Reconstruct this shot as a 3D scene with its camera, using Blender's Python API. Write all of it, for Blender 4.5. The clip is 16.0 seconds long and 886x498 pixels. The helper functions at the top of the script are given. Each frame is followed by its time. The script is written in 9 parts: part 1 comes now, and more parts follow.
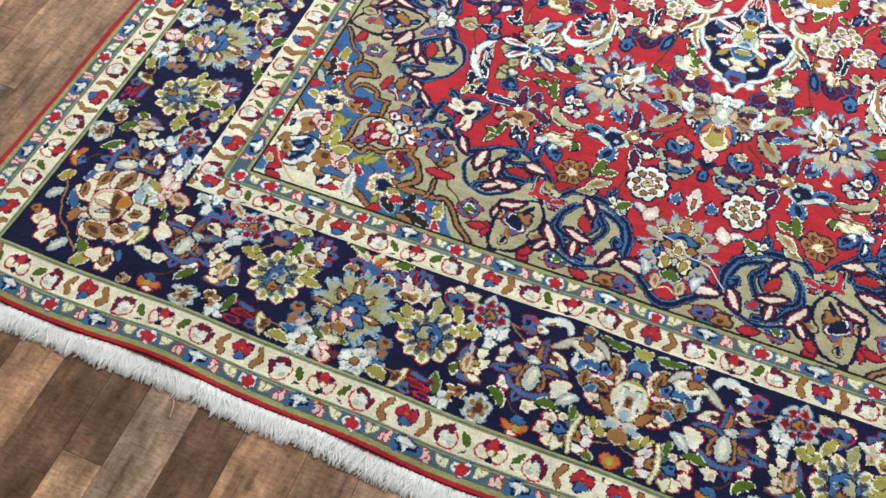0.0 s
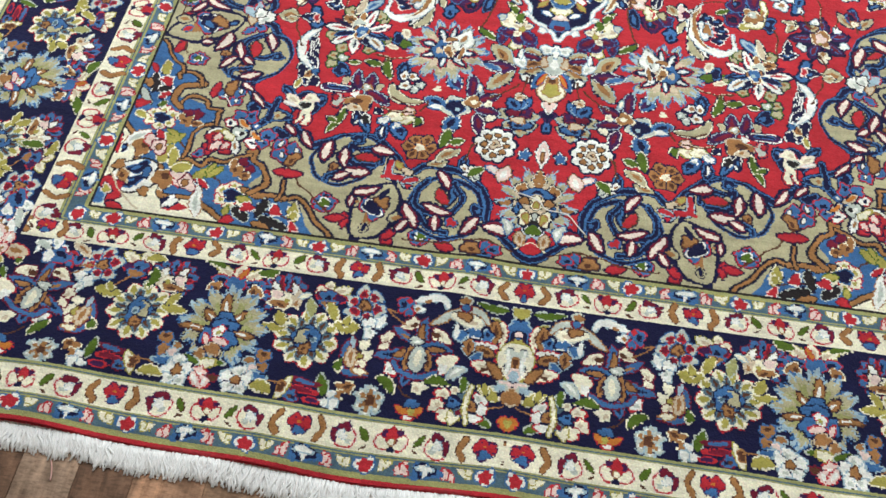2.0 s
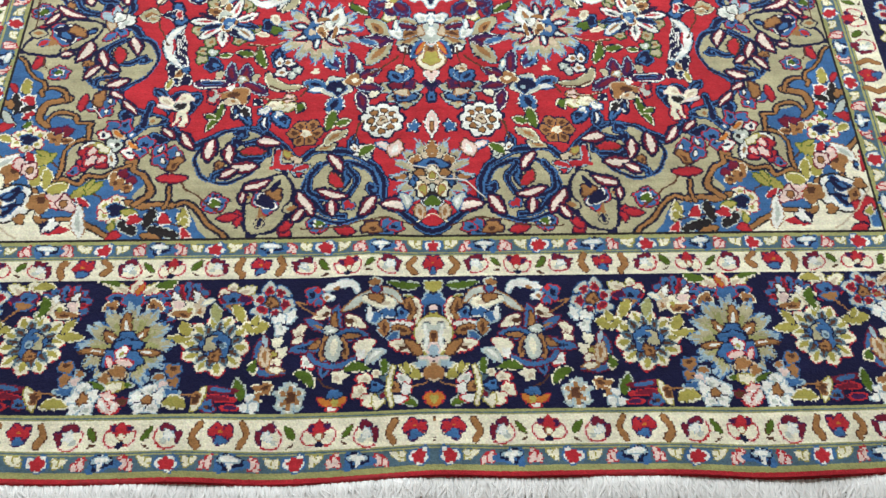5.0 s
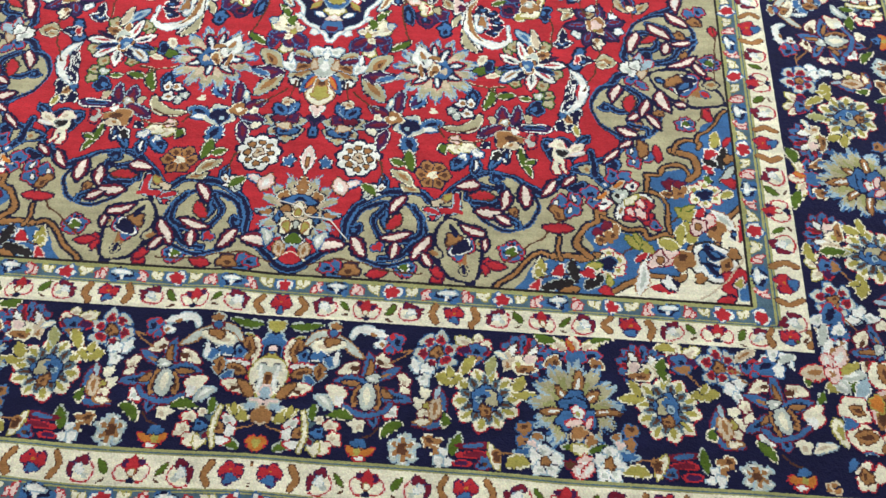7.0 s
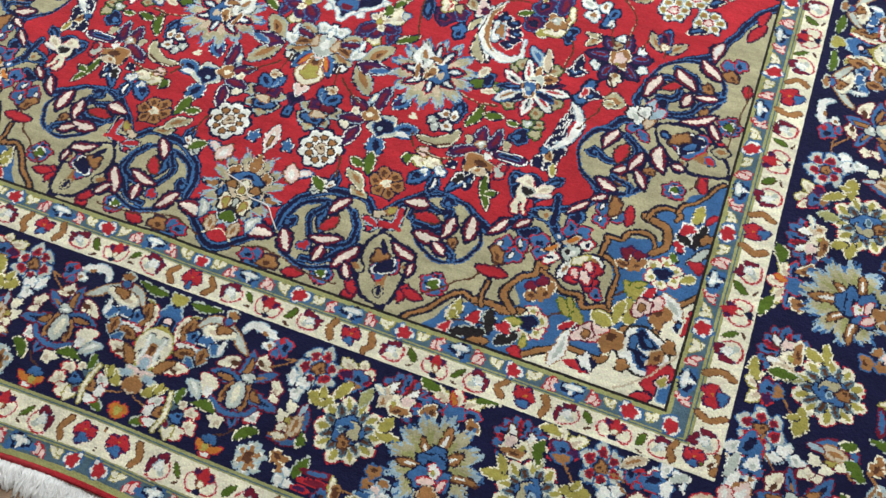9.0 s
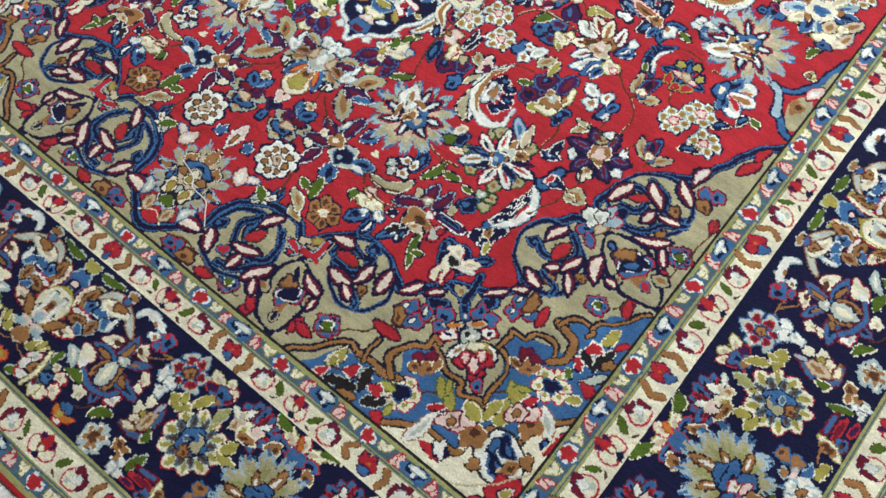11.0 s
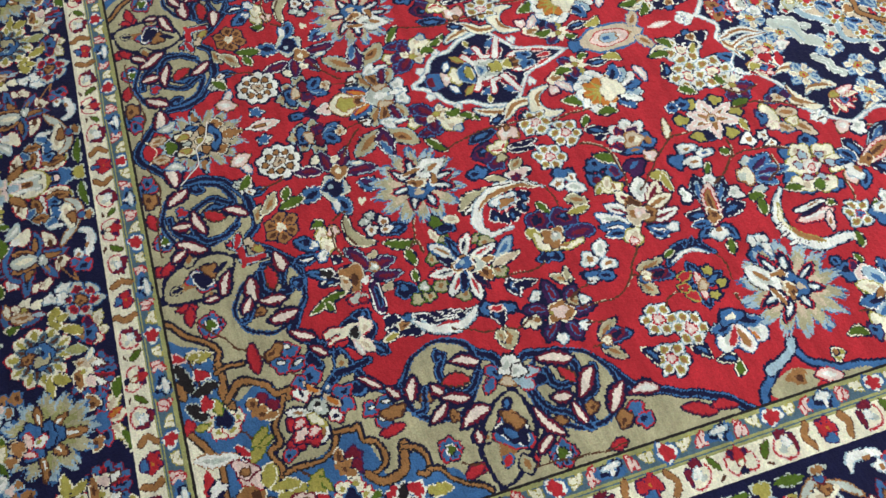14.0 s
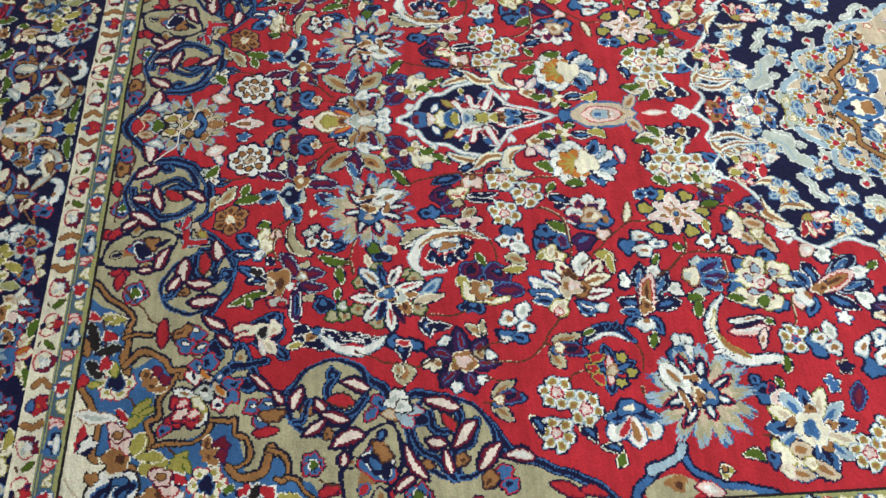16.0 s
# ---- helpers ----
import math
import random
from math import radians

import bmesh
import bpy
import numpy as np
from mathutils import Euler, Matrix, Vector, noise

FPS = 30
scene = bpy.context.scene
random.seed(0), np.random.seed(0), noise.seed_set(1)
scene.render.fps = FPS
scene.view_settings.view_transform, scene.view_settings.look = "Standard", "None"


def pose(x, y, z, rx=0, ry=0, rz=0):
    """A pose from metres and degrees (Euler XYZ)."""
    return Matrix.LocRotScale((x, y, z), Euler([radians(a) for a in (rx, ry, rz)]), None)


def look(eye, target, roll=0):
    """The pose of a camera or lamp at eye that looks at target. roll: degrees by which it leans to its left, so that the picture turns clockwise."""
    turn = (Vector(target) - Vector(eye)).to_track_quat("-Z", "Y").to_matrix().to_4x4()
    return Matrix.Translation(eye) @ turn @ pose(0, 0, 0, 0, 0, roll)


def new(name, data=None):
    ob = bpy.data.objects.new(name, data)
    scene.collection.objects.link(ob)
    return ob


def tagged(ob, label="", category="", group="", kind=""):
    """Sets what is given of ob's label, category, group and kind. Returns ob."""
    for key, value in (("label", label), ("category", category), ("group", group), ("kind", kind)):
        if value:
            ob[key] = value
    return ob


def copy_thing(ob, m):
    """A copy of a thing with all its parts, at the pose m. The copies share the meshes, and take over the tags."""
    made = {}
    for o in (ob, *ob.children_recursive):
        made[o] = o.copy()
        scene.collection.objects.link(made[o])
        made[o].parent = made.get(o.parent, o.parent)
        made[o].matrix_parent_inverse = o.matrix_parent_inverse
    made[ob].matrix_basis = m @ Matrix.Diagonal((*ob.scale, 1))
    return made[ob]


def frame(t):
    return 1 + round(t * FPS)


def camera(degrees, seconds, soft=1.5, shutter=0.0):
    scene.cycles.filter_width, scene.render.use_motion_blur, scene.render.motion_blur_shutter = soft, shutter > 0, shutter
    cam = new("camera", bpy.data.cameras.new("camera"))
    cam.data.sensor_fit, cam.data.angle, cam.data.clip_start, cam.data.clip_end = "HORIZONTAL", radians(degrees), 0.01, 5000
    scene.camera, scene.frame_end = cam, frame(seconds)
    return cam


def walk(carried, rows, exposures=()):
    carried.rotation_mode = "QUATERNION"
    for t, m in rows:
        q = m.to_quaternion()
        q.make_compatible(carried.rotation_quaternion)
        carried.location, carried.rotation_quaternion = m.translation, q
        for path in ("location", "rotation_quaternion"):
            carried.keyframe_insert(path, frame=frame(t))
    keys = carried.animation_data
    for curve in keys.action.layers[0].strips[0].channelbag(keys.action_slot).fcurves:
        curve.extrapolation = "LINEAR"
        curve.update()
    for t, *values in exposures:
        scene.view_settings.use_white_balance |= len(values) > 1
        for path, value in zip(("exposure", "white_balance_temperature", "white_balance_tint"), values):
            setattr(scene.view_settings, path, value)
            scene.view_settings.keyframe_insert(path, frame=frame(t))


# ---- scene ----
cam = camera(53.0, 16.0)
PATH = [
    (0, (-0.033, -0.824, 1.554), (-0.473, 0.132, -0.147), -2.4),
    (0.5, (-0.031, -0.816, 1.552), (-0.433, 0.152, -0.151), -3.0),
    (1, (-0.019, -0.805, 1.548), (-0.349, 0.197, -0.151), -2.3),
    (1.5, (-0.01, -0.811, 1.54), (-0.258, 0.211, -0.161), -1.6),
    (2, (-0.005, -0.799, 1.538), (-0.18, 0.199, -0.186), -0.8),
    (2.5, (0.011, -0.79, 1.533), (-0.116, 0.192, -0.205), -0.9),
    (3, (0.018, -0.785, 1.528), (-0.064, 0.187, -0.218), -0.2),
    (5.3, (0.025, -0.794, 1.495), (0.058, 0.191, -0.246), 1.0),
    (5.5, (0.061, -0.78, 1.51), (0.112, 0.193, -0.237), 2.6),
    (6, (0.171, -0.759, 1.505), (0.222, 0.247, -0.223), 3.2),
    (6.5, (0.275, -0.754, 1.502), (0.272, 0.298, -0.198), 3.2),
    (7, (0.351, -0.726, 1.487), (0.299, 0.299, -0.23), 1.3),
    (7.5, (0.436, -0.67, 1.482), (0.314, 0.333, -0.243), -0.6),
    (8, (0.522, -0.611, 1.483), (0.31, 0.323, -0.273), -1.8),
    (8.5, (0.633, -0.536, 1.477), (0.334, 0.361, -0.286), -3.6),
    (8.7, (0.69, -0.502, 1.476), (0.348, 0.373, -0.29), -4.1),
    (10.8, (0.972, -0.229, 1.5), (0.405, 0.47, -0.286), -1.8),
    (11, (1.001, -0.177, 1.513), (0.416, 0.526, -0.266), -0.7),
    (11.5, (1.048, -0.074, 1.515), (0.395, 0.598, -0.252), -2.7),
    (12, (1.109, 0.039, 1.51), (0.369, 0.575, -0.269), -7.9),
    (12.5, (1.181, 0.146, 1.5), (0.356, 0.629, -0.257), -6.2),
    (13, (1.249, 0.215, 1.488), (0.351, 0.666, -0.242), -4.6),
    (13.5, (1.249, 0.269, 1.483), (0.299, 0.606, -0.244), -6.8),
    (14, (1.242, 0.349, 1.485), (0.283, 0.665, -0.242), 0.0),
    (14.5, (1.232, 0.42, 1.487), (0.254, 0.671, -0.239), 0.8),
    (15, (1.256, 0.508, 1.485), (0.264, 0.709, -0.24), 2.0),
    (15.5, (1.296, 0.566, 1.486), (0.264, 0.745, -0.218), 3.2),
    (16, (1.347, 0.643, 1.501), (0.251, 0.778, -0.167), 3.8),
]
EXPOSURES = [(0.0, 0.13), (8.0, 0.02), (11.0, -0.2), (16.0, -0.35)]
walk(cam, [(t, look(eye, target, roll)) for t, eye, target, roll in PATH], EXPOSURES)

# ---- world and light ----
world = bpy.data.worlds.new("world")
scene.world = world
world.use_nodes = True
world.node_tree.nodes["Background"].inputs[0].default_value = (0.9, 0.95, 1.0, 1)
world.node_tree.nodes["Background"].inputs[1].default_value = 0.05
# Lamp spots and power are guessed, tuned to how bright the rug looks.
LAMP_POWER = 38.5
LAMP_PLACES = [(x, y) for x in (-2.7, -0.3, 2.1) for y in (1.8, 4.0, 6.2)]
FLOOR_Z = -0.012
CEILING_Z = 3.2


# ---- materials ----
def nodes_of(name):
    m = bpy.data.materials.new(name)
    m.use_nodes = True
    nt = m.node_tree
    return m, nt, nt.nodes["Principled BSDF"]


def node(nt, kind, **values):
    n = nt.nodes.new(kind)
    for k, v in values.items():
        if k in n.inputs:
            n.inputs[k].default_value = v
    return n


def ramp_of(nt, source, stops):
    r = nt.nodes.new("ShaderNodeValToRGB")
    el = r.color_ramp.elements
    while len(el) < len(stops):
        el.new(0.5)
    for e, (p, c) in zip(el, stops):
        e.position, e.color = p, (*c, 1)
    nt.links.new(source, r.inputs[0])
    return r


def mix_rgb(nt, a, b, fac, mode="MIX"):
    m = nt.nodes.new("ShaderNodeMix")
    m.data_type, m.blend_type = "RGBA", mode
    for sock, v in ((m.inputs[0], fac), (m.inputs[6], a), (m.inputs[7], b)):
        if isinstance(v, (int, float)):
            sock.default_value = v
        elif isinstance(v, tuple):
            sock.default_value = (*v, 1)
        else:
            nt.links.new(v, sock)
    return m.outputs[2]


def mapped(nt, scale, space="Object"):
    tc = nt.nodes.new("ShaderNodeTexCoord")
    mp = nt.nodes.new("ShaderNodeMapping")
    mp.inputs["Scale"].default_value = scale
    nt.links.new(tc.outputs[space], mp.inputs[0])
    return mp.outputs[0]


def noise_tex(nt, vec, scale, detail=3.0, rough=0.5):
    n = node(nt, "ShaderNodeTexNoise", Scale=scale, Detail=detail, Roughness=rough)
    nt.links.new(vec, n.inputs["Vector"])
    return n.outputs["Fac"]


def bump_to(nt, bsdf, height, strength, distance):
    b = node(nt, "ShaderNodeBump", Strength=strength, Distance=distance)
    nt.links.new(height, b.inputs["Height"])
    nt.links.new(b.outputs[0], bsdf.inputs["Normal"])


def wool_material():
    """Knotted wool pile: dyed colour knot by knot, with abrash streaks and a soft sheen."""
    m, nt, b = nodes_of("wool_pile")
    at = nt.nodes.new("ShaderNodeAttribute")
    at.attribute_name = "dye"
    streak = noise_tex(nt, mapped(nt, (2.0, 60.0, 1.0)), 1.0, 4.0, 0.6)
    s1 = ramp_of(nt, streak, [(0.25, (0.78, 0.78, 0.78)), (0.75, (1.16, 1.16, 1.16))])
    col = mix_rgb(nt, at.outputs["Color"], s1.outputs[0], 1.0, "MULTIPLY")
    worn = noise_tex(nt, mapped(nt, (1, 1, 1)), 14.0, 5.0, 0.65)
    s2 = ramp_of(nt, worn, [(0.3, (0.77, 0.77, 0.77)), (0.7, (1.14, 1.14, 1.14))])
    col = mix_rgb(nt, col, s2.outputs[0], 1.0, "MULTIPLY")
    yarn = noise_tex(nt, mapped(nt, (1, 1, 1)), 420.0, 2.0, 0.6)
    s3 = ramp_of(nt, yarn, [(0.3, (0.86, 0.86, 0.86)), (0.7, (1.08, 1.08, 1.08))])
    col = mix_rgb(nt, col, s3.outputs[0], 1.0, "MULTIPLY")
    nt.links.new(col, b.inputs["Base Color"])
    b.inputs["Roughness"].default_value = 0.85
    b.inputs["Specular IOR Level"].default_value = 0.12
    b.inputs["Sheen Weight"].default_value = 0.10
    b.inputs["Sheen Roughness"].default_value = 0.45
    tuft = noise_tex(nt, mapped(nt, (1, 1, 1)), 300.0, 2.0, 0.5)
    bump_to(nt, b, tuft, 0.5, 0.003)
    return m


def cotton_material(name, colour):
    m, nt, b = nodes_of(name)
    n = noise_tex(nt, mapped(nt, (1, 1, 1)), 180.0, 3.0, 0.6)
    dark = tuple(c * 0.96 for c in colour)
    info = nt.nodes.new("ShaderNodeObjectInfo")
    c1 = ramp_of(nt, n, [(0.3, dark), (0.65, colour)])
    c2 = ramp_of(nt, info.outputs["Random"], [(0.0, (0.96, 0.96, 0.96)), (1.0, (1.0, 1.0, 1.0))])
    nt.links.new(mix_rgb(nt, c1.outputs[0], c2.outputs[0], 1.0, "MULTIPLY"), b.inputs["Base Color"])
    b.inputs["Roughness"].default_value = 0.9
    b.inputs["Specular IOR Level"].default_value = 0.2
    b.inputs["Sheen Weight"].default_value = 0.05
    b.inputs["Sheen Roughness"].default_value = 0.5
    bump_to(nt, b, n, 0.25, 0.001)
    return m


def plank_material():
    """Laminate in walnut tones, each board a shade of its own, grain along y."""
    m, nt, b = nodes_of("walnut_laminate")
    info = nt.nodes.new("ShaderNodeObjectInfo")
    geo = nt.nodes.new("ShaderNodeNewGeometry")
    add = nt.nodes.new("ShaderNodeMath")
    add.operation = "ADD"
    nt.links.new(info.outputs["Random"], add.inputs[0])
    nt.links.new(geo.outputs["Random Per Island"], add.inputs[1])
    fr = nt.nodes.new("ShaderNodeMath")
    fr.operation = "FRACT"
    nt.links.new(add.outputs[0], fr.inputs[0])
    tone = ramp_of(nt, fr.outputs[0], [(0.0, (0.090, 0.050, 0.032)), (0.22, (0.38, 0.225, 0.140)), (0.42, (0.135, 0.078, 0.050)), (0.62, (0.52, 0.335, 0.21)),
                                       (0.8, (0.23, 0.165, 0.125)), (1.0, (0.60, 0.415, 0.275))])
    tc = nt.nodes.new("ShaderNodeTexCoord")
    shift = nt.nodes.new("ShaderNodeVectorMath")
    shift.operation = "ADD"
    comb = nt.nodes.new("ShaderNodeCombineXYZ")
    mul = nt.nodes.new("ShaderNodeMath")
    mul.operation = "MULTIPLY"
    mul.inputs[1].default_value = 37.0
    nt.links.new(fr.outputs[0], mul.inputs[0])
    nt.links.new(mul.outputs[0], comb.inputs[2])
    nt.links.new(geo.outputs["Position"], shift.inputs[0])
    nt.links.new(comb.outputs[0], shift.inputs[1])
    mp = nt.nodes.new("ShaderNodeMapping")
    mp.inputs["Scale"].default_value = (70.0, 7.0, 1.0)
    nt.links.new(shift.outputs[0], mp.inputs[0])
    grain = noise_tex(nt, mp.outputs[0], 1.0, 6.0, 0.65)
    g = ramp_of(nt, grain, [(0.3, (0.55, 0.51, 0.49)), (0.46, (0.92, 0.9, 0.88)), (0.58, (1.06, 1.05, 1.04)), (0.75, (1.3, 1.28, 1.26))])
    col = mix_rgb(nt, tone.outputs[0], g.outputs[0], 1.0, "MULTIPLY")
    mp2 = nt.nodes.new("ShaderNodeMapping")
    mp2.inputs["Scale"].default_value = (22.0, 11.0, 1.0)
    nt.links.new(shift.outputs[0], mp2.inputs[0])
    cloud = noise_tex(nt, mp2.outputs[0], 1.0, 4.0, 0.6)
    g2 = ramp_of(nt, cloud, [(0.3, (0.5, 0.47, 0.45)), (0.5, (1.0, 1.0, 1.0)), (0.7, (1.7, 1.65, 1.6))])
    col = mix_rgb(nt, col, g2.outputs[0], 1.0, "MULTIPLY")
    mp3 = nt.nodes.new("ShaderNodeMapping")
    mp3.inputs["Scale"].default_value = (60.0, 190.0, 1.0)
    nt.links.new(shift.outputs[0], mp3.inputs[0])
    pore = noise_tex(nt, mp3.outputs[0], 1.0, 3.0, 0.7)
    g3 = ramp_of(nt, pore, [(0.3, (0.62, 0.6, 0.58)), (0.5, (1.0, 1.0, 1.0)), (0.72, (1.28, 1.26, 1.25))])
    col = mix_rgb(nt, col, g3.outputs[0], 1.0, "MULTIPLY")
    nt.links.new(col, b.inputs["Base Color"])
    rr = ramp_of(nt, cloud, [(0.3, (0.42, 0.42, 0.42)), (0.7, (0.58, 0.58, 0.58))])
    nt.links.new(rr.outputs[0], b.inputs["Roughness"])
    b.inputs["Specular IOR Level"].default_value = 0.22
    bump_to(nt, b, grain, 0.12, 0.001)
    return m


def plaster_material(name, colour):
    m, nt, b = nodes_of(name)
    n = noise_tex(nt, mapped(nt, (1, 1, 1)), 6.0, 5.0, 0.6)
    c = ramp_of(nt, n, [(0.3, tuple(v * 0.93 for v in colour)), (0.7, colour)])
    nt.links.new(c.outputs[0], b.inputs["Base Color"])
    b.inputs["Roughness"].default_value = 0.85
    fine = noise_tex(nt, mapped(nt, (1, 1, 1)), 160.0, 3.0, 0.6)
    bump_to(nt, b, fine, 0.2, 0.002)
    return m


def glow_material():
    m, nt, b = nodes_of("lamp_diffuser")
    b.inputs["Base Color"].default_value = (0.85, 0.85, 0.83, 1)
    b.inputs["Roughness"].default_value = 0.5
    b.inputs["Emission Color"].default_value = (0.95, 0.985, 1.0, 1)
    b.inputs["Emission Strength"].default_value = 2.0
    return m


def enamel_material():
    m, nt, b = nodes_of("white_enamel")
    n = noise_tex(nt, mapped(nt, (1, 1, 1)), 30.0, 3.0, 0.5)
    c = ramp_of(nt, n, [(0.3, (0.72, 0.72, 0.70)), (0.7, (0.78, 0.78, 0.76))])
    nt.links.new(c.outputs[0], b.inputs["Base Color"])
    b.inputs["Roughness"].default_value = 0.4
    return m


WOOL = wool_material()
COTTON = cotton_material("cotton_fringe", (0.97, 0.985, 0.98))
BACKING = cotton_material("woven_backing", (0.42, 0.34, 0.30))
THREAD = cotton_material("white_thread", (0.85, 0.83, 0.78))
PINK_THREAD = cotton_material("pink_thread", (0.70, 0.42, 0.38))
PLANK = plank_material()
WALL = plaster_material("wall_plaster", (0.70, 0.69, 0.66))
CEIL = plaster_material("ceiling_plaster", (0.80, 0.80, 0.78))
GLOW = glow_material()
ENAMEL = enamel_material()


# ---- building helpers ----
def part(name, bm, material, parent=None, label=""):
    me = bpy.data.meshes.new(name)
    bm.to_mesh(me)
    bm.free()
    me.materials.append(material)
    ob = new(name, me)
    if parent is not None:
        ob.parent = parent
    if label:
        ob["label"] = label
    return ob


def box(bm, lo, hi):
    vs = [bm.verts.new((x, y, z)) for z in (lo[2], hi[2]) for y in (lo[1], hi[1]) for x in (lo[0], hi[0])]
    for f in ((0, 2, 3, 1), (4, 5, 7, 6), (0, 1, 5, 4), (2, 6, 7, 3), (0, 4, 6, 2), (1, 3, 7, 5)):
        bm.faces.new([vs[i] for i in f])


def tube(bm, pts, radii, sides=5):
    """A bent round strand through the points, closed at its ends."""
    rings = []
    for i, p in enumerate(pts):
        p = Vector(p)
        way = (Vector(pts[min(i + 1, len(pts) - 1)]) - Vector(pts[max(i - 1, 0)])).normalized()
        a = way.cross(Vector((0, 0, 1)))
        a = a.normalized() if a.length > 1e-4 else Vector((1, 0, 0))
        b = way.cross(a)
        rings.append([bm.verts.new(p + radii[i] * (math.cos(k * math.tau / sides) * a + math.sin(k * math.tau / sides) * b)) for k in range(sides)])
    for r0, r1 in zip(rings, rings[1:]):
        for k in range(sides):
            f = bm.faces.new((r0[k], r0[(k + 1) % sides], r1[(k + 1) % sides], r1[k]))
            f.smooth = True
    bm.faces.new(rings[0][::-1])
    bm.faces.new(rings[-1])


# ---- room ----
ROOM = (-4.2, 4.2, -3.2, 7.6)


def room_shell():
    x0, x1, y0, y1 = ROOM
    spans = {"wall_south": ((x0 - 0.15, y0 - 0.15), (x1 + 0.15, y0)), "wall_north": ((x0 - 0.15, y1), (x1 + 0.15, y1 + 0.15)),
             "wall_west": ((x0 - 0.15, y0), (x0, y1)), "wall_east": ((x1, y0), (x1 + 0.15, y1))}
    for name, (a, b) in spans.items():
        bm = bmesh.new()
        box(bm, (*a, FLOOR_Z), (*b, CEILING_Z))
        tagged(part(name, bm, WALL), "plain off-white plastered wall of the showroom", "wall", kind="structure")
    bm = bmesh.new()
    box(bm, (x0 - 0.15, y0 - 0.15, CEILING_Z), (x1 + 0.15, y1 + 0.15, CEILING_Z + 0.15))
    tagged(part("ceiling", bm, CEIL), "plain white plastered ceiling over the showroom", "ceiling", kind="structure")


# Panels out of view, added as the source of the room's even light.
def added_ceiling_lights():
    base = None
    for x, y in LAMP_PLACES:
        if base is None:
            base = tagged(new("ceiling_light"), "unseen flat white ceiling light panel added to light the room", "ceiling light", "ceiling lights")
            bm = bmesh.new()
            for lo, hi in (((-0.62, -0.32), (0.62, -0.29)), ((-0.62, 0.29), (0.62, 0.32)), ((-0.62, -0.29), (-0.59, 0.29)), ((0.59, -0.29), (0.62, 0.29))):
                box(bm, (*lo, -0.05), (*hi, -0.001))
            part("frame", bm, ENAMEL, base)
            bm = bmesh.new()
            box(bm, (-0.588, -0.288, -0.04), (0.588, 0.288, -0.02))
            part("diffuser", bm, GLOW, base)
            base.matrix_basis = pose(x, y, CEILING_Z)
        else:
            copy_thing(base, pose(x, y, CEILING_Z))
        lamp = bpy.data.lights.new("lamp", "AREA")
        lamp.shape, lamp.size, lamp.size_y, lamp.energy, lamp.color = "RECTANGLE", 1.15, 0.55, LAMP_POWER, (0.91, 0.98, 1.01)
        new("lamp", lamp).matrix_basis = pose(x, y, CEILING_Z - 0.06)


room_shell()
added_ceiling_lights()


# ---- the rug's design ----
# One quarter is knotted into a grid and mirrored about both axes, as such rugs are.
KNOT = 0.0026
HALF = 1.009            # from the long axis to the white line of the inner border
AXIS = 0.012            # the woven axis lies a little off the middle
MIDDLE = 2.16           # from the inner end line to the rug's centre
END_EDGES = [-0.392, -0.384, -0.373, -0.345, -0.338, -0.283, -0.273, -0.008, 0.0, 0.036, 0.045, 0.072, 0.079, 0.084]
SIDE_EDGES = [-0.42, -0.41, -0.4, -0.367, -0.359, -0.299, -0.289, 0.0, 0.008, 0.056, 0.067, 0.099, 0.107, 0.112]
NU, NV = int(round((HALF + 0.42) / KNOT)), int(round((MIDDLE + 0.392) / KNOT))


def warp(u):
    """The rug's handmade lean: where a knot column really lies."""
    return u + AXIS - 0.02 * np.minimum(u * u, 1.0)


DYES = {
    "K": (0.022, 0.018, 0.020), "N": (0.009, 0.010, 0.046), "R": (0.48, 0.027, 0.039), "M": (0.17, 0.012, 0.032),
    "C": (0.87, 0.84, 0.65), "W": (0.86, 0.88, 0.82), "A": (0.36, 0.50, 0.58), "B": (0.05, 0.15, 0.35),
    "T": (0.085, 0.15, 0.20), "Y": (0.36, 0.37, 0.15), "O": (0.45, 0.42, 0.26), "E": (0.36, 0.175, 0.065),
    "D": (0.10, 0.040, 0.022), "G": (0.085, 0.145, 0.018), "g": (0.40, 0.36, 0.085), "P": (0.82, 0.64, 0.58),
    "V": (0.055, 0.014, 0.075), "S": (0.52, 0.58, 0.52), "X": (0.55, 0.19, 0.035), "Z": (0.62, 0.52, 0.37), "F": (0.86, 0.76, 0.66),
}
CODES = {k: i for i, k in enumerate(DYES)}
DYE_TABLE = np.array(list(DYES.values()))
uu, vv = (np.arange(NU) + 0.5) * KNOT, (np.arange(NV) + 0.5) * KNOT - 0.392
GX, GY = np.meshgrid(warp(uu), vv)
PLAN_U = np.meshgrid(uu, vv)[0]
band = np.minimum(np.interp(GY, END_EDGES, np.arange(14.0)), np.interp(HALF - PLAN_U, SIDE_EDGES, np.arange(14.0)))
part_way = band - np.floor(band + 1e-6)
band = np.minimum(np.floor(band + 1e-6).astype(int), 13)
KNOTS = np.array([CODES[c] for c in "RYTYCYNCCYTYKR"], np.int16)[band]
KNOTS[np.isin(band, (3, 5, 9)) & (part_way > 0.36) & (part_way < 0.64)] = CODES["T"]
FIELD, MEDALLION, CORNER, INNER, BORDER, OUTER, EDGE = range(7)
ZONES = np.array([EDGE, OUTER, OUTER, OUTER, OUTER, OUTER, BORDER, INNER, INNER, INNER, INNER, INNER, INNER, FIELD], np.int16)[band]
LINE = 0.0027
hand = np.random.default_rng(11)
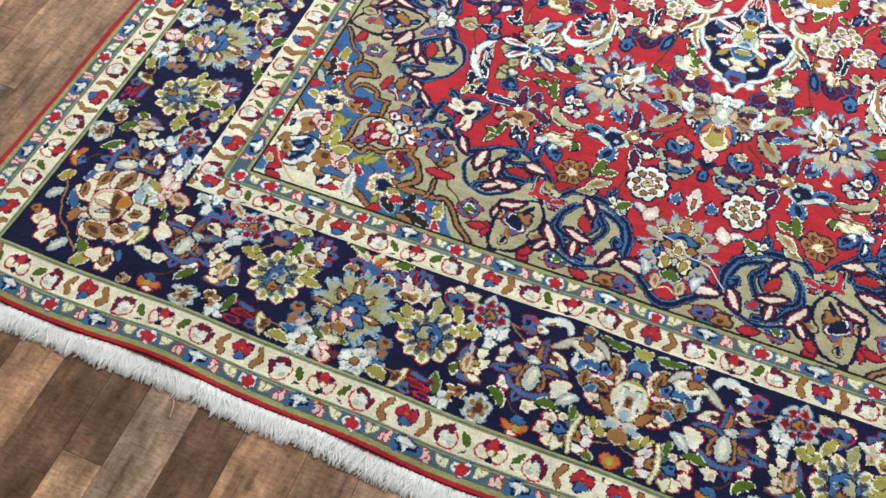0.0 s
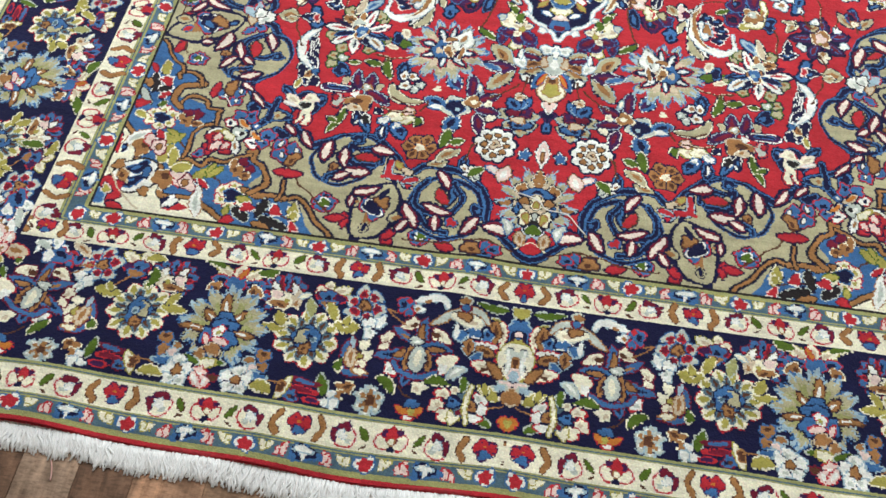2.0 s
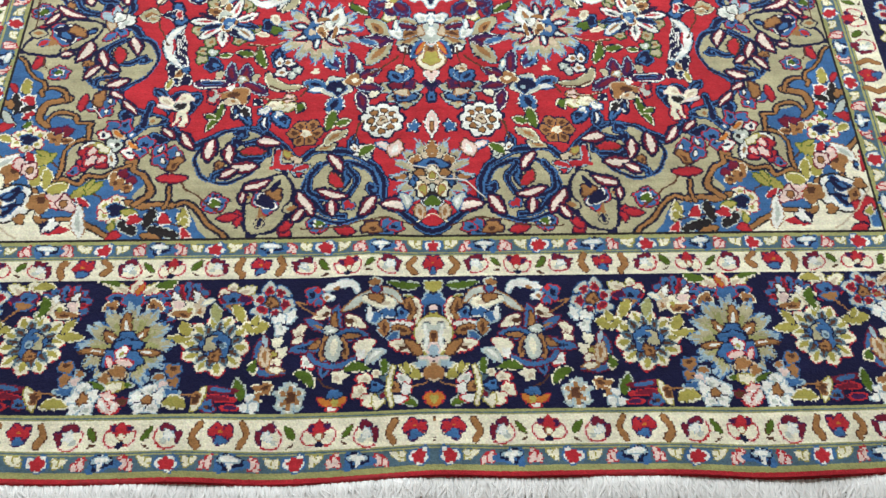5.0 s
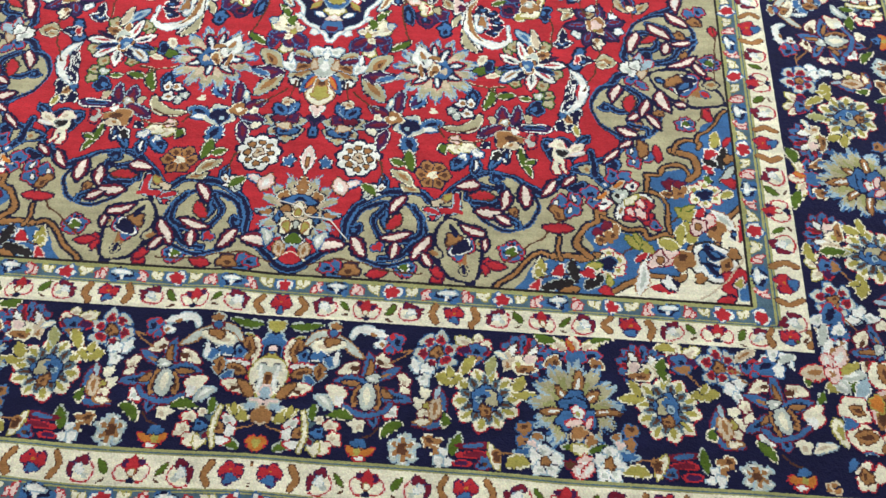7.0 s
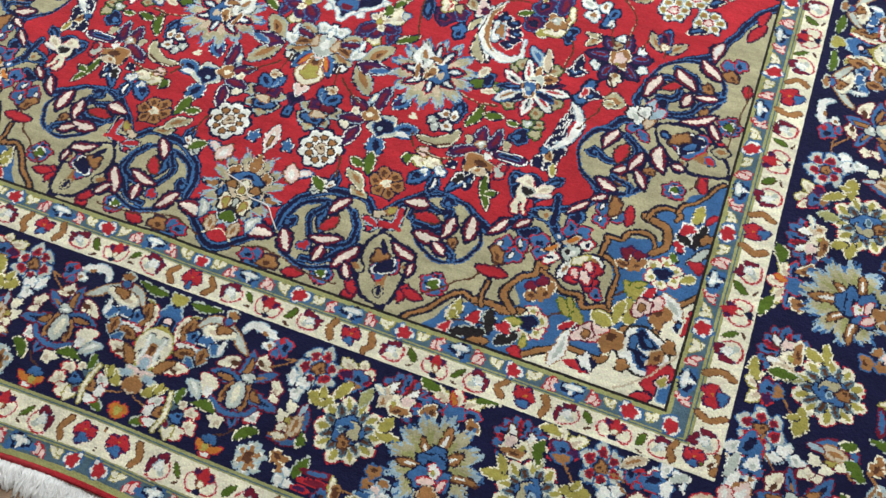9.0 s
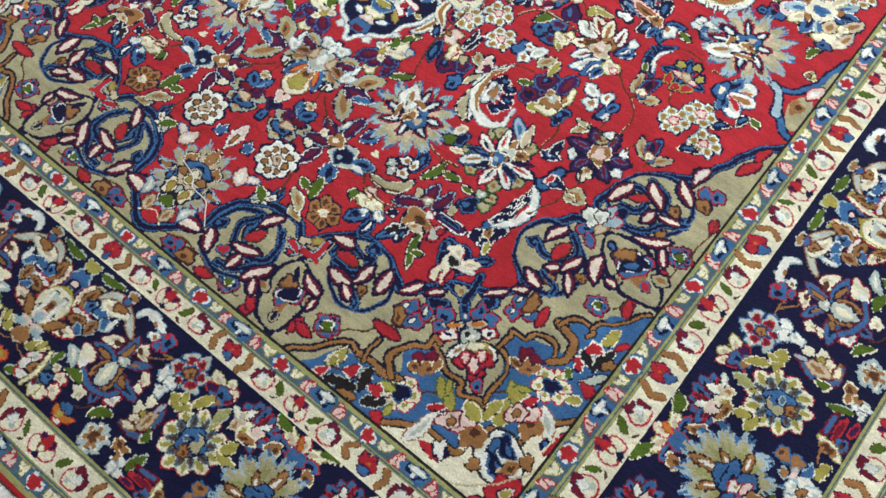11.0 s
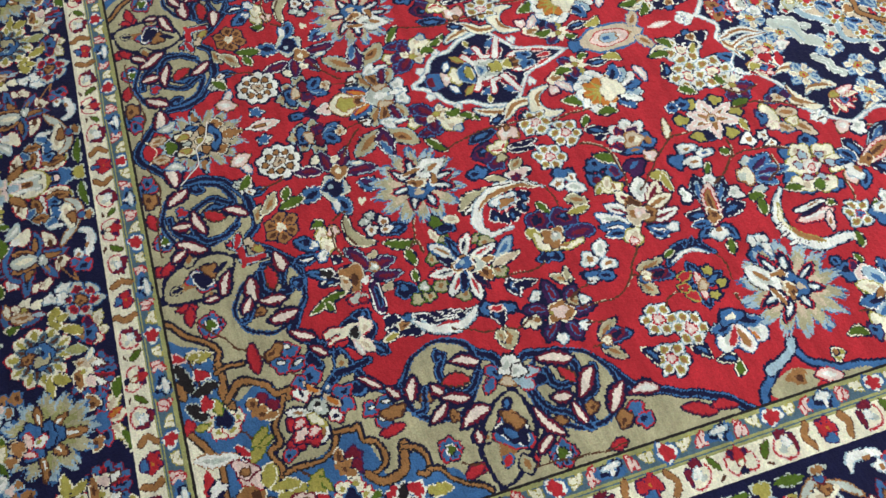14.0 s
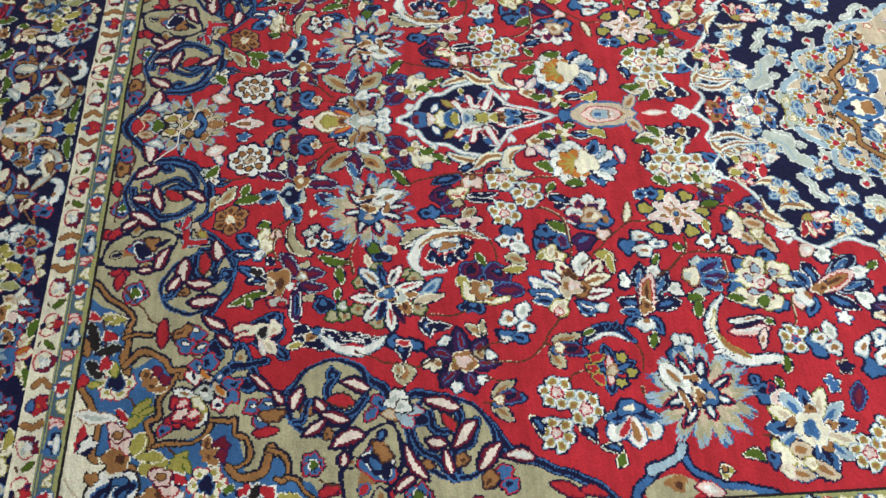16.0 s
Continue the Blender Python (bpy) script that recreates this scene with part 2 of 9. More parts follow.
# the weaver's hand: every knot and row a little off its drawn place
JX = hand.normal(0, 0.0005, GX.shape) + hand.normal(0, 0.0004, (NV, 1)) + 0.0026 * np.sin(GY * 41 + 1.3) * np.cos(GX * 33) + 0.0016 * np.sin(GY * 97 + GX * 71)
JY = hand.normal(0, 0.0004, GX.shape) + 0.0026 * np.sin(GX * 37 + 0.4) * np.cos(GY * 29) + 0.0016 * np.sin(GX * 89 - GY * 83)
BREAKS = np.sin(GX * 190 + 2.2 * np.sin(GY * 60)) * np.cos(GY * 170 + 2.0 * np.sin(GX * 50)) > 0.3
HEARTS = {"C": "Z", "W": "S", "V": "M", "B": "N", "A": "B", "O": "E", "P": "W", "Z": "E", "S": "W", "E": "D", "N": "B"}
RNG = random.Random(7)
frames = [(np.eye(2), np.zeros(2))]      # where the motif being drawn stands
allowed = [None]


def inside(x, y, reach):
    """The stretch of the grid round a place of the motif, and the grid's places as the motif sees them."""
    a, o = frames[-1]
    size = math.sqrt(abs(np.linalg.det(a)))
    cx, cy = a @ (x, y) + o
    r = reach * max(np.linalg.norm(a[:, 0]), np.linalg.norm(a[:, 1])) + 0.012
    j0, j1 = np.searchsorted(GX[0], (cx - r, cx + r))
    i0, i1 = np.searchsorted(vv, (cy - r, cy + r))
    if i1 <= i0 or j1 <= j0:
        return None
    win = (slice(i0, i1), slice(j0, j1))
    inv = np.linalg.inv(a)
    gx, gy = GX[win] + JX[win] - o[0], GY[win] + JY[win] - o[1]
    return win, inv[0, 0] * gx + inv[0, 1] * gy, inv[1, 0] * gx + inv[1, 1] * gy, size


def dye(win, d, fill, line, lw):
    ok = True if allowed[-1] is None else np.isin(ZONES[win], allowed[-1])
    view = KNOTS[win]
    if line:
        if lw >= LINE and allowed[-1] is not None and INNER not in allowed[-1] and OUTER not in allowed[-1]:
            # a dark knot parts the motif from its ground
            view[(d < lw + 0.0024) & ok & ((view == CODES["R"]) | (view == CODES["O"]))] = CODES["N"]
        rim = (d < lw) & ok
        view[rim] = CODES[line]
        if line in "WACZS" and allowed[-1] is not None and INNER not in allowed[-1] and OUTER not in allowed[-1]:
            # pale outlines are broken by stretches of dark knots
            view[rim & (d >= 0) & BREAKS[win]] = CODES["N"]
    if fill:
        view[(d < 0) & ok] = CODES[fill]


def ell(x, y, rx, ry=None, fill=None, line=None, rot=0, lw=LINE):
    ry = ry or rx
    got = inside(x, y, max(rx, ry))
    if got:
        win, px, py, size = got
        c, s = math.cos(radians(rot)), math.sin(radians(rot))
        a, b = (px - x) * c + (py - y) * s, (py - y) * c - (px - x) * s
        # no round is true: a few shallow lobes of its own, and a second tone within
        small, turn = min(rx, ry), 37.0 * x + 53.0 * y + 11.0 * rx
        th = np.arctan2(b, a)
        rim = 1 + (0.14 * np.sin(3 * th + 40 * turn) + 0.11 * np.sin(5 * th + 90 * turn) if 0.0055 < small * size < 0.026 else 0.0)
        away = np.sqrt((a / rx) ** 2 + (b / ry) ** 2)
        dye(win, (away - rim) * small * size, fill, line, lw)
        if 0.008 < small * size < 0.024 and fill in HEARTS and math.sin(71 * turn) > -0.3:
            c2, s2 = 0.30 * math.cos(60 * turn), 0.30 * math.sin(60 * turn)
            dye(win, (np.hypot(a / rx - c2, b / ry - s2) - 0.40 * rim) * small * size, HEARTS[fill], None, 0)


def leaf(x, y, long, wide, ang, fill, line=None, bend=0.0, fat=0.5, lw=LINE):
    """A leaf or drop from its base along ang; fat: where along it it is widest."""
    got = inside(x, y, long + abs(bend) + wide)
    if got:
        win, px, py, size = got
        c, s = math.cos(radians(ang)), math.sin(radians(ang))
        a, b = ((px - x) * c + (py - y) * s) / long, (py - y) * c - (px - x) * s
        t = np.clip(a, 0.0, 1.0)
        p = math.log(0.5) / math.log(fat)
        half = wide * np.sin(np.pi * t ** p) ** 0.62
        if 0.006 < wide * size < 0.018:
            half = half * (1 + 0.11 * np.sin(t * long * size * 520 + 300 * (x + y) + (b > 0) * 2.0))
        d = np.hypot(np.abs(b - bend * 4 * t * (1 - t)) - half, 0) * np.sign(np.abs(b - bend * 4 * t * (1 - t)) - half)
        d = np.where((a < 0) | (a > 1), np.hypot(np.abs(b), (a - t) * long), d)
        dye(win, d * size, fill, line, lw)
        if wide * size > 0.0078 and fill in HEARTS:
            # a second tone along the middle, as most petals and leaves have
            core = np.abs(b - bend * 4 * t * (1 - t)) - 0.42 * wide * np.sin(np.pi * np.clip((t - 0.18) / 0.62, 0, 1) ** p) ** 0.8
            dye(win, np.where((t > 0.2) & (t < 0.8), core, 1.0) * size, HEARTS[fill], None, 0)


def star(x, y, r0, r1, n, fill, line=None, ang=90.0, sharp=1.0, rag=0.0, lw=LINE):
    """A star or scalloped disc of n points between two radii; rag roughens its rim."""
    got = inside(x, y, r1 * (1 + rag))
    if got:
        win, px, py, size = got
        th = np.arctan2(py - y, px - x) - radians(ang)
        rim = r0 + (r1 - r0) * np.abs(np.cos(n * th / 2)) ** sharp
        if rag:
            teeth = np.array([RNG.uniform(-1, 1) for _ in range(n * 13)])
            rim = rim * (1 + rag * teeth[np.floor((th / math.tau % 1.0) * n * 13).astype(int) % (n * 13)])
        dye(win, (np.hypot(px - x, py - y) - rim) * size, fill, line, lw)


def smooth_line(pts, closed=False, fine=7):
    p = [np.array(q, float) for q in pts]
    p = [p[-1], *p, p[0], p[1]] if closed else [2 * p[0] - p[1], *p, 2 * p[-1] - p[-2]]
    out = []
    for a, b, c, d in zip(p, p[1:], p[2:], p[3:]):
        for k in range(fine):
            t = k / fine
            out.append(0.5 * (2 * b + (c - a) * t + (2 * a - 5 * b + 4 * c - d) * t * t + (3 * b - a - 3 * c + d) * t ** 3))
    if not closed:
        out.append(p[-2])
    return np.array(out)


def stroke(pts, w, fill, line=None, closed=False, lw=LINE, taper=False):
    q = smooth_line(pts, closed)
    if closed:
        q = np.vstack([q, q[:1]])
    mid = (q.min(0) + q.max(0)) / 2
    got = inside(*mid, np.hypot(*(q.max(0) - q.min(0))) / 2 + w)
    if got:
        win, px, py, size = got
        d = np.full(px.shape, 9.0)
        for k, (a, b) in enumerate(zip(q, q[1:])):
            e = b - a
            thin = w * (1 - math.sin(math.pi * (k + 0.5) / (len(q) - 1)) ** 0.7) if taper else 0.0
            t = np.clip(((px - a[0]) * e[0] + (py - a[1]) * e[1]) / max(e @ e, 1e-12), 0, 1)
            d = np.minimum(d, np.hypot(px - a[0] - t * e[0], py - a[1] - t * e[1]) + thin)
        dye(win, (d - w) * size, fill, line, lw)


def within(pts, smooth=True):
    """The knots inside a closed curve."""
    q = smooth_line(pts, True) if smooth else np.array(pts)
    m = np.zeros(GX.shape, bool)
    for a, b in zip(q, np.roll(q, -1, 0)):
        cross = (a[1] > GY) != (b[1] > GY)
        if b[1] != a[1]:
            m ^= cross & (GX < (b[0] - a[0]) * (GY - a[1]) / (b[1] - a[1]) + a[0])
    return m


def at(x, y, draw, size=1.0, rot=0.0, flip=False, wide=1.0, *more, **named):
    """Draws a motif at a place, turned, scaled or mirrored."""
    a, o = frames[-1]
    c, s = math.cos(radians(rot)), math.sin(radians(rot))
    b = np.array([[c, -s], [s, c]]) @ np.diag([(-size if flip else size) * wide, size])
    frames.append((a @ b, a @ np.array((x, y)) + o))
    draw(*more, **named)
    frames.pop()


def petals(n, r, long, wide, fill, line, ang=90.0, fat=0.6, skip=()):
    for k in range(n):
        if k not in skip:
            t = ang + 360.0 * k / n
            leaf(r * math.cos(radians(t)), r * math.sin(radians(t)), long, wide, t, fill, line, fat=fat)


def ring_of(n, r, rx, fill, line, ang=90.0, ry=None):
    for k in range(n):
        t = ang + 360.0 * k / n
        ell(r * math.cos(radians(t)), r * math.sin(radians(t)), rx, ry or rx, fill, line, t)


# -- small motifs, in metres about their middle --
def white_rosette():
    star(0, 0, 0.036, 0.044, 9, "W", "N", lw=0.004)
    ring_of(8, 0.025, 0.0058, "E", "K", ry=0.0058)
    ell(0, 0, 0.010, None, "Z", "D")
    ell(0, 0, 0.003, None, "K")


def brown_flower():
    petals(6, 0.008, 0.024, 0.011, "E", "N", 60)
    ell(0, 0, 0.009, None, "C", "X")


def daisy(core="P"):
    ring_of(6, 0.0215, 0.0118, "W", "A", 75)
    ring_of(6, 0.0225, 0.0050, "E", "g", 75)
    ell(0, 0, 0.0085, None, core, "R")


def tulip_pair():
    """A cream flower with three purple tails and a green leaf."""
    for t in (200, 265, 315):
        leaf(0.0, -0.006, 0.05, 0.0145, t, "V", "B", fat=0.58)
        leaf(0.0, -0.006, 0.036, 0.005, t, "M", None)
    for t in (30, 80, 150, 240):
        leaf(0.0, 0.0, 0.032, 0.0095, t, "C", None, fat=0.6)
    ell(0.0, 0.0, 0.008, None, "g", "E", lw=0.002)
    leaf(-0.004, 0.018, 0.040, 0.010, 75, "G", "C", 0.006)


def shell_flower():
    """An orange shell beside a fan of blue and white petals."""
    for k in range(7):
        t = -60 + 20 * k
        leaf(0.008, 0, 0.062, 0.0115, t, ("B", "W", "A")[k % 3], "N" if k % 2 else "W", fat=0.62)
    for k in range(7):
        t = 105 + 25 * k
        leaf(0, 0, 0.058, 0.016, t, "W", "A", fat=0.65)
    star(-0.006, 0, 0.03, 0.038, 9, "X", "C", 180)
    for k in range(5):
        leaf(-0.006, 0, 0.036, 0.003, 120 + 30 * k, "g")
    ell(0.012, 0, 0.022, 0.026, "C", "Z")


def blue_white_flower():
    for k in range(13):
        leaf(0, 0, 0.078, 0.0115, 27.7 * k + 15, ("B", "A", "C")[k % 3], "W" if k % 3 < 2 else "g", fat=0.66)
    ring_of(5, 0.034, 0.010, "E", "W", 30)
    star(0, 0, 0.022, 0.03, 6, "C", "W")
    ell(0, 0, 0.013, None, "B", "A")


def small_tulip(a="X", b="B"):
    for t in (128, 90, 52):
        leaf(0, -0.012, 0.062, 0.0165, t, "W", "B", fat=0.66)
        leaf(0, 0.002, 0.040, 0.0065, t, a if t == 128 else ("R" if t == 52 else "E"), "P", fat=0.66, lw=0.002)
    for q in (-1, 1):
        leaf(0, -0.012, 0.046, 0.010, 90 - q * 75, b, "A", q * 0.006)
    ell(0.0, -0.016, 0.019, 0.014, b, "N")
    ell(0.0, -0.016, 0.008, 0.006, "C")


def drop(x, y, long, ang, wide=0.0088):
    c, s = math.cos(radians(ang)) * long / 2, math.sin(radians(ang)) * long / 2
    leaf(x - c, y - s, long, wide + 0.002, ang, "N", "N", 0.005, 0.62, 0.0055)
    leaf(x - c, y - s, long, wide, ang, "P", "M", 0.004, 0.62, 0.0036)
    leaf(x - c * 0.8, y - s * 0.8, long * 0.8, wide * 0.62, ang, "W", None, 0.004, 0.62)


def target_flower():
    ring_of(5, 0.012, 0.009, "B", "R", 90)
    ell(0, 0, 0.0085, None, "G", "W")


def eye_star():
    """A dark eye among purple and blue petals under a tan star."""
    leaf(-0.024, 0.008, 0.0668, 0.0113, -163, "V", "A")
    leaf(-0.023, 0.014, 0.0655, 0.0123, 149, "V", "A")
    leaf(-0.022, 0.025, 0.0691, 0.0125, 87, "V", "A")
    leaf(-0.037, -0.015, 0.0541, 0.0112, -106, "V", "W")
    leaf(0.013, 0.048, 0.0461, 0.0163, 66, "B", "W")
    leaf(0.008, 0.051, 0.0286, 0.0055, 65, "V")
    leaf(0.004, -0.02, 0.057, 0.0178, -75, "B", "W")
    leaf(0.009, -0.032, 0.0332, 0.0055, -74, "N")
    leaf(0.031, 0.001, 0.0479, 0.015, 11, "B", "A")
    leaf(0.034, -0.006, 0.0335, 0.0068, -10, "W", "B")
    ell(0.011, 0, 0.0243, 0.0261, "S", "C", 81)
    ell(0.011, 0, 0.0173, 0.019, "N", "B", 80)
    ell(0.009, -0.005, 0.0051, 0.0041, "A", None, 79)
    ell(-0.023, 0.019, 0.0153, 0.0171, "E", "C", 79)
    ell(-0.023, 0.019, 0.0061, 0.0071, "C", "E", 81)
    ell(-0.059, 0.016, 0.01, 0.01, "C", None, 84)
    ell(-0.067, -0.022, 0.0082, 0.011, "C", "N", 76)
    ell(0.057, 0.045, 0.0071, 0.0081, "C", None, 82)
    ell(-0.037, 0.058, 0.0102, 0.005, "C", "A", 79)


def feather_star():
    """A feathered tan star with navy points, a blue heart and one white petal."""
    star(0, 0, 0.062, 0.094, 14, "B", None, 95, 0.8, 0.09)
    star(0, 0, 0.058, 0.090, 14, "A", None, 95, 0.8, 0.12)
    star(0, 0, 0.052, 0.080, 14, "O", None, 95, 0.8, 0.12)
    star(0, 0, 0.040, 0.062, 14, "Z", None, 95, 0.9, 0.1)
    leaf(-0.018, -0.001, 0.053, 0.0111, -179, "N", "R")
    leaf(-0.032, -0.001, 0.028, 0.0033, 180, "W", "A", lw=0.002)
    leaf(-0.012, -0.011, 0.0496, 0.01, -138, "N", "R")
    leaf(-0.022, -0.02, 0.0262, 0.0036, -140, "W", "A", lw=0.002)
    leaf(0.001, -0.013, 0.0383, 0.01, -83, "N", "R")
    leaf(0.002, -0.023, 0.0212, 0.0029, -82, "W", "A", lw=0.002)
    leaf(0.013, -0.006, 0.0439, 0.01, -24, "N", "R")
    leaf(0.024, -0.011, 0.0228, 0.0033, -23, "W", "A", lw=0.002)
    leaf(0.015, 0.005, 0.0487, 0.01, 19, "N", "R")
    leaf(0.027, 0.01, 0.0262, 0.0029, 18, "W", "A", lw=0.002)
    leaf(0.006, 0.017, 0.0554, 0.0111, 70, "N", "R")
    leaf(0.011, 0.031, 0.0297, 0.0033, 70, "W", "A", lw=0.002)
    leaf(-0.003, 0.02, 0.0604, 0.0092, 97, "N", "R")
    leaf(-0.004, 0.036, 0.0322, 0.0029, 97, "W", "A", lw=0.002)
    ell(0.008, 0.001, 0.0275, 0.0202, "B", "N", 80)
    leaf(-0.021, 0.008, 0.0676, 0.0188, 114, "W", "S")
    leaf(-0.029, 0.03, 0.03, 0.005, 116, "E")
    ell(-0.033, -0.002, 0.018, 0.005, "E", "W", 93)
    ell(-0.003, 0.035, 0.0061, 0.0151, "E", "W", 81)
    ell(-0.006, -0.002, 0.0163, 0.0082, "E", "C", 79)
    ell(0.013, -0.004, 0.0091, 0.0071, "Z", "B", 84)


def winged_leaf():
    """A purple leaf between two tan ones."""
    leaf(0.011, -0.066, 0.0828, 0.0168, 127, "O", "A")
    leaf(0.001, -0.052, 0.0502, 0.0075, 125, "E")
    leaf(-0.037, 0.01, 0.0757, 0.0195, 46, "O", "A")
    leaf(-0.021, 0.019, 0.0397, 0.0084, 49, "E")
    leaf(-0.042, 0.001, 0.0782, 0.0145, 4, "V", "W", -0.0034)
    leaf(-0.01, -0.006, 0.0444, 0.0067, 14, "B", "A")


def petal_spray():
    """A ragged cream blossom with blue leaves."""
    leaf(0.001, -0.011, 0.0492, 0.0126, -128, "B", "N")
    leaf(0.016, -0.012, 0.0502, 0.0089, -84, "N", "B")
    leaf(0.018, -0.02, 0.029, 0.0031, -88, "W")
    ell(-0.02, 0.004, 0.0102, 0.0181, "C", "g", 79)
    ell(0.002, 0.011, 0.0141, 0.017, "C", "g", 82)
    ell(-0.01, -0.018, 0.011, 0.0081, "W", "B", 85)
    ell(0.02, -0.004, 0.0091, 0.011, "W", "B", 84)
    ell(-0.026, 0.026, 0.0092, 0.012, "P", "E", 77)
    leaf(-0.024, -0.022, 0.0192, 0.0067, -39, "N", "B")


def curled_leaf():
    """A long curled olive leaf."""
    stroke([(-0.046, -0.017), (-0.012, -0.017), (0.019, -0.002), (0.026, 0.024)], 0.011, "O", "C", taper=True)
    stroke([(-0.049, -0.021), (-0.01, -0.025), (0.023, -0.011)], 0.0018, "D")


def posy():
    """Grey and white lobes with a dark leaf."""
    leaf(0.024, 0.003, 0.0526, 0.0103, 99, "N", "B")
    ell(-0.014, -0.02, 0.011, 0.011, "S", "N", 85)
    ell(-0.023, -0.007, 0.0102, 0.0091, "S", "N", 79)
    ell(-0.005, 0.014, 0.0112, 0.0102, "W", "N", 80)
    ell(-0.003, 0.014, 0.006, 0.0061, "E", None, 90)
    ell(0.009, -0.014, 0.0102, 0.011, "W", "N", 79)
    ell(0.009, -0.014, 0.0041, 0.0051, "E", None, 76)
    ell(0.016, 0.013, 0.0122, 0.0081, "W", "N", 81)
    ell(0.016, 0.011, 0.0051, 0.004, "E", None, 79)


def small_bud():
    """A green bud with cream and navy leaves."""
    ell(0.006, 0.006, 0.0141, 0.0091, "N", "B", 82)
    ell(-0.014, -0.009, 0.012, 0.0132, "G", "N", 85)
    leaf(-0.001, -0.024, 0.0359, 0.0092, 13, "C")
    leaf(-0.015, 0.007, 0.0352, 0.0112, 75, "C")


def boteh():
    """A curled plume with a striped rim round a dark flower."""
    stroke([(-0.052, -0.019), (-0.04, -0.063), (-0.02, -0.089)], 0.0084, "O", "C", taper=True)
    stroke([(-0.042, -0.028), (-0.021, -0.064), (-0.011, -0.084)], 0.0038, "W", "K", taper=True)
    stroke([(-0.02, 0.091), (-0.047, 0.046), (-0.047, -0.005), (-0.017, -0.053), (0.021, -0.067), (0.052, -0.048), (0.051, -0.005)], 0.0094, "W", "A", taper=True, lw=0.0024)
    stroke([(-0.026, 0.074), (-0.041, 0.024), (-0.031, -0.023), (-0.007, -0.057)], 0.005, "E", "C", taper=True, lw=0.002)
    stroke([(-0.027, 0.086), (-0.051, 0.036), (-0.052, -0.013)], 0.0015, "K")
    ell(0.016, -0.03, 0.0122, 0.0132, "N", "W", 81, lw=0.0024)
    ell(0.028, -0.014, 0.0122, 0.0132, "N", "W", 81, lw=0.0024)
    ell(0.025, 0.007, 0.0122, 0.0132, "N", "W", 81, lw=0.0024)
    ell(0.01, 0.028, 0.0122, 0.0133, "N", "W", 81, lw=0.0024)
    ell(-0.012, 0.041, 0.0132, 0.0133, "N", "W", 81, lw=0.0024)
    leaf(-0.008, 0, 0.0258, 0.0045, -54, "P", "R", lw=0.002)
    leaf(-0.008, 0, 0.0235, 0.0056, -12, "P", "R", lw=0.002)
    leaf(-0.008, 0, 0.0228, 0.0046, 38, "P", "R", lw=0.002)
    leaf(-0.008, 0, 0.029, 0.005, 92, "P", "R", lw=0.002)
    ell(-0.013, 0.001, 0.0253, 0.015, "W", "A", 99)
    ell(-0.008, 0, 0.0173, 0.01, "E", "A", 100)
    stroke([(-0.02, 0.091), (0.011, 0.101), (0.048, 0.101)], 0.0021, "D")
    ell(-0.066, 0.048, 0.0214, 0.0122, "P", "W", 79)
    ell(-0.058, 0.044, 0.0092, 0.0082, "V", "M", 77)
    leaf(-0.078, -0.012, 0.0372, 0.0067, 66, "O", "C")
    leaf(-0.079, 0.044, 0.0298, 0.0111, 140, "O", "C")


def purple_posy():
    """Purple and blue lobes beside a cream curl."""
    leaf(-0.036, -0.029, 0.0636, 0.0125, 103, "N", "B")
    ell(-0.001, -0.005, 0.0233, 0.0224, "V", "N", 80)
    ell(-0.004, -0.011, 0.01, 0.0102, "N", "M", 84)
    ell(0.03, 0.01, 0.0153, 0.0133, "V", "B", 79)
    ell(0.04, -0.033, 0.0196, 0.0122, "B", "N", 105)
    ell(-0.007, 0.027, 0.0218, 0.015, "C", "g", 106)
    stroke([(-0.004, 0.01), (0.002, 0.028), (-0.01, 0.044)], 0.0022, "R")
    ell(0.02, 0.024, 0.0091, 0.0092, "O", "D", 84)
    leaf(0, 0.051, 0.059, 0.0063, 92, "N", "W")
    leaf(0.007, 0.045, 0.0557, 0.0056, 81, "N", "W")
    ell(-0.04, 0.06, 0.0224, 0.0184, "P", "E", 80)
    ell(-0.051, 0.062, 0.0061, 0.0061, "E", "D", 81)


def white_trio():
    """White lobes with tan hearts under a blue cap."""
    ell(-0.026, 0.008, 0.0214, 0.0146, "B", "N", 79)
    ell(-0.006, -0.008, 0.0122, 0.0124, "W", "A", 81)
    ell(-0.006, -0.008, 0.0061, 0.0061, "E", None, 81)
    ell(-0.011, 0.02, 0.01, 0.0124, "W", "A", 84)
    ell(-0.011, 0.02, 0.004, 0.0061, "E", None, 90)
    leaf(0.004, 0.004, 0.038, 0.0115, 55, "W", "A")


def blue_lobes():
    """Blue lobes about a ragged cream heart."""
    ell(-0.001, -0.023, 0.0161, 0.0177, "B", "N", 83)
    ell(-0.001, -0.021, 0.0071, 0.0081, "M", "V", 82)
    ell(-0.037, -0.009, 0.0181, 0.0146, "B", "N", 84)
    ell(-0.013, 0.022, 0.0173, 0.0177, "B", "N", 80)
    ell(-0.013, 0.022, 0.0071, 0.0085, "V", "M", 82)
    ell(0.022, -0.001, 0.0263, 0.0133, "C", "g", 81)
    leaf(0.026, -0.013, 0.0331, 0.0089, 151, "C", "g")
    ell(0.019, 0.006, 0.0041, 0.0073, "E", None, 76)
    leaf(0.018, -0.023, 0.0184, 0.0056, -41, "g", "C")


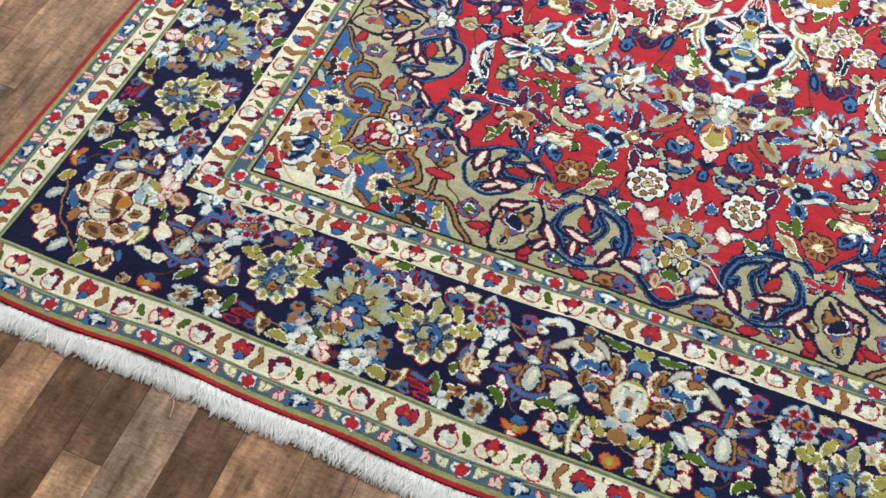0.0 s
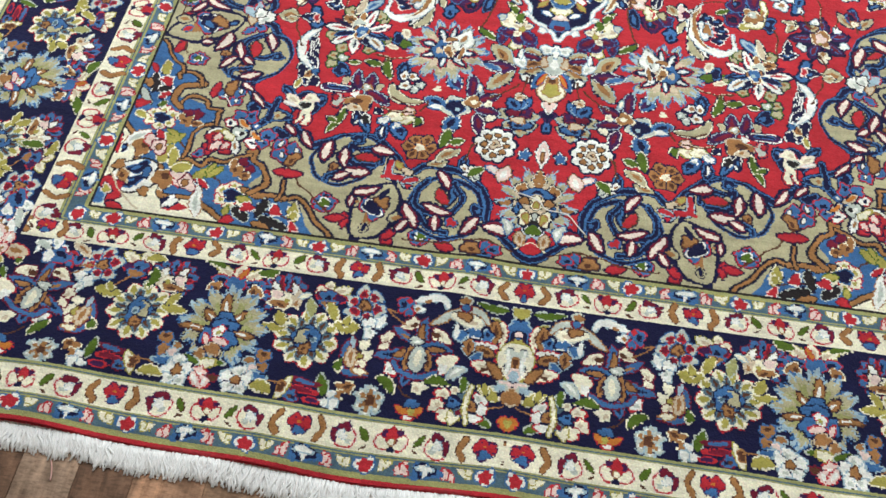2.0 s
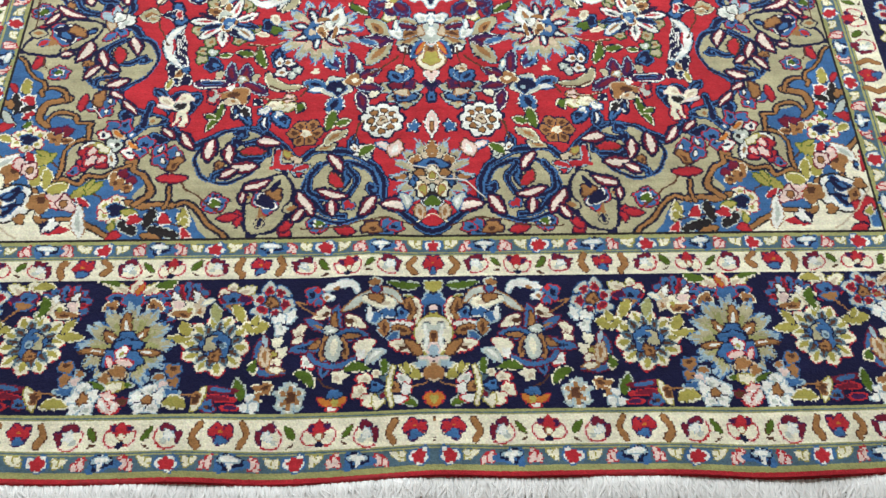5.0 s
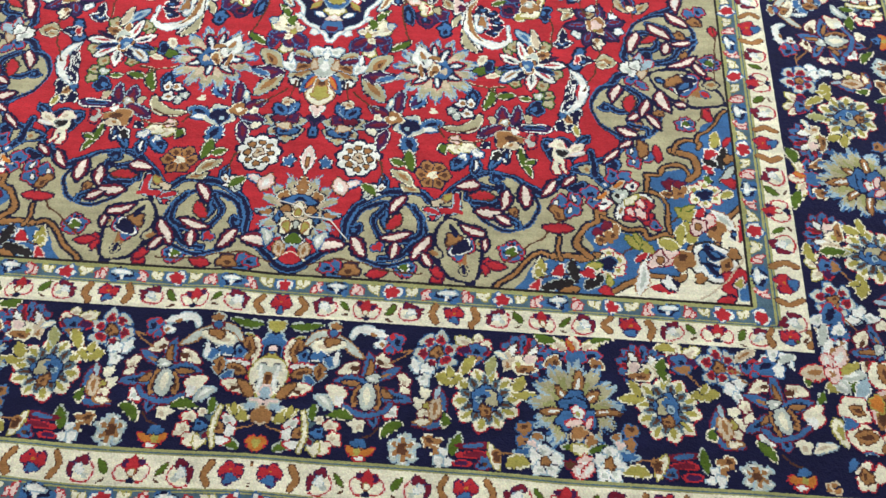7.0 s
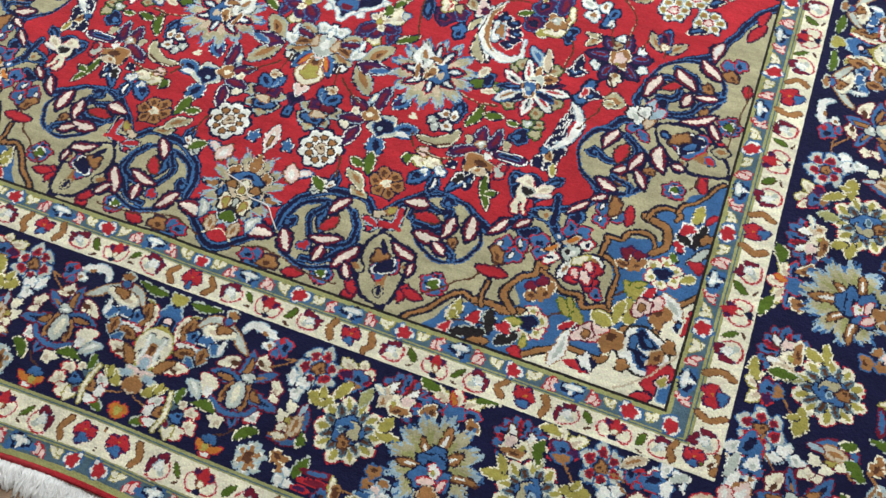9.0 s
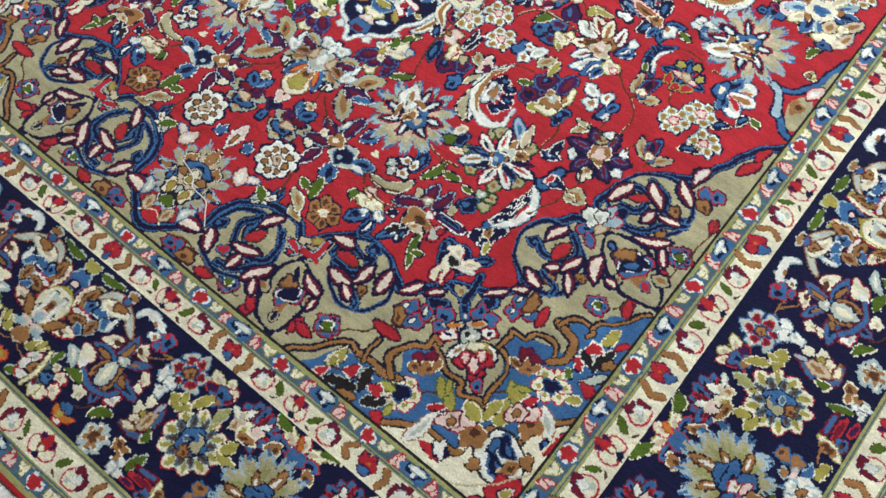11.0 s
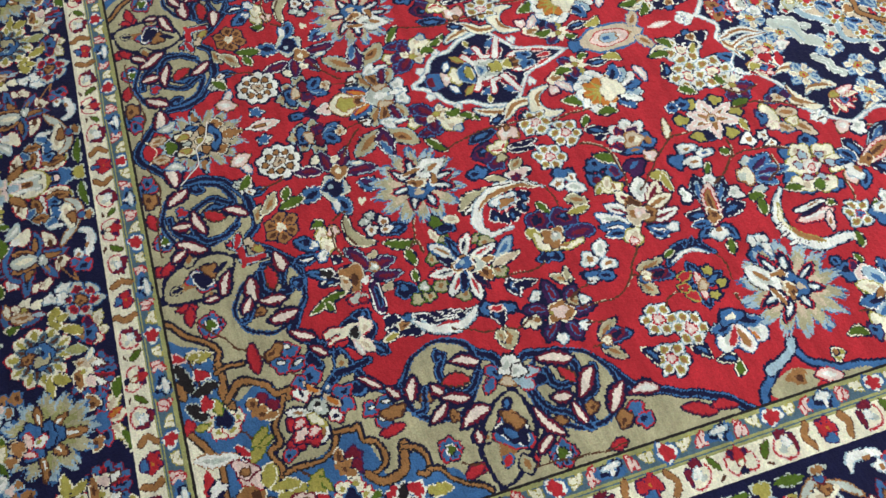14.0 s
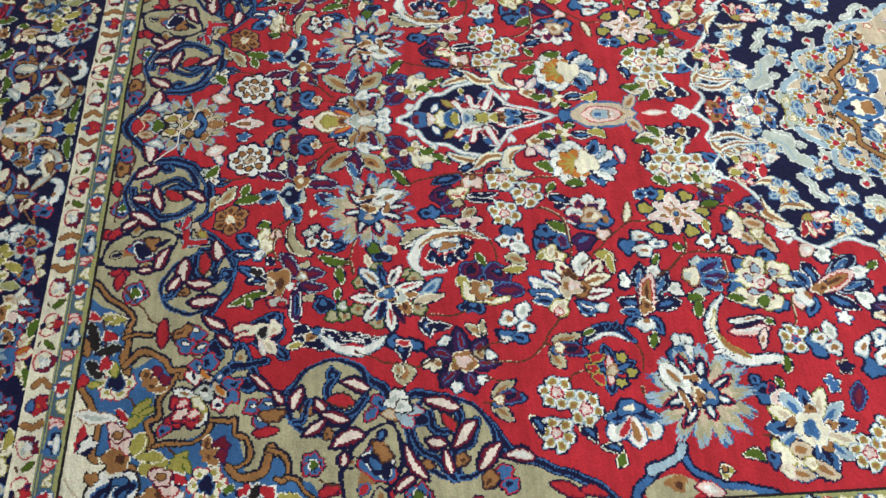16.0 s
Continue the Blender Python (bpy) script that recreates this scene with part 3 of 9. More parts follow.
def fringed_flower():
    """White rays with purple spots round a tan square, blue lobes beside."""
    leaf(0, 0.002, 0.0545, 0.0127, -137, "W", "A", 0, 0.62)
    leaf(0, 0.002, 0.052, 0.0139, -92, "W", "A", 0, 0.62)
    leaf(0, 0.002, 0.0552, 0.0112, -68, "W", "A", 0, 0.62)
    leaf(0, 0.002, 0.0482, 0.0139, 175, "W", "A", 0, 0.62)
    leaf(0, 0.002, 0.0481, 0.0117, 137, "W", "A", 0, 0.62)
    ell(-0.023, -0.02, 0.0091, 0.0092, "V", "R", 84)
    ell(0.013, -0.033, 0.0112, 0.0085, "V", "R", 80)
    ell(-0.019, 0.01, 0.0133, 0.0114, "V", "P", 77)
    ell(0.015, 0.029, 0.0151, 0.0187, "B", "N", 82)
    ell(0.015, 0.029, 0.0071, 0.0095, "E", None, 82)
    ell(0.032, -0.004, 0.0224, 0.0092, "B", "N", 80)
    ell(0.032, -0.004, 0.0091, 0.0041, "E", None, 84)
    ell(0.003, 0.001, 0.0182, 0.0199, "Z", "E", 81)
    ell(0.007, 0.007, 0.0071, 0.0085, "C", None, 82)
    leaf(-0.03, -0.038, 0.0474, 0.01, -115, "N", "W")
    leaf(-0.025, -0.046, 0.0209, 0.007, -73, "N", "W")
    ell(0.054, 0.022, 0.0132, 0.0126, "P", "E", 81)
    ell(0.072, -0.022, 0.0212, 0.0209, "V", "N", 82)
    leaf(0.075, -0.032, 0.0266, 0.0056, 124, "B")


def tan_palmette():
    """A lotus of striped petals with blue plumes and a ringed cream calyx."""
    leaf(0.017, -0.028, 0.0705, 0.0112, -125, "W", "B")
    leaf(0.024, -0.032, 0.0589, 0.0112, -111, "B", "N")
    leaf(0.034, -0.037, 0.0477, 0.0102, -100, "B", "W")
    leaf(0.037, 0, 0.0591, 0.011, 71, "B", "N")
    leaf(0.042, 0.001, 0.0398, 0.0082, 51, "B", "W")
    leaf(-0.006, -0.017, 0.0519, 0.0123, -130, "W", "B")
    leaf(-0.017, -0.005, 0.0537, 0.0125, -156, "C", "N")
    leaf(-0.025, 0.015, 0.0585, 0.0191, 160, "W", "N")
    leaf(-0.017, 0.027, 0.0552, 0.0127, 135, "C", "M")
    leaf(-0.004, 0.016, 0.0626, 0.0112, 110, "C", "D")
    leaf(0.021, 0.007, 0.0697, 0.0127, 98, "W", "M")
    leaf(-0.001, -0.016, 0.0397, 0.0034, -131, "M")
    leaf(-0.02, -0.004, 0.0354, 0.0045, -151, "M")
    leaf(-0.022, 0.031, 0.0368, 0.0044, 133, "M")
    leaf(-0.005, 0.021, 0.0472, 0.004, 111, "E")
    leaf(0.019, 0.014, 0.0504, 0.0034, 97, "M")
    leaf(0.023, -0.039, 0.0368, 0.0029, -112, "W")
    leaf(0.041, 0.008, 0.037, 0.0029, 71, "W")
    ell(0.05, 0.051, 0.0102, 0.0092, "W", "A", 79)
    ell(-0.025, -0.005, 0.0132, 0.0133, "D", "E", 81)
    ell(0.007, 0.016, 0.0132, 0.0184, "E", "D", 81)
    ell(0.004, -0.006, 0.0192, 0.0216, "Z", "C", 81)
    ell(-0.001, 0.002, 0.0102, 0.0114, "P", None, 79)
    ell(0.047, -0.034, 0.0161, 0.0187, "C", "g", 83)
    ell(0.056, -0.037, 0.0082, 0.0082, "P", "R", 76)
    stroke([(0.069, -0.04), (0.088, -0.052), (0.113, -0.069), (0.128, -0.075)], 0.0023, "D")


def blue_palmette():
    """A spread of navy petals edged pale about a long tan heart."""
    leaf(0.006, -0.011, 0.0802, 0.0166, 176, "N", "A")
    leaf(0.009, 0.006, 0.0752, 0.0145, 144, "N", "A")
    leaf(0.028, -0.018, 0.0483, 0.0127, -117, "N", "W")
    leaf(0.031, 0.002, 0.0602, 0.0127, 105, "N", "W")
    leaf(0.04, -0.022, 0.0395, 0.0089, -99, "B", "W")
    leaf(0.048, -0.004, 0.0414, 0.01, 20, "B", "N")
    leaf(0.047, -0.024, 0.035, 0.0082, -59, "B", "N")
    ell(-0.034, -0.043, 0.0112, 0.0168, "W", "N", 80)
    ell(-0.011, 0.057, 0.0141, 0.0149, "W", "N", 82)
    leaf(-0.01, -0.016, 0.0495, 0.0039, 172, "B", "A")
    leaf(-0.004, 0.02, 0.0422, 0.0041, 149, "B", "A")
    ell(-0.054, 0.022, 0.0141, 0.0136, "W", "A", 82)
    leaf(-0.067, 0.026, 0.0286, 0.0064, 168, "G", "C")
    leaf(0.046, -0.017, 0.0977, 0.0164, 162, "P", "M")
    leaf(0.027, -0.011, 0.062, 0.0094, 162, "E", "R")
    ell(0.027, -0.011, 0.011, 0.0136, "E", "C", 85)
    ell(0.065, -0.019, 0.0163, 0.0117, "W", "A", 79)
    ell(0.056, -0.016, 0.0071, 0.0054, "E", None, 82)


def olive_star():
    """A pink-white star on navy with olive lozenges between its points."""
    star(0, 0, 0.030, 0.058, 6, "N", "B", 30, 0.6)
    ell(-0.016, -0.059, 0.0141, 0.0117, "g", "N", 82, lw=0.003)
    ell(-0.049, -0.026, 0.0141, 0.0126, "g", "N", 82, lw=0.003)
    ell(-0.043, 0.031, 0.0141, 0.0126, "g", "N", 82, lw=0.003)
    ell(-0.002, 0.057, 0.0141, 0.0117, "g", "N", 82, lw=0.003)
    ell(0.046, 0.025, 0.0141, 0.0117, "g", "N", 82, lw=0.003)
    ell(0.035, -0.046, 0.0141, 0.0117, "g", "N", 82, lw=0.003)
    leaf(0, 0, 0.0522, 0.0141, -175, "P", "W", 0, 0.36)
    leaf(0, 0, 0.0311, 0.005, -174, "E")
    leaf(0, 0, 0.0583, 0.0127, 112, "P", "W", 0, 0.36)
    leaf(0, 0, 0.0345, 0.0045, 112, "E")
    leaf(0, 0, 0.0604, 0.0125, 66, "P", "W", 0, 0.36)
    leaf(0, 0, 0.0362, 0.005, 66, "E")
    leaf(0, 0, 0.0551, 0.0117, -4, "P", "W", 0, 0.36)
    leaf(0, 0, 0.0331, 0.0051, -5, "E")
    leaf(0, 0, 0.0579, 0.0141, -80, "P", "W", 0, 0.36)
    leaf(0, 0, 0.0355, 0.0056, -80, "E")
    leaf(0, 0, 0.0522, 0.0125, -126, "P", "W", 0, 0.36)
    leaf(0, 0, 0.0308, 0.0052, -126, "E")
    ell(0, 0, 0.0102, 0.0114, "Z", "E", 79)
    ell(0, 0, 0.0051, 0.0051, "B", "N", 79)


def cream_rosette():
    """A cream and olive rosette with blue lobes behind."""
    ell(-0.061, 0.026, 0.0171, 0.0171, "B", "N", 83)
    ell(-0.045, -0.026, 0.0173, 0.0171, "B", "N", 80)
    ell(-0.003, 0.065, 0.0171, 0.0175, "B", "N", 83)
    ell(0.051, 0.024, 0.0171, 0.0162, "B", "N", 83)
    ell(0.042, -0.031, 0.0173, 0.0162, "B", "N", 80)
    ell(0.012, -0.052, 0.0163, 0.0158, "B", "N", 79)
    ell(-0.039, -0.004, 0.0214, 0.0202, "C", "g", 79)
    ell(-0.026, 0.041, 0.0212, 0.0206, "C", "g", 82)
    ell(0.008, 0.056, 0.0214, 0.0193, "C", "g", 79)
    ell(0.041, 0.009, 0.0212, 0.0206, "C", "g", 82)
    ell(0.029, -0.031, 0.0212, 0.0206, "C", "g", 82)
    ell(-0.013, -0.029, 0.0222, 0.0206, "C", "g", 82)
    ell(-0.033, -0.004, 0.0091, 0.0085, "A", "M", 84)
    ell(-0.022, 0.032, 0.0091, 0.0085, "A", "M", 84)
    ell(0.004, 0.043, 0.0091, 0.0085, "A", "M", 84)
    ell(0.027, 0.008, 0.0092, 0.0076, "A", "M", 77)
    ell(0.017, -0.021, 0.0092, 0.0076, "A", "M", 77)
    ell(-0.012, -0.02, 0.0092, 0.0076, "A", "M", 77)
    ell(-0.003, 0.003, 0.0153, 0.0139, "W", "P", 79)
    ell(-0.003, 0.003, 0.0061, 0.0067, "P", "R", 81)


def blue_tulip():
    """A blue and purple tulip in a cream cup."""
    ell(-0.026, -0.024, 0.0122, 0.0126, "S", "A", 81)
    leaf(0, -0.036, 0.0726, 0.0178, 120, "B", "A")
    leaf(0.005, -0.03, 0.0811, 0.0125, 88, "B", "A")
    leaf(0.011, -0.035, 0.0537, 0.0112, 61, "B", "A")
    leaf(-0.008, -0.019, 0.0417, 0.0065, 120, "V")
    leaf(0.005, -0.019, 0.0561, 0.0052, 87, "V")
    leaf(0.015, -0.022, 0.0309, 0.0051, 61, "V")
    ell(0.04, -0.031, 0.0112, 0.0073, "S", "A", 80)
    ell(0.001, -0.043, 0.0153, 0.018, "C", "E", 79)
    ell(0, -0.052, 0.0081, 0.0082, "S", None, 83)


def cream_tulip():
    """A cream blossom with tan leaves and a blue foot."""
    leaf(-0.02, 0.002, 0.0471, 0.0141, 78, "Z", "N")
    leaf(0.006, -0.015, 0.0424, 0.0127, 45, "Z", "B")
    leaf(0.006, 0.017, 0.0645, 0.0143, 41, "Z", "N")
    leaf(-0.017, 0.011, 0.0255, 0.0045, 79, "E")
    leaf(0.015, 0.026, 0.0361, 0.0045, 42, "E")
    ell(-0.02, -0.015, 0.0182, 0.0256, "C", "g", 81)
    ell(0.01, 0.026, 0.0112, 0.0126, "C", "g", 80)
    ell(-0.019, -0.03, 0.011, 0.0162, "B", "V", 85)
    ell(0.011, -0.019, 0.0102, 0.0098, "C", "P", 79)


def pale_trio():
    """Three pale lobes on a dark stem."""
    ell(-0.01, -0.018, 0.0143, 0.0149, "W", "N", 78)
    ell(-0.009, -0.016, 0.0061, 0.0063, "E", None, 81)
    ell(-0.01, 0.016, 0.0112, 0.0126, "W", "N", 80)
    ell(-0.01, 0.018, 0.0051, 0.0045, "E", None, 79)
    ell(0.016, 0.021, 0.0122, 0.0085, "W", "N", 81)
    ell(0.016, 0.023, 0.0051, 0.0032, "E", None, 79)


def white_cluster():
    """White lobes on a blue foot."""
    ell(0.003, -0.032, 0.0133, 0.0177, "B", "N", 77)
    ell(-0.02, -0.004, 0.0182, 0.0108, "W", "A", 81)
    ell(0.016, -0.003, 0.0163, 0.0126, "W", "A", 79)
    ell(0.002, 0.029, 0.0173, 0.0095, "W", "A", 80)
    ell(-0.018, -0.002, 0.0071, 0.0045, "E", None, 82)
    ell(0.016, -0.003, 0.0071, 0.0041, "E", None, 82)
    ell(0.002, 0.03, 0.0071, 0.0032, "B", None, 82)


def crescent():
    """A white crescent plume with a tan stripe round a pink blossom."""
    stroke([(-0.09, -0.019), (-0.041, -0.051), (0.009, -0.051), (0.048, -0.019), (0.051, 0.034), (0.046, 0.073)], 0.0121, "W", "A", taper=True, lw=0.003)
    stroke([(-0.005, -0.044), (0.027, -0.027), (0.045, 0.005)], 0.0064, "E", "g", taper=True, lw=0.002)
    stroke([(-0.061, -0.037), (-0.026, -0.05), (0.003, -0.044)], 0.0035, "C", "g", taper=True, lw=0.002)
    leaf(-0.015, -0.052, 0.0228, 0.003, -67, "W", "N", lw=0.002)
    leaf(0.006, -0.052, 0.0238, 0.003, -68, "W", "N", lw=0.002)
    leaf(0.025, -0.044, 0.0225, 0.0035, -69, "W", "N", lw=0.002)
    leaf(0.039, -0.029, 0.0228, 0.0035, -67, "W", "N", lw=0.002)
    leaf(-0.014, -0.022, 0.0791, 0.0134, 88, "P", "R")
    leaf(-0.022, -0.012, 0.0552, 0.007, 95, "N", "M")
    leaf(-0.035, -0.016, 0.069, 0.006, 90, "W", "N")
    leaf(-0.036, 0.009, 0.03, 0.0022, 90, "E")
    leaf(-0.012, 0.048, 0.0443, 0.0082, -18, "P", "N")
    leaf(0.002, 0.044, 0.0175, 0.0032, -24, "E")
    ell(-0.028, 0.061, 0.0081, 0.0067, "G", "C", 83)


def blue_cup():
    """White petals in a blue cup."""
    ell(0.011, -0.01, 0.0173, 0.0158, "B", "N", 80)
    ell(-0.018, -0.007, 0.011, 0.0117, "W", "A", 85)
    ell(-0.014, 0.011, 0.01, 0.0117, "W", "A", 84)
    ell(-0.006, 0.009, 0.004, 0.0041, "E", None, 90)
    ell(0.007, 0.016, 0.0128, 0.0113, "W", "A", 39)


def blue_pink_bud():
    """A blue lobe with a crimson eye beside a pink leaf."""
    ell(-0.003, -0.011, 0.0182, 0.0197, "B", "N", 81)
    leaf(-0.019, -0.017, 0.0225, 0.008, -148, "B", "N")
    ell(-0.013, 0.003, 0.0061, 0.0098, "V", "R", 81)
    ell(0.011, 0.01, 0.0112, 0.0193, "P", "W", 80)
    leaf(-0.012, 0.021, 0.026, 0.006, -178, "G", "C")


def purple_star():
    """A tan-centred star of purple petals with white dots between."""
    leaf(-0.015, -0.003, 0.0536, 0.0137, -171, "V", "N", lw=0.0045)
    leaf(-0.027, -0.004, 0.0304, 0.0046, -171, "M", "B", lw=0.002)
    leaf(-0.01, 0.01, 0.0488, 0.0124, 133, "V", "N", lw=0.0045)
    leaf(-0.017, 0.018, 0.0283, 0.0052, 132, "M", "B", lw=0.002)
    leaf(-0.006, -0.015, 0.0557, 0.0124, -111, "V", "N", lw=0.0045)
    leaf(-0.011, -0.027, 0.032, 0.0052, -110, "M", "B", lw=0.002)
    leaf(0.001, 0.013, 0.0494, 0.0137, 83, "V", "N", lw=0.0045)
    leaf(0.003, 0.024, 0.0282, 0.0045, 84, "M", "B", lw=0.002)
    leaf(0.01, -0.011, 0.0509, 0.0134, -43, "V", "N", lw=0.0045)
    leaf(0.019, -0.019, 0.029, 0.0045, -44, "M", "B", lw=0.002)
    leaf(0.014, 0.003, 0.0495, 0.0124, 14, "V", "N", lw=0.0045)
    leaf(0.025, 0.006, 0.0289, 0.0045, 14, "M", "B", lw=0.002)
    ell(0.005, -0.058, 0.0173, 0.0122, "C", "N", 80)
    ell(0.004, -0.048, 0.0061, 0.0051, "E", None, 81)
    ell(-0.012, 0.034, 0.0151, 0.0092, "O", "D", 82)
    ell(-0.042, -0.036, 0.0091, 0.0092, "W", "A", 84)
    ell(-0.012, 0.049, 0.0092, 0.0092, "W", "A", 77)
    ell(0.04, 0.03, 0.0091, 0.0092, "W", "A", 84)
    ell(0.049, -0.018, 0.0091, 0.0092, "W", "A", 84)
    ell(0.001, -0.001, 0.0222, 0.0194, "E", "C", 82)
    ell(0.001, -0.001, 0.0151, 0.0124, "P", "E", 82)
    ell(-0.002, -0.016, 0.0041, 0.0041, "g", None, 76)


def purple_tulip():
    """Purple lobes edged blue over a tan cup and cream sepals."""
    ell(-0.045, -0.024, 0.0214, 0.0226, "V", "B", 79)
    ell(-0.037, 0.024, 0.0273, 0.0235, "V", "B", 82)
    ell(-0.045, -0.026, 0.01, 0.0114, "N", "M", 84)
    ell(-0.039, 0.027, 0.0132, 0.0114, "N", "M", 81)
    leaf(0.002, 0.013, 0.062, 0.0163, 89, "V", "B")
    leaf(0.003, 0.024, 0.034, 0.0056, 90, "M")
    ell(0.037, -0.032, 0.0214, 0.0122, "N", "B", 79)
    leaf(-0.008, -0.037, 0.0294, 0.0102, -145, "g", "C")
    stroke([(-0.014, -0.041), (0.015, -0.034), (0.028, 0.005), (0.024, 0.039)], 0.0052, "C", "g")
    ell(0.001, -0.011, 0.0212, 0.0226, "E", "C", 82)
    ell(0.002, -0.005, 0.01, 0.0102, "S", "Z", 84)
    ell(0.025, 0.001, 0.0092, 0.0032, "E", None, 77)


def white_petals():
    """White lobes with tan hearts over a blue fan."""
    ell(0.025, -0.013, 0.0233, 0.0114, "B", "N", 80)
    leaf(0.026, -0.009, 0.0322, 0.0102, 64, "B", "N")
    ell(-0.011, -0.012, 0.0141, 0.0133, "W", "A", 82)
    ell(-0.011, -0.011, 0.0061, 0.0061, "E", None, 81)
    leaf(-0.008, 0.012, 0.0422, 0.0127, 166, "W", "A")
    ell(0.011, 0.017, 0.0141, 0.0122, "W", "A", 82)
    ell(0.011, 0.018, 0.0071, 0.0051, "E", None, 82)
    ell(0.031, -0.023, 0.0091, 0.0061, "W", "A", 84)


def eye_leaf():
    """A purple eye between olive leaves."""
    leaf(-0.015, -0.021, 0.0589, 0.0094, 105, "O", "Z")
    leaf(0.005, -0.026, 0.0458, 0.009, 32, "O", "Z")
    ell(0.001, 0.01, 0.0275, 0.0136, "V", "B", 80)
    ell(0.002, 0.014, 0.0141, 0.0073, "N", "M", 82)
    ell(-0.003, -0.009, 0.0092, 0.0095, "C", "E", 77)
    stroke([(-0.009, -0.041), (-0.006, -0.03), (-0.004, -0.019)], 0.002, "D")


def dark_plume():
    """A curved navy plume with a white rib."""
    stroke([(0.013, -0.056), (-0.009, -0.027), (-0.013, 0.01), (0.014, 0.043)], 0.01, "N", "B", taper=True)
    stroke([(0.009, -0.046), (-0.002, -0.007), (0.014, 0.028)], 0.0034, "W", "A", taper=True, lw=0.002)
    leaf(-0.011, -0.008, 0.0184, 0.0035, 151, "N", "B", lw=0.002)
    leaf(-0.013, 0.01, 0.0184, 0.0038, 151, "N", "B", lw=0.002)
    leaf(-0.006, 0.024, 0.0189, 0.0035, 148, "N", "B", lw=0.002)
    leaf(-0.005, -0.057, 0.0289, 0.005, 104, "G", "C")
    stroke([(0.019, 0.042), (0.049, 0.05), (0.079, 0.049)], 0.0018, "D")


def dark_star():
    """A navy star with red and olive tufts."""
    leaf(0, 0, 0.0505, 0.0106, -172, "N", "B")
    leaf(0, 0, 0.0483, 0.0101, 103, "N", "B")
    leaf(0, 0, 0.0502, 0.0106, -6, "N", "B")
    leaf(0, 0, 0.024, 0.009, -88, "N", "B")
    ell(-0.025, -0.023, 0.0102, 0.0095, "R", "g", 79)
    ell(-0.001, -0.034, 0.0102, 0.0092, "R", "g", 79)
    ell(0.019, -0.025, 0.0102, 0.0092, "R", "g", 79)
    ell(-0.024, 0.023, 0.01, 0.0095, "g", "N", 84)
    ell(0.028, 0.017, 0.0102, 0.0085, "g", "N", 79)
    ell(0.008, 0.037, 0.0102, 0.0082, "g", "N", 79)
    leaf(0.002, -0.003, 0.028, 0.0046, 180, "P", "R")
    leaf(0.005, 0.001, 0.0247, 0.0057, -14, "P", "R")
    ell(0.001, 0.002, 0.0071, 0.0095, "Z", "E", 82)


def busy_flower():
    """A round blossom of striped white petals and olive tufts with a blue heart."""
    ell(-0.06, -0.018, 0.0122, 0.011, "O", "G", 81)
    ell(-0.047, 0.044, 0.0132, 0.0112, "O", "G", 81)
    ell(-0.031, -0.051, 0.0122, 0.011, "O", "G", 81)
    ell(0.029, -0.054, 0.0132, 0.0112, "O", "G", 81)
    ell(0.059, -0.018, 0.0132, 0.0112, "O", "G", 81)
    ell(0.033, 0.06, 0.0132, 0.0112, "O", "G", 81)
    ell(-0.047, -0.031, 0.0124, 0.011, "O", "G", 76)
    ell(-0.04, 0.056, 0.0132, 0.0112, "O", "G", 81)
    leaf(-0.015, -0.007, 0.0665, 0.0103, -136, "W", "B")
    leaf(-0.014, -0.004, 0.0505, 0.0092, -172, "N", "B")
    leaf(-0.014, 0.001, 0.0599, 0.0103, 154, "W", "R")
    leaf(-0.008, 0.008, 0.0677, 0.0101, 106, "W", "N")
    leaf(0, -0.015, 0.0542, 0.0103, -85, "W", "R")
    leaf(0.007, -0.009, 0.0605, 0.0115, -34, "W", "N")
    leaf(0.013, 0.003, 0.0694, 0.01, 6, "W", "N")
    leaf(0.01, -0.006, 0.0434, 0.0069, -15, "N", "B")
    leaf(0.015, 0.011, 0.0492, 0.0069, 24, "N", "M")
    leaf(0.009, 0.021, 0.0444, 0.0092, 31, "E", "C")
    leaf(0.003, 0.022, 0.041, 0.0078, 89, "E", "C")
    leaf(-0.008, -0.011, 0.0361, 0.0057, -124, "N", "A")
    leaf(-0.031, 0.005, 0.0297, 0.0034, 147, "N")
    leaf(-0.015, 0.025, 0.0352, 0.003, 105, "R")
    leaf(0.022, -0.02, 0.03, 0.003, -26, "R")
    leaf(0.026, 0.005, 0.0421, 0.0034, 4, "R")
    leaf(-0.001, -0.025, 0.0311, 0.0026, -84, "N")
    leaf(-0.03, -0.021, 0.0318, 0.003, -134, "E")
    ell(0.006, 0.021, 0.0132, 0.0143, "S", "C", 81)
    ell(-0.004, -0.003, 0.0212, 0.0161, "E", "C", 82)
    ell(-0.004, -0.001, 0.0151, 0.0112, "B", "W", 82)
    ell(-0.006, -0.005, 0.0051, 0.0051, "A", None, 79)


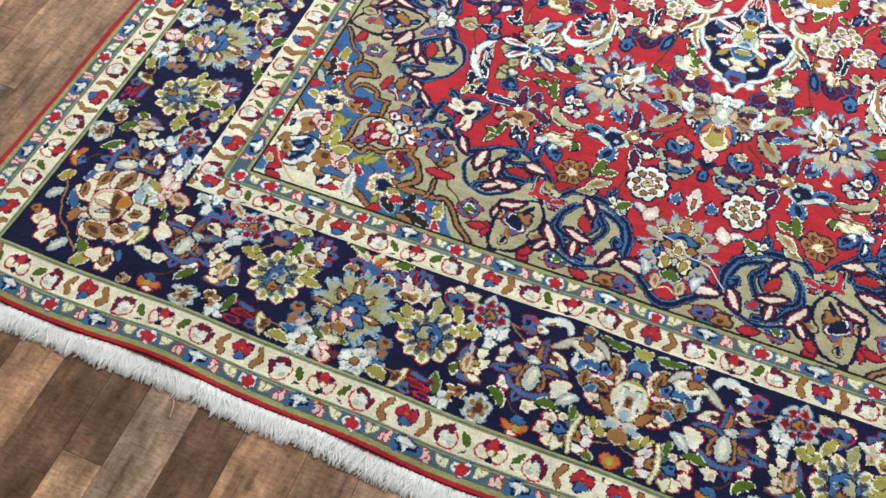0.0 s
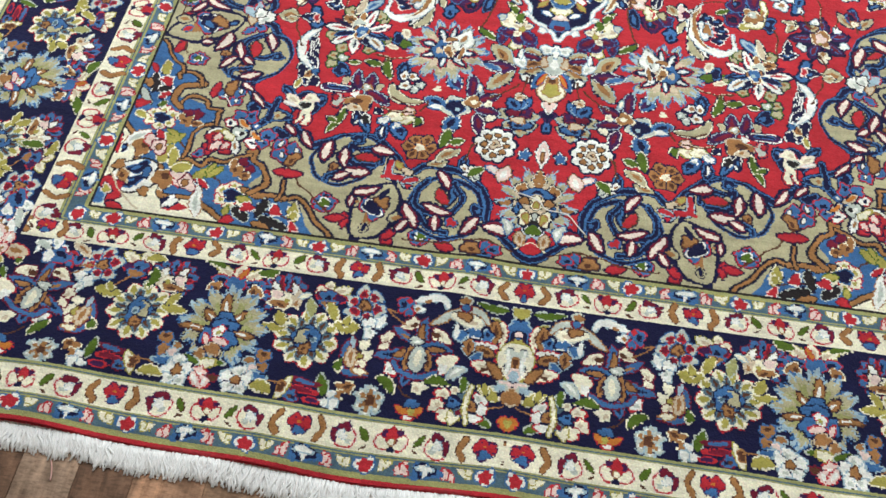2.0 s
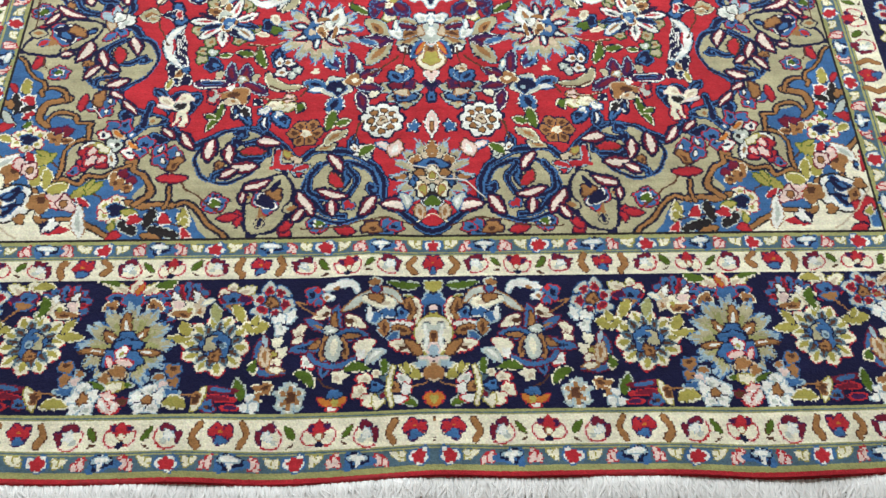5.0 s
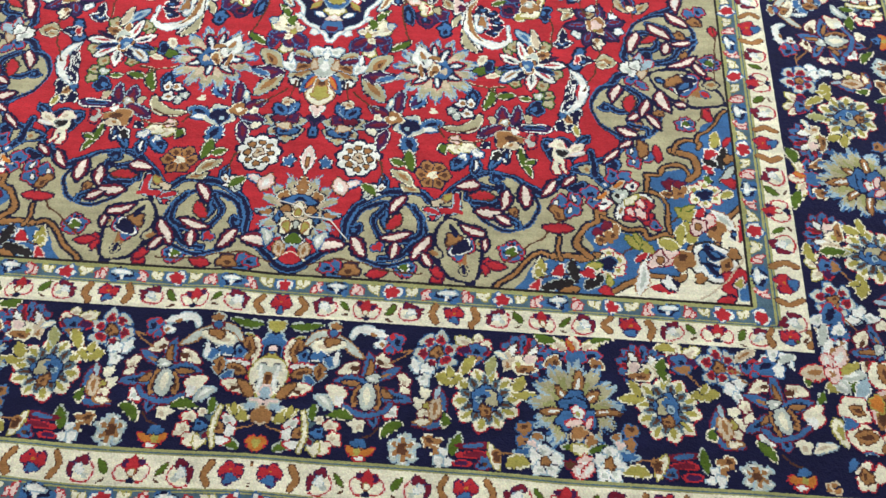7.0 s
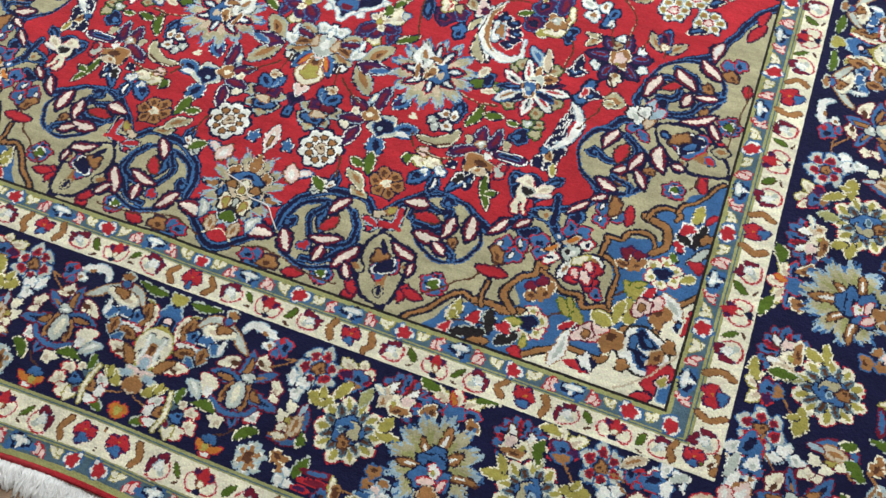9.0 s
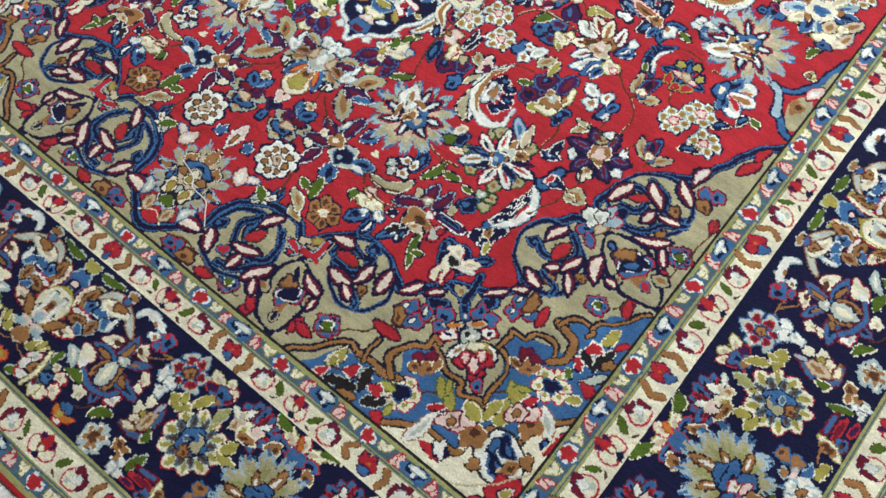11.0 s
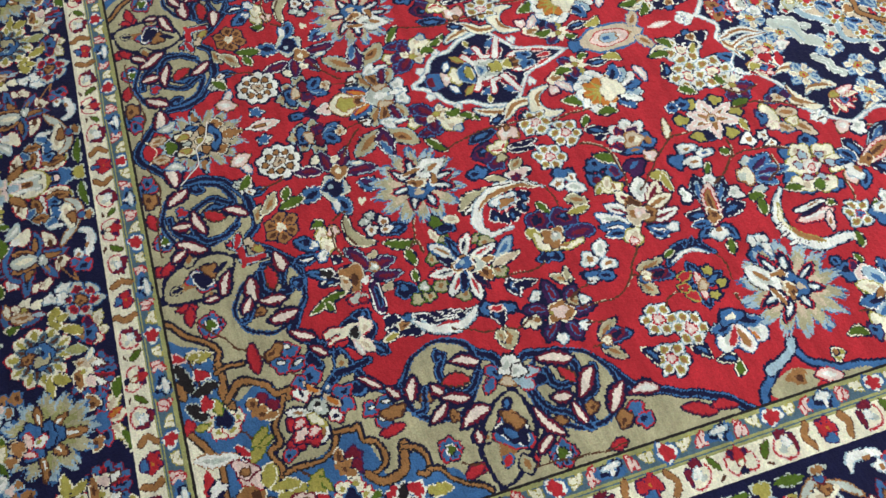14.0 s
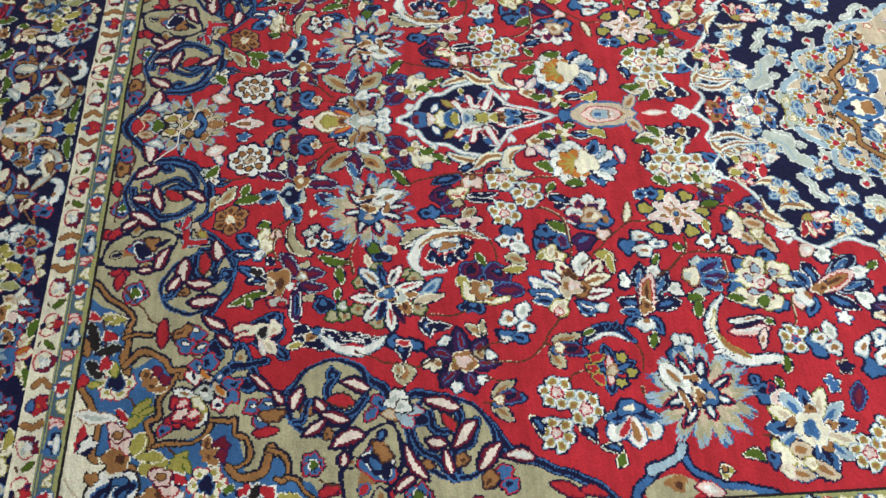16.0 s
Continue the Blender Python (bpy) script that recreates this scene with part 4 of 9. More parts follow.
def fan_spray():
    """Purple petals over a tan cup with dark tufts at its foot."""
    leaf(-0.006, 0.025, 0.0729, 0.0126, -151, "V", "A")
    leaf(-0.012, 0.021, 0.0504, 0.0115, 104, "V", "A")
    leaf(0.003, 0.019, 0.0624, 0.01, 78, "V", "A")
    stroke([(0.013, 0.02), (0.049, 0.016), (0.082, 0.019)], 0.0101, "V", "W", taper=True)
    leaf(-0.018, 0.015, 0.0394, 0.0045, -153, "M")
    leaf(0.006, 0.03, 0.034, 0.0045, 76, "M")
    leaf(0.027, 0.02, 0.04, 0.0046, -3, "N", "B")
    leaf(-0.009, -0.042, 0.0669, 0.009, -122, "B", "N")
    ell(-0.03, -0.059, 0.0132, 0.01, "K", "W", 81)
    ell(-0.009, -0.057, 0.0151, 0.0081, "N", "W", 82)
    leaf(-0.047, -0.027, 0.0192, 0.0067, -141, "N", "W")
    ell(-0.006, -0.018, 0.0204, 0.0271, "E", "Z", 79)
    ell(0.004, -0.034, 0.0092, 0.015, "Z", "C", 77)
    ell(0.041, -0.019, 0.0161, 0.011, "S", "R", 83)
    ell(0.046, -0.012, 0.0061, 0.0051, "R", "M", 81)
    ell(0.007, 0.005, 0.0071, 0.0091, "W", None, 82)
    ell(-0.013, 0.029, 0.0092, 0.0091, "S", "E", 77)
    ell(0.033, 0.045, 0.0091, 0.0061, "O", "Z", 84)
    ell(-0.039, 0.034, 0.0061, 0.0071, "O", "Z", 81)


def olive_posy():
    """Olive lobes with a navy leaf."""
    ell(-0.008, -0.021, 0.0173, 0.0141, "N", "B", 80)
    ell(0.019, -0.006, 0.0122, 0.01, "O", "G", 81)
    ell(0.016, 0.014, 0.01, 0.01, "O", "G", 84)
    ell(-0.002, 0.013, 0.01, 0.01, "S", "G", 84)
    leaf(-0.018, 0.006, 0.027, 0.005, 178, "G", "C")


def white_bloom():
    """A white flower on navy with split arms and a dark eye."""
    ell(-0.002, 0.004, 0.0334, 0.0301, "N", "B", 81)
    ell(0.002, -0.043, 0.0182, 0.016, "N", "B", 81)
    ell(-0.03, 0.02, 0.0153, 0.011, "N", "B", 79)
    leaf(0.03, 0.016, 0.0419, 0.009, 50, "N", "B")
    ell(0.008, -0.034, 0.0173, 0.0081, "R", "N", 80)
    stroke([(-0.008, -0.014), (-0.016, -0.036), (-0.011, -0.055)], 0.0055, "C", "R")
    stroke([(0.001, -0.021), (-0.002, -0.041), (0.005, -0.052)], 0.003, "C", "R")
    ell(-0.004, -0.002, 0.0212, 0.0161, "C", None, 82)
    ell(-0.01, 0.02, 0.0112, 0.014, "C", "P", 80)
    leaf(0.009, 0.003, 0.0425, 0.0103, 27, "C", "P")
    leaf(0.013, -0.005, 0.0324, 0.004, 9, "W", "P")
    ell(0, 0, 0.0091, 0.0091, "K", "S", 84)
    leaf(0.007, 0.014, 0.0114, 0.0022, 105, "R")


def dark_posy():
    """Navy lobes edged white on a tan heart."""
    ell(-0.014, -0.013, 0.011, 0.012, "N", "W", 85)
    ell(0.007, -0.014, 0.0122, 0.0112, "N", "W", 81)
    ell(0.014, 0.015, 0.0153, 0.01, "N", "W", 79)
    ell(-0.013, 0.01, 0.0081, 0.0081, "B", "N", 83)
    ell(0, 0.002, 0.0091, 0.0091, "E", "C", 84)
    leaf(0.021, -0.038, 0.0272, 0.0052, 107, "g", "C")


def feather():
    """A long white plume with navy barbs."""
    stroke([(-0.025, -0.056), (-0.012, -0.01), (0, 0.042)], 0.0069, "N", "W", taper=True, lw=0.003)
    stroke([(-0.016, -0.06), (0.014, -0.014), (0.019, 0.032), (-0.005, 0.067)], 0.0092, "W", "A", taper=True, lw=0.003)
    leaf(-0.012, -0.035, 0.0272, 0.0025, 107, "N", "W", lw=0.0018)
    leaf(-0.01, -0.021, 0.0269, 0.0024, 105, "N", "W", lw=0.0018)
    leaf(-0.008, -0.007, 0.0267, 0.0027, 103, "N", "W", lw=0.0018)
    leaf(-0.005, 0.008, 0.0267, 0.0025, 103, "N", "W", lw=0.0018)
    leaf(-0.003, 0.022, 0.0265, 0.0024, 101, "N", "W", lw=0.0018)
    leaf(-0.001, 0.036, 0.0263, 0.0027, 99, "N", "W", lw=0.0018)
    leaf(0.005, -0.023, 0.0512, 0.0027, 84, "R")
    stroke([(0.019, 0.006), (0.042, 0.054), (0.056, 0.115), (0.047, 0.158)], 0.0019, "D")


def shell_bud():
    """A blue cap over a dark bud edged white."""
    ell(-0.007, -0.001, 0.0314, 0.0132, "B", "N", 81)
    ell(0.007, 0.001, 0.0141, 0.0153, "N", "W", 82)
    ell(-0.009, 0.004, 0.0092, 0.0061, "R", "P", 77)


def olive_leaf():
    """A broad notched olive leaf."""
    leaf(-0.021, -0.001, 0.045, 0.018, 0, "O", "C")
    leaf(0.005, -0.01, 0.0228, 0.008, -165, "O", "C")
    stroke([(-0.022, -0.007), (-0.012, 0.027), (-0.024, 0.052)], 0.0018, "D")


def field_leaves():
    """The single leaves and buds between the large blossoms."""
    leaf(-0.162, -0.363, 0.0565, 0.011, 103, "G", "C")
    leaf(-0.178, -0.344, 0.0337, 0.0075, 168, "G", "C")
    leaf(-0.14, -0.411, 0.0411, 0.0087, 162, "O", "C")
    leaf(-0.156, -0.395, 0.0556, 0.0089, 142, "O", "C")
    leaf(-0.094, -0.31, 0.0247, 0.0073, 122, "G", "C")
    leaf(-0.02, -0.188, 0.0624, 0.0092, 74, "G", "C")
    leaf(0.004, -0.149, 0.0398, 0.0092, 12, "G", "C")
    leaf(-0.237, -0.032, 0.0517, 0.0084, 41, "G", "C")
    leaf(-0.018, 0.132, 0.0322, 0.008, 26, "G", "C")
    leaf(-0.007, 0.188, 0.0465, 0.0115, 65, "O", "C")
    leaf(0.027, 0.183, 0.0422, 0.0069, 95, "g", "C")
    leaf(-0.089, 0.288, 0.0504, 0.0102, 51, "G", "C")
    leaf(-0.194, 0.31, 0.0319, 0.0082, -32, "G", "C")
    leaf(-0.006, 0.376, 0.0385, 0.0115, 65, "g", "C")
    leaf(0.001, 0.4, 0.04, 0.0067, -1, "g", "C")
    leaf(-0.13, 0.463, 0.0543, 0.0065, -13, "C", "E")
    leaf(0.099, 0.538, 0.0368, 0.0117, 68, "G", "C")
    leaf(0.111, 0.559, 0.0424, 0.0089, -8, "G", "C")
    leaf(0.11, 0.618, 0.0402, 0.0089, 84, "G", "C")
    leaf(0.106, 0.694, 0.0313, 0.0104, -17, "G", "C")
    leaf(0.237, 0.704, 0.0377, 0.0078, -11, "G", "C")
    leaf(0.177, 0.457, 0.0334, 0.007, -9, "G", "C")
    leaf(-0.116, 0.617, 0.0408, 0.0099, 101, "G", "N")
    leaf(-0.08, 0.615, 0.0334, 0.0062, 9, "g", "C")
    leaf(-0.018, 0.538, 0.0198, 0.0085, 49, "G", "C")
    leaf(0.082, -0.352, 0.0689, 0.0089, 109, "G", "C")
    leaf(0.072, -0.326, 0.0251, 0.006, 23, "G", "C")
    leaf(0.148, 0.096, 0.0421, 0.008, 62, "O", "C")
    leaf(0.164, 0.123, 0.0286, 0.0057, 168, "O", "C")
    leaf(0.081, 0.012, 0.0609, 0.0092, 132, "A", "B")
    leaf(0.096, 0, 0.0633, 0.007, 111, "Z", "C")
    leaf(0.127, 0.014, 0.0418, 0.0092, 17, "N", "W")
    leaf(0.146, 0.019, 0.045, 0.0067, 89, "N", "W")
    leaf(-0.153, 0.502, 0.0311, 0.0127, 86, "B", "N")
    leaf(-0.157, 0.478, 0.0291, 0.0138, 63, "B", "W")
    leaf(-0.294, -0.431, 0.0474, 0.0123, 115, "P", "E")
    leaf(0.358, 0.644, 0.0483, 0.0085, 34, "G", "C")
    leaf(0.405, 0.671, 0.0419, 0.009, -40, "G", "C")
    leaf(0.417, 0.354, 0.0255, 0.0074, -26, "G", "C")
    leaf(-0.007, 0.803, 0.0319, 0.0195, 41, "P", "E")
    leaf(0.107, 0.762, 0.034, 0.0117, 0, "P", "E")
    leaf(0.21, 0.765, 0.0264, 0.0065, 151, "G", "C")
    ell(-0.118, 0.724, 0.0151, 0.0149, "B", "V", 82)
    ell(-0.109, 0.704, 0.011, 0.0117, "V", "B", 85)
    ell(-0.107, 0.738, 0.0112, 0.0108, "V", "B", 80)
    ell(-0.104, 0.72, 0.0132, 0.0104, "Z", "C", 81)
    stroke([(-0.219, -0.383), (-0.225, -0.349), (-0.237, -0.334)], 0.0016, "Z")
    stroke([(-0.218, -0.385), (-0.224, -0.351), (-0.236, -0.336)], 0.0021, "D")
    stroke([(-0.247, -0.203), (-0.272, -0.186), (-0.303, -0.156)], 0.0018, "Z")
    stroke([(-0.246, -0.205), (-0.271, -0.188), (-0.302, -0.157)], 0.0023, "D")
    stroke([(-0.2, 0.001), (-0.22, 0.076), (-0.222, 0.161), (-0.224, 0.215)], 0.0018, "Z")
    stroke([(-0.199, -0.001), (-0.219, 0.074), (-0.221, 0.159), (-0.222, 0.213)], 0.0023, "D")
    stroke([(-0.197, 0.234), (-0.208, 0.279), (-0.209, 0.328)], 0.0018, "Z")
    stroke([(-0.196, 0.232), (-0.206, 0.277), (-0.208, 0.326)], 0.002, "D")
    stroke([(-0.127, 0.273), (-0.103, 0.312), (-0.056, 0.326), (0, 0.322)], 0.0016, "Z")
    stroke([(-0.125, 0.271), (-0.102, 0.31), (-0.055, 0.324), (0.001, 0.32)], 0.0021, "D")
    stroke([(-0.061, -0.112), (-0.021, -0.124), (0.008, -0.141)], 0.0016, "Z")
    stroke([(-0.06, -0.114), (-0.02, -0.126), (0.009, -0.143)], 0.0021, "D")
    stroke([(-0.009, -0.126), (0.021, -0.115)], 0.0016, "Z")
    stroke([(-0.008, -0.128), (0.022, -0.117)], 0.0023, "D")
    stroke([(-0.103, -0.266), (-0.115, -0.249), (-0.116, -0.238)], 0.0016, "Z")
    stroke([(-0.102, -0.268), (-0.114, -0.251), (-0.115, -0.239)], 0.0022, "D")
    stroke([(0.017, 0.344), (-0.01, 0.379), (-0.049, 0.416), (-0.08, 0.461), (-0.082, 0.5)], 0.0018, "Z")
    stroke([(0.018, 0.342), (-0.008, 0.377), (-0.048, 0.414), (-0.079, 0.459), (-0.081, 0.498)], 0.0023, "D")
    stroke([(-0.039, 0.568), (-0.003, 0.558), (0.032, 0.523), (0.054, 0.492)], 0.0018, "Z")
    stroke([(-0.038, 0.566), (-0.002, 0.556), (0.033, 0.521), (0.055, 0.49)], 0.0023, "D")
    stroke([(0.003, 0.557), (-0.003, 0.592), (0.001, 0.632), (0.022, 0.679)], 0.0018, "Z")
    stroke([(0.004, 0.554), (-0.002, 0.59), (0.002, 0.63), (0.023, 0.676)], 0.0023, "D")
    stroke([(-0.11, 0.612), (-0.112, 0.68), (-0.081, 0.743), (-0.051, 0.783)], 0.0017, "Z")
    stroke([(-0.109, 0.61), (-0.111, 0.677), (-0.08, 0.74), (-0.05, 0.781)], 0.0023, "D")
    stroke([(-0.176, 0.615), (-0.147, 0.643), (-0.15, 0.694)], 0.0016, "Z")
    stroke([(-0.175, 0.613), (-0.146, 0.64), (-0.149, 0.691)], 0.0025, "D")
    stroke([(0.082, 0.599), (0.06, 0.629), (0.027, 0.635)], 0.0016, "Z")
    stroke([(0.083, 0.597), (0.061, 0.626), (0.028, 0.632)], 0.0023, "D")
    stroke([(0.227, 0.13), (0.227, 0.183), (0.217, 0.223), (0.195, 0.245)], 0.0016, "Z")
    stroke([(0.228, 0.128), (0.228, 0.181), (0.218, 0.221), (0.196, 0.243)], 0.0019, "D")
    stroke([(0.207, 0.113), (0.188, 0.139), (0.177, 0.168)], 0.0016, "Z")
    stroke([(0.208, 0.111), (0.189, 0.137), (0.178, 0.166)], 0.0021, "D")
    stroke([(0.121, 0.012), (0.122, 0.066), (0.115, 0.095)], 0.0018, "Z")
    stroke([(0.122, 0.011), (0.123, 0.065), (0.116, 0.093)], 0.0021, "D")
    stroke([(0.261, 0.127), (0.267, 0.147), (0.266, 0.173)], 0.0014, "Z")
    stroke([(0.262, 0.125), (0.267, 0.145), (0.267, 0.171)], 0.0021, "D")
    stroke([(0.274, 0.277), (0.257, 0.295), (0.25, 0.325)], 0.0014, "Z")
    stroke([(0.275, 0.276), (0.258, 0.294), (0.251, 0.324)], 0.0018, "D")
    stroke([(0.113, 0.75), (0.159, 0.742), (0.181, 0.735)], 0.0016, "Z")
    stroke([(0.114, 0.748), (0.16, 0.74), (0.182, 0.733)], 0.0021, "D")
    stroke([(0.394, 0.612), (0.397, 0.643), (0.393, 0.673)], 0.0014, "Z")
    stroke([(0.395, 0.61), (0.398, 0.641), (0.394, 0.671)], 0.0018, "D")
    stroke([(0.287, 0.413), (0.321, 0.426), (0.328, 0.465)], 0.0015, "Z")
    stroke([(0.288, 0.411), (0.322, 0.424), (0.328, 0.463)], 0.0019, "D")
    stroke([(-0.03, 0.772), (-0.031, 0.821), (0.007, 0.855), (0.034, 0.89)], 0.0017, "Z")
    stroke([(-0.029, 0.77), (-0.03, 0.819), (0.008, 0.852), (0.035, 0.887)], 0.0023, "D")
    stroke([(-0.085, -0.276), (-0.045, -0.273), (-0.016, -0.265)], 0.0016, "Z")
    stroke([(-0.084, -0.278), (-0.044, -0.275), (-0.015, -0.267)], 0.0021, "D")


def heart_palmette():
    """The spiky blossom at the foot of the field, half of it."""
    star(0, 0.01, 0.056, 0.086, 15, "A", "B", 90, 0.9, 0.10, 0.002)
    star(0, 0.01, 0.048, 0.078, 15, "O", None, 90, 0.9, 0.12)
    star(0, 0.01, 0.034, 0.058, 15, "Z", None, 90, 0.9, 0.12)
    leaf(0.002, 0.093, 0.078, 0.0125, 90, "P", "W")
    leaf(0.002, 0.1, 0.04, 0.0055, 90, "E", "D")
    leaf(-0.003, 0.029, 0.0681, 0.0164, 87, "E", "C")
    leaf(-0.004, 0.036, 0.0432, 0.0068, 85, "Z", "E")
    ell(0.037, 0.042, 0.0122, 0.0114, "E", "C", 55)
    ell(0.069, 0.001, 0.0061, 0.013, "E", "A", 81)
    ell(-0.006, 0.041, 0.0092, 0.0371, "B", "N", 77)
    ell(-0.005, 0.025, 0.0071, 0.014, "E", "Z", 82)
    ell(-0.005, 0.01, 0.0173, 0.018, "C", "K", 80)
    ell(-0.005, 0.008, 0.0091, 0.011, "g", "E", 84)
    ell(0.029, 0.014, 0.0092, 0.012, "E", "K", 77)
    ell(0.038, -0.007, 0.0102, 0.009, "B", "N", 79)
    ell(0.024, -0.028, 0.0173, 0.013, "C", "K", 80)
    ell(0.024, -0.028, 0.0092, 0.006, "g", "E", 77)
    ell(-0.002, -0.03, 0.0163, 0.012, "S", "K", 79)
    ell(0.009, -0.039, 0.0071, 0.008, "K", None, 82)
    ell(-0.003, -0.058, 0.0141, 0.023, "G", "W", 82)
    stroke([(-0.004, -0.081), (0.018, -0.095), (0.034, -0.107)], 0.0018, "C")
    leaf(0.029, -0.102, 0.037, 0.0082, 90, "Z", "E")
    ell(-0.027, -0.09, 0.0143, 0.009, "P", "E", 78)


def bellflower():
    """A hanging flower in scalloped tiers: tan, purple, then blue."""
    ell(-0.007, -0.038, 0.0143, 0.016, "O", "A", 78)
    ell(-0.028, -0.022, 0.01, 0.012, "O", "A", 84)
    ell(0.016, -0.028, 0.0102, 0.012, "O", "A", 79)
    ell(-0.004, -0.022, 0.0112, 0.0211, "B", "N", 80)
    ell(-0.002, -0.009, 0.0081, 0.012, "Z", "E", 83)
    ell(-0.027, 0.006, 0.0122, 0.013, "O", "A", 81)
    ell(0.03, 0.001, 0.0141, 0.014, "O", "A", 82)
    ell(-0.014, 0.013, 0.0112, 0.0151, "V", "M", 80)
    ell(0.01, 0.012, 0.0112, 0.0161, "M", "N", 80)
    leaf(-0.001, 0.018, 0.042, 0.01, 115, "B", "N")
    leaf(-0.001, 0.018, 0.0402, 0.0125, 84, "B", "A")
    leaf(0.002, 0.018, 0.0378, 0.0123, 53, "B", "N")
    ell(0.002, 0.057, 0.0102, 0.01, "Z", "C", 79)
    stroke([(0.001, 0.066), (-0.002, 0.095), (-0.006, 0.116)], 0.0022, "D")


def cup_palmette():
    """Half of the large pale blossom on the long axis, below the pendant."""
    leaf(0.022, 0.017, 0.0602, 0.0139, -69, "B", "W")
    leaf(0.026, 0.026, 0.0563, 0.0122, -20, "O", "A")
    leaf(0.029, 0.043, 0.0462, 0.0111, -18, "E", "A")
    leaf(0.028, 0.057, 0.0506, 0.0153, 30, "O", "A")
    leaf(0.031, 0.057, 0.0501, 0.0097, 3, "V", "A")
    leaf(0.018, 0.01, 0.0394, 0.0055, -66, "X", "R")
    leaf(0.032, 0.025, 0.031, 0.0038, -21, "E")
    ell(0.078, 0.04, 0.0151, 0.012, "W", "A", 82)
    leaf(0.076, 0.048, 0.0283, 0.0042, 82, "W", "A")
    ell(0.063, -0.008, 0.011, 0.0092, "W", "K", 85)
    ell(-0.001, -0.138, 0.0163, 0.011, "B", "N", 79)
    ell(-0.004, -0.108, 0.0151, 0.0201, "N", "V", 82)
    ell(-0.005, -0.084, 0.0163, 0.0201, "P", "W", 79)
    ell(-0.006, -0.082, 0.0091, 0.0061, "E", "D", 84)
    ell(0, -0.044, 0.0283, 0.0313, "C", "E", 82)
    leaf(0.001, -0.034, 0.051, 0.0137, 88, "E", "C")
    ell(0.001, -0.039, 0.0171, 0.0181, "g", "E", 83)
    ell(0.001, 0.006, 0.0092, 0.0091, "P", "A", 77)
    ell(-0.003, 0.04, 0.0334, 0.0332, "S", "W", 81)
    ell(-0.005, 0.045, 0.0192, 0.0181, "W", None, 81)
    ell(0.026, 0.045, 0.0151, 0.0073, "Z", "E", 82)
    ell(-0.003, 0.079, 0.0192, 0.0141, "W", "A", 81)
    ell(0.023, 0.087, 0.0122, 0.0122, "W", "A", 81)
    ell(-0.003, 0.079, 0.0051, 0.0051, "E", None, 79)


def pendant_flowers():
    """What grows inside the pendant, half of it."""
    ell(0.007, -0.121, 0.0192, 0.0143, "B", "V", 81)
    ell(0.004, -0.13, 0.0081, 0.0081, "M", "B", 83)
    leaf(0.024, -0.094, 0.0241, 0.007, 42, "W", "B")
    ell(0.005, -0.094, 0.01, 0.011, "P", "Z", 84)
    ell(0.005, -0.07, 0.0122, 0.0184, "C", "g", 81)
    leaf(0.053, -0.067, 0.0355, 0.007, 122, "g", "E")
    leaf(0.073, -0.017, 0.0221, 0.0051, -18, "g", "C")
    ell(0.043, -0.014, 0.0122, 0.0133, "R", "W", 81)
    ell(0.044, 0.036, 0.0141, 0.0153, "R", "W", 82)
    ell(0.061, -0.017, 0.0122, 0.0092, "B", "W", 81)
    ell(0.068, 0.031, 0.0133, 0.0092, "B", "W", 77)
    stroke([(0.049, -0.037), (0.025, -0.023), (0.024, 0.01)], 0.006, "W", "R")
    stroke([(0.066, -0.006), (0.036, 0.005), (0.03, 0.029)], 0.0056, "W", "R")
    stroke([(0.027, 0.029), (0.058, 0.043), (0.081, 0.053)], 0.0056, "W", "R")
    leaf(0.01, 0.041, 0.058, 0.0106, 91, "E", "R")
    leaf(0.022, 0.056, 0.05, 0.0055, 89, "W", "R")
    ell(0.011, 0.088, 0.0141, 0.0114, "B", "A", 82)
    leaf(0.023, 0.108, 0.0396, 0.0055, 106, "R", "P")
    leaf(-0.002, 0.114, 0.032, 0.0055, 92, "R", "P")
    ell(0.045, 0.084, 0.0112, 0.0092, "A", "W", 80)
    ell(-0.001, -0.046, 0.0224, 0.0255, "B", "A", 80)
    ell(0.002, -0.04, 0.0102, 0.0141, "g", "C", 79)
    ell(-0.003, 0.013, 0.0375, 0.0235, "S", "W", 81)
    ell(-0.001, 0.023, 0.0141, 0.0132, "g", "C", 82)
    ell(-0.002, 0.052, 0.0112, 0.0143, "g", "C", 80)
    ell(-0.001, -0.01, 0.011, 0.0133, "A", "W", 85)


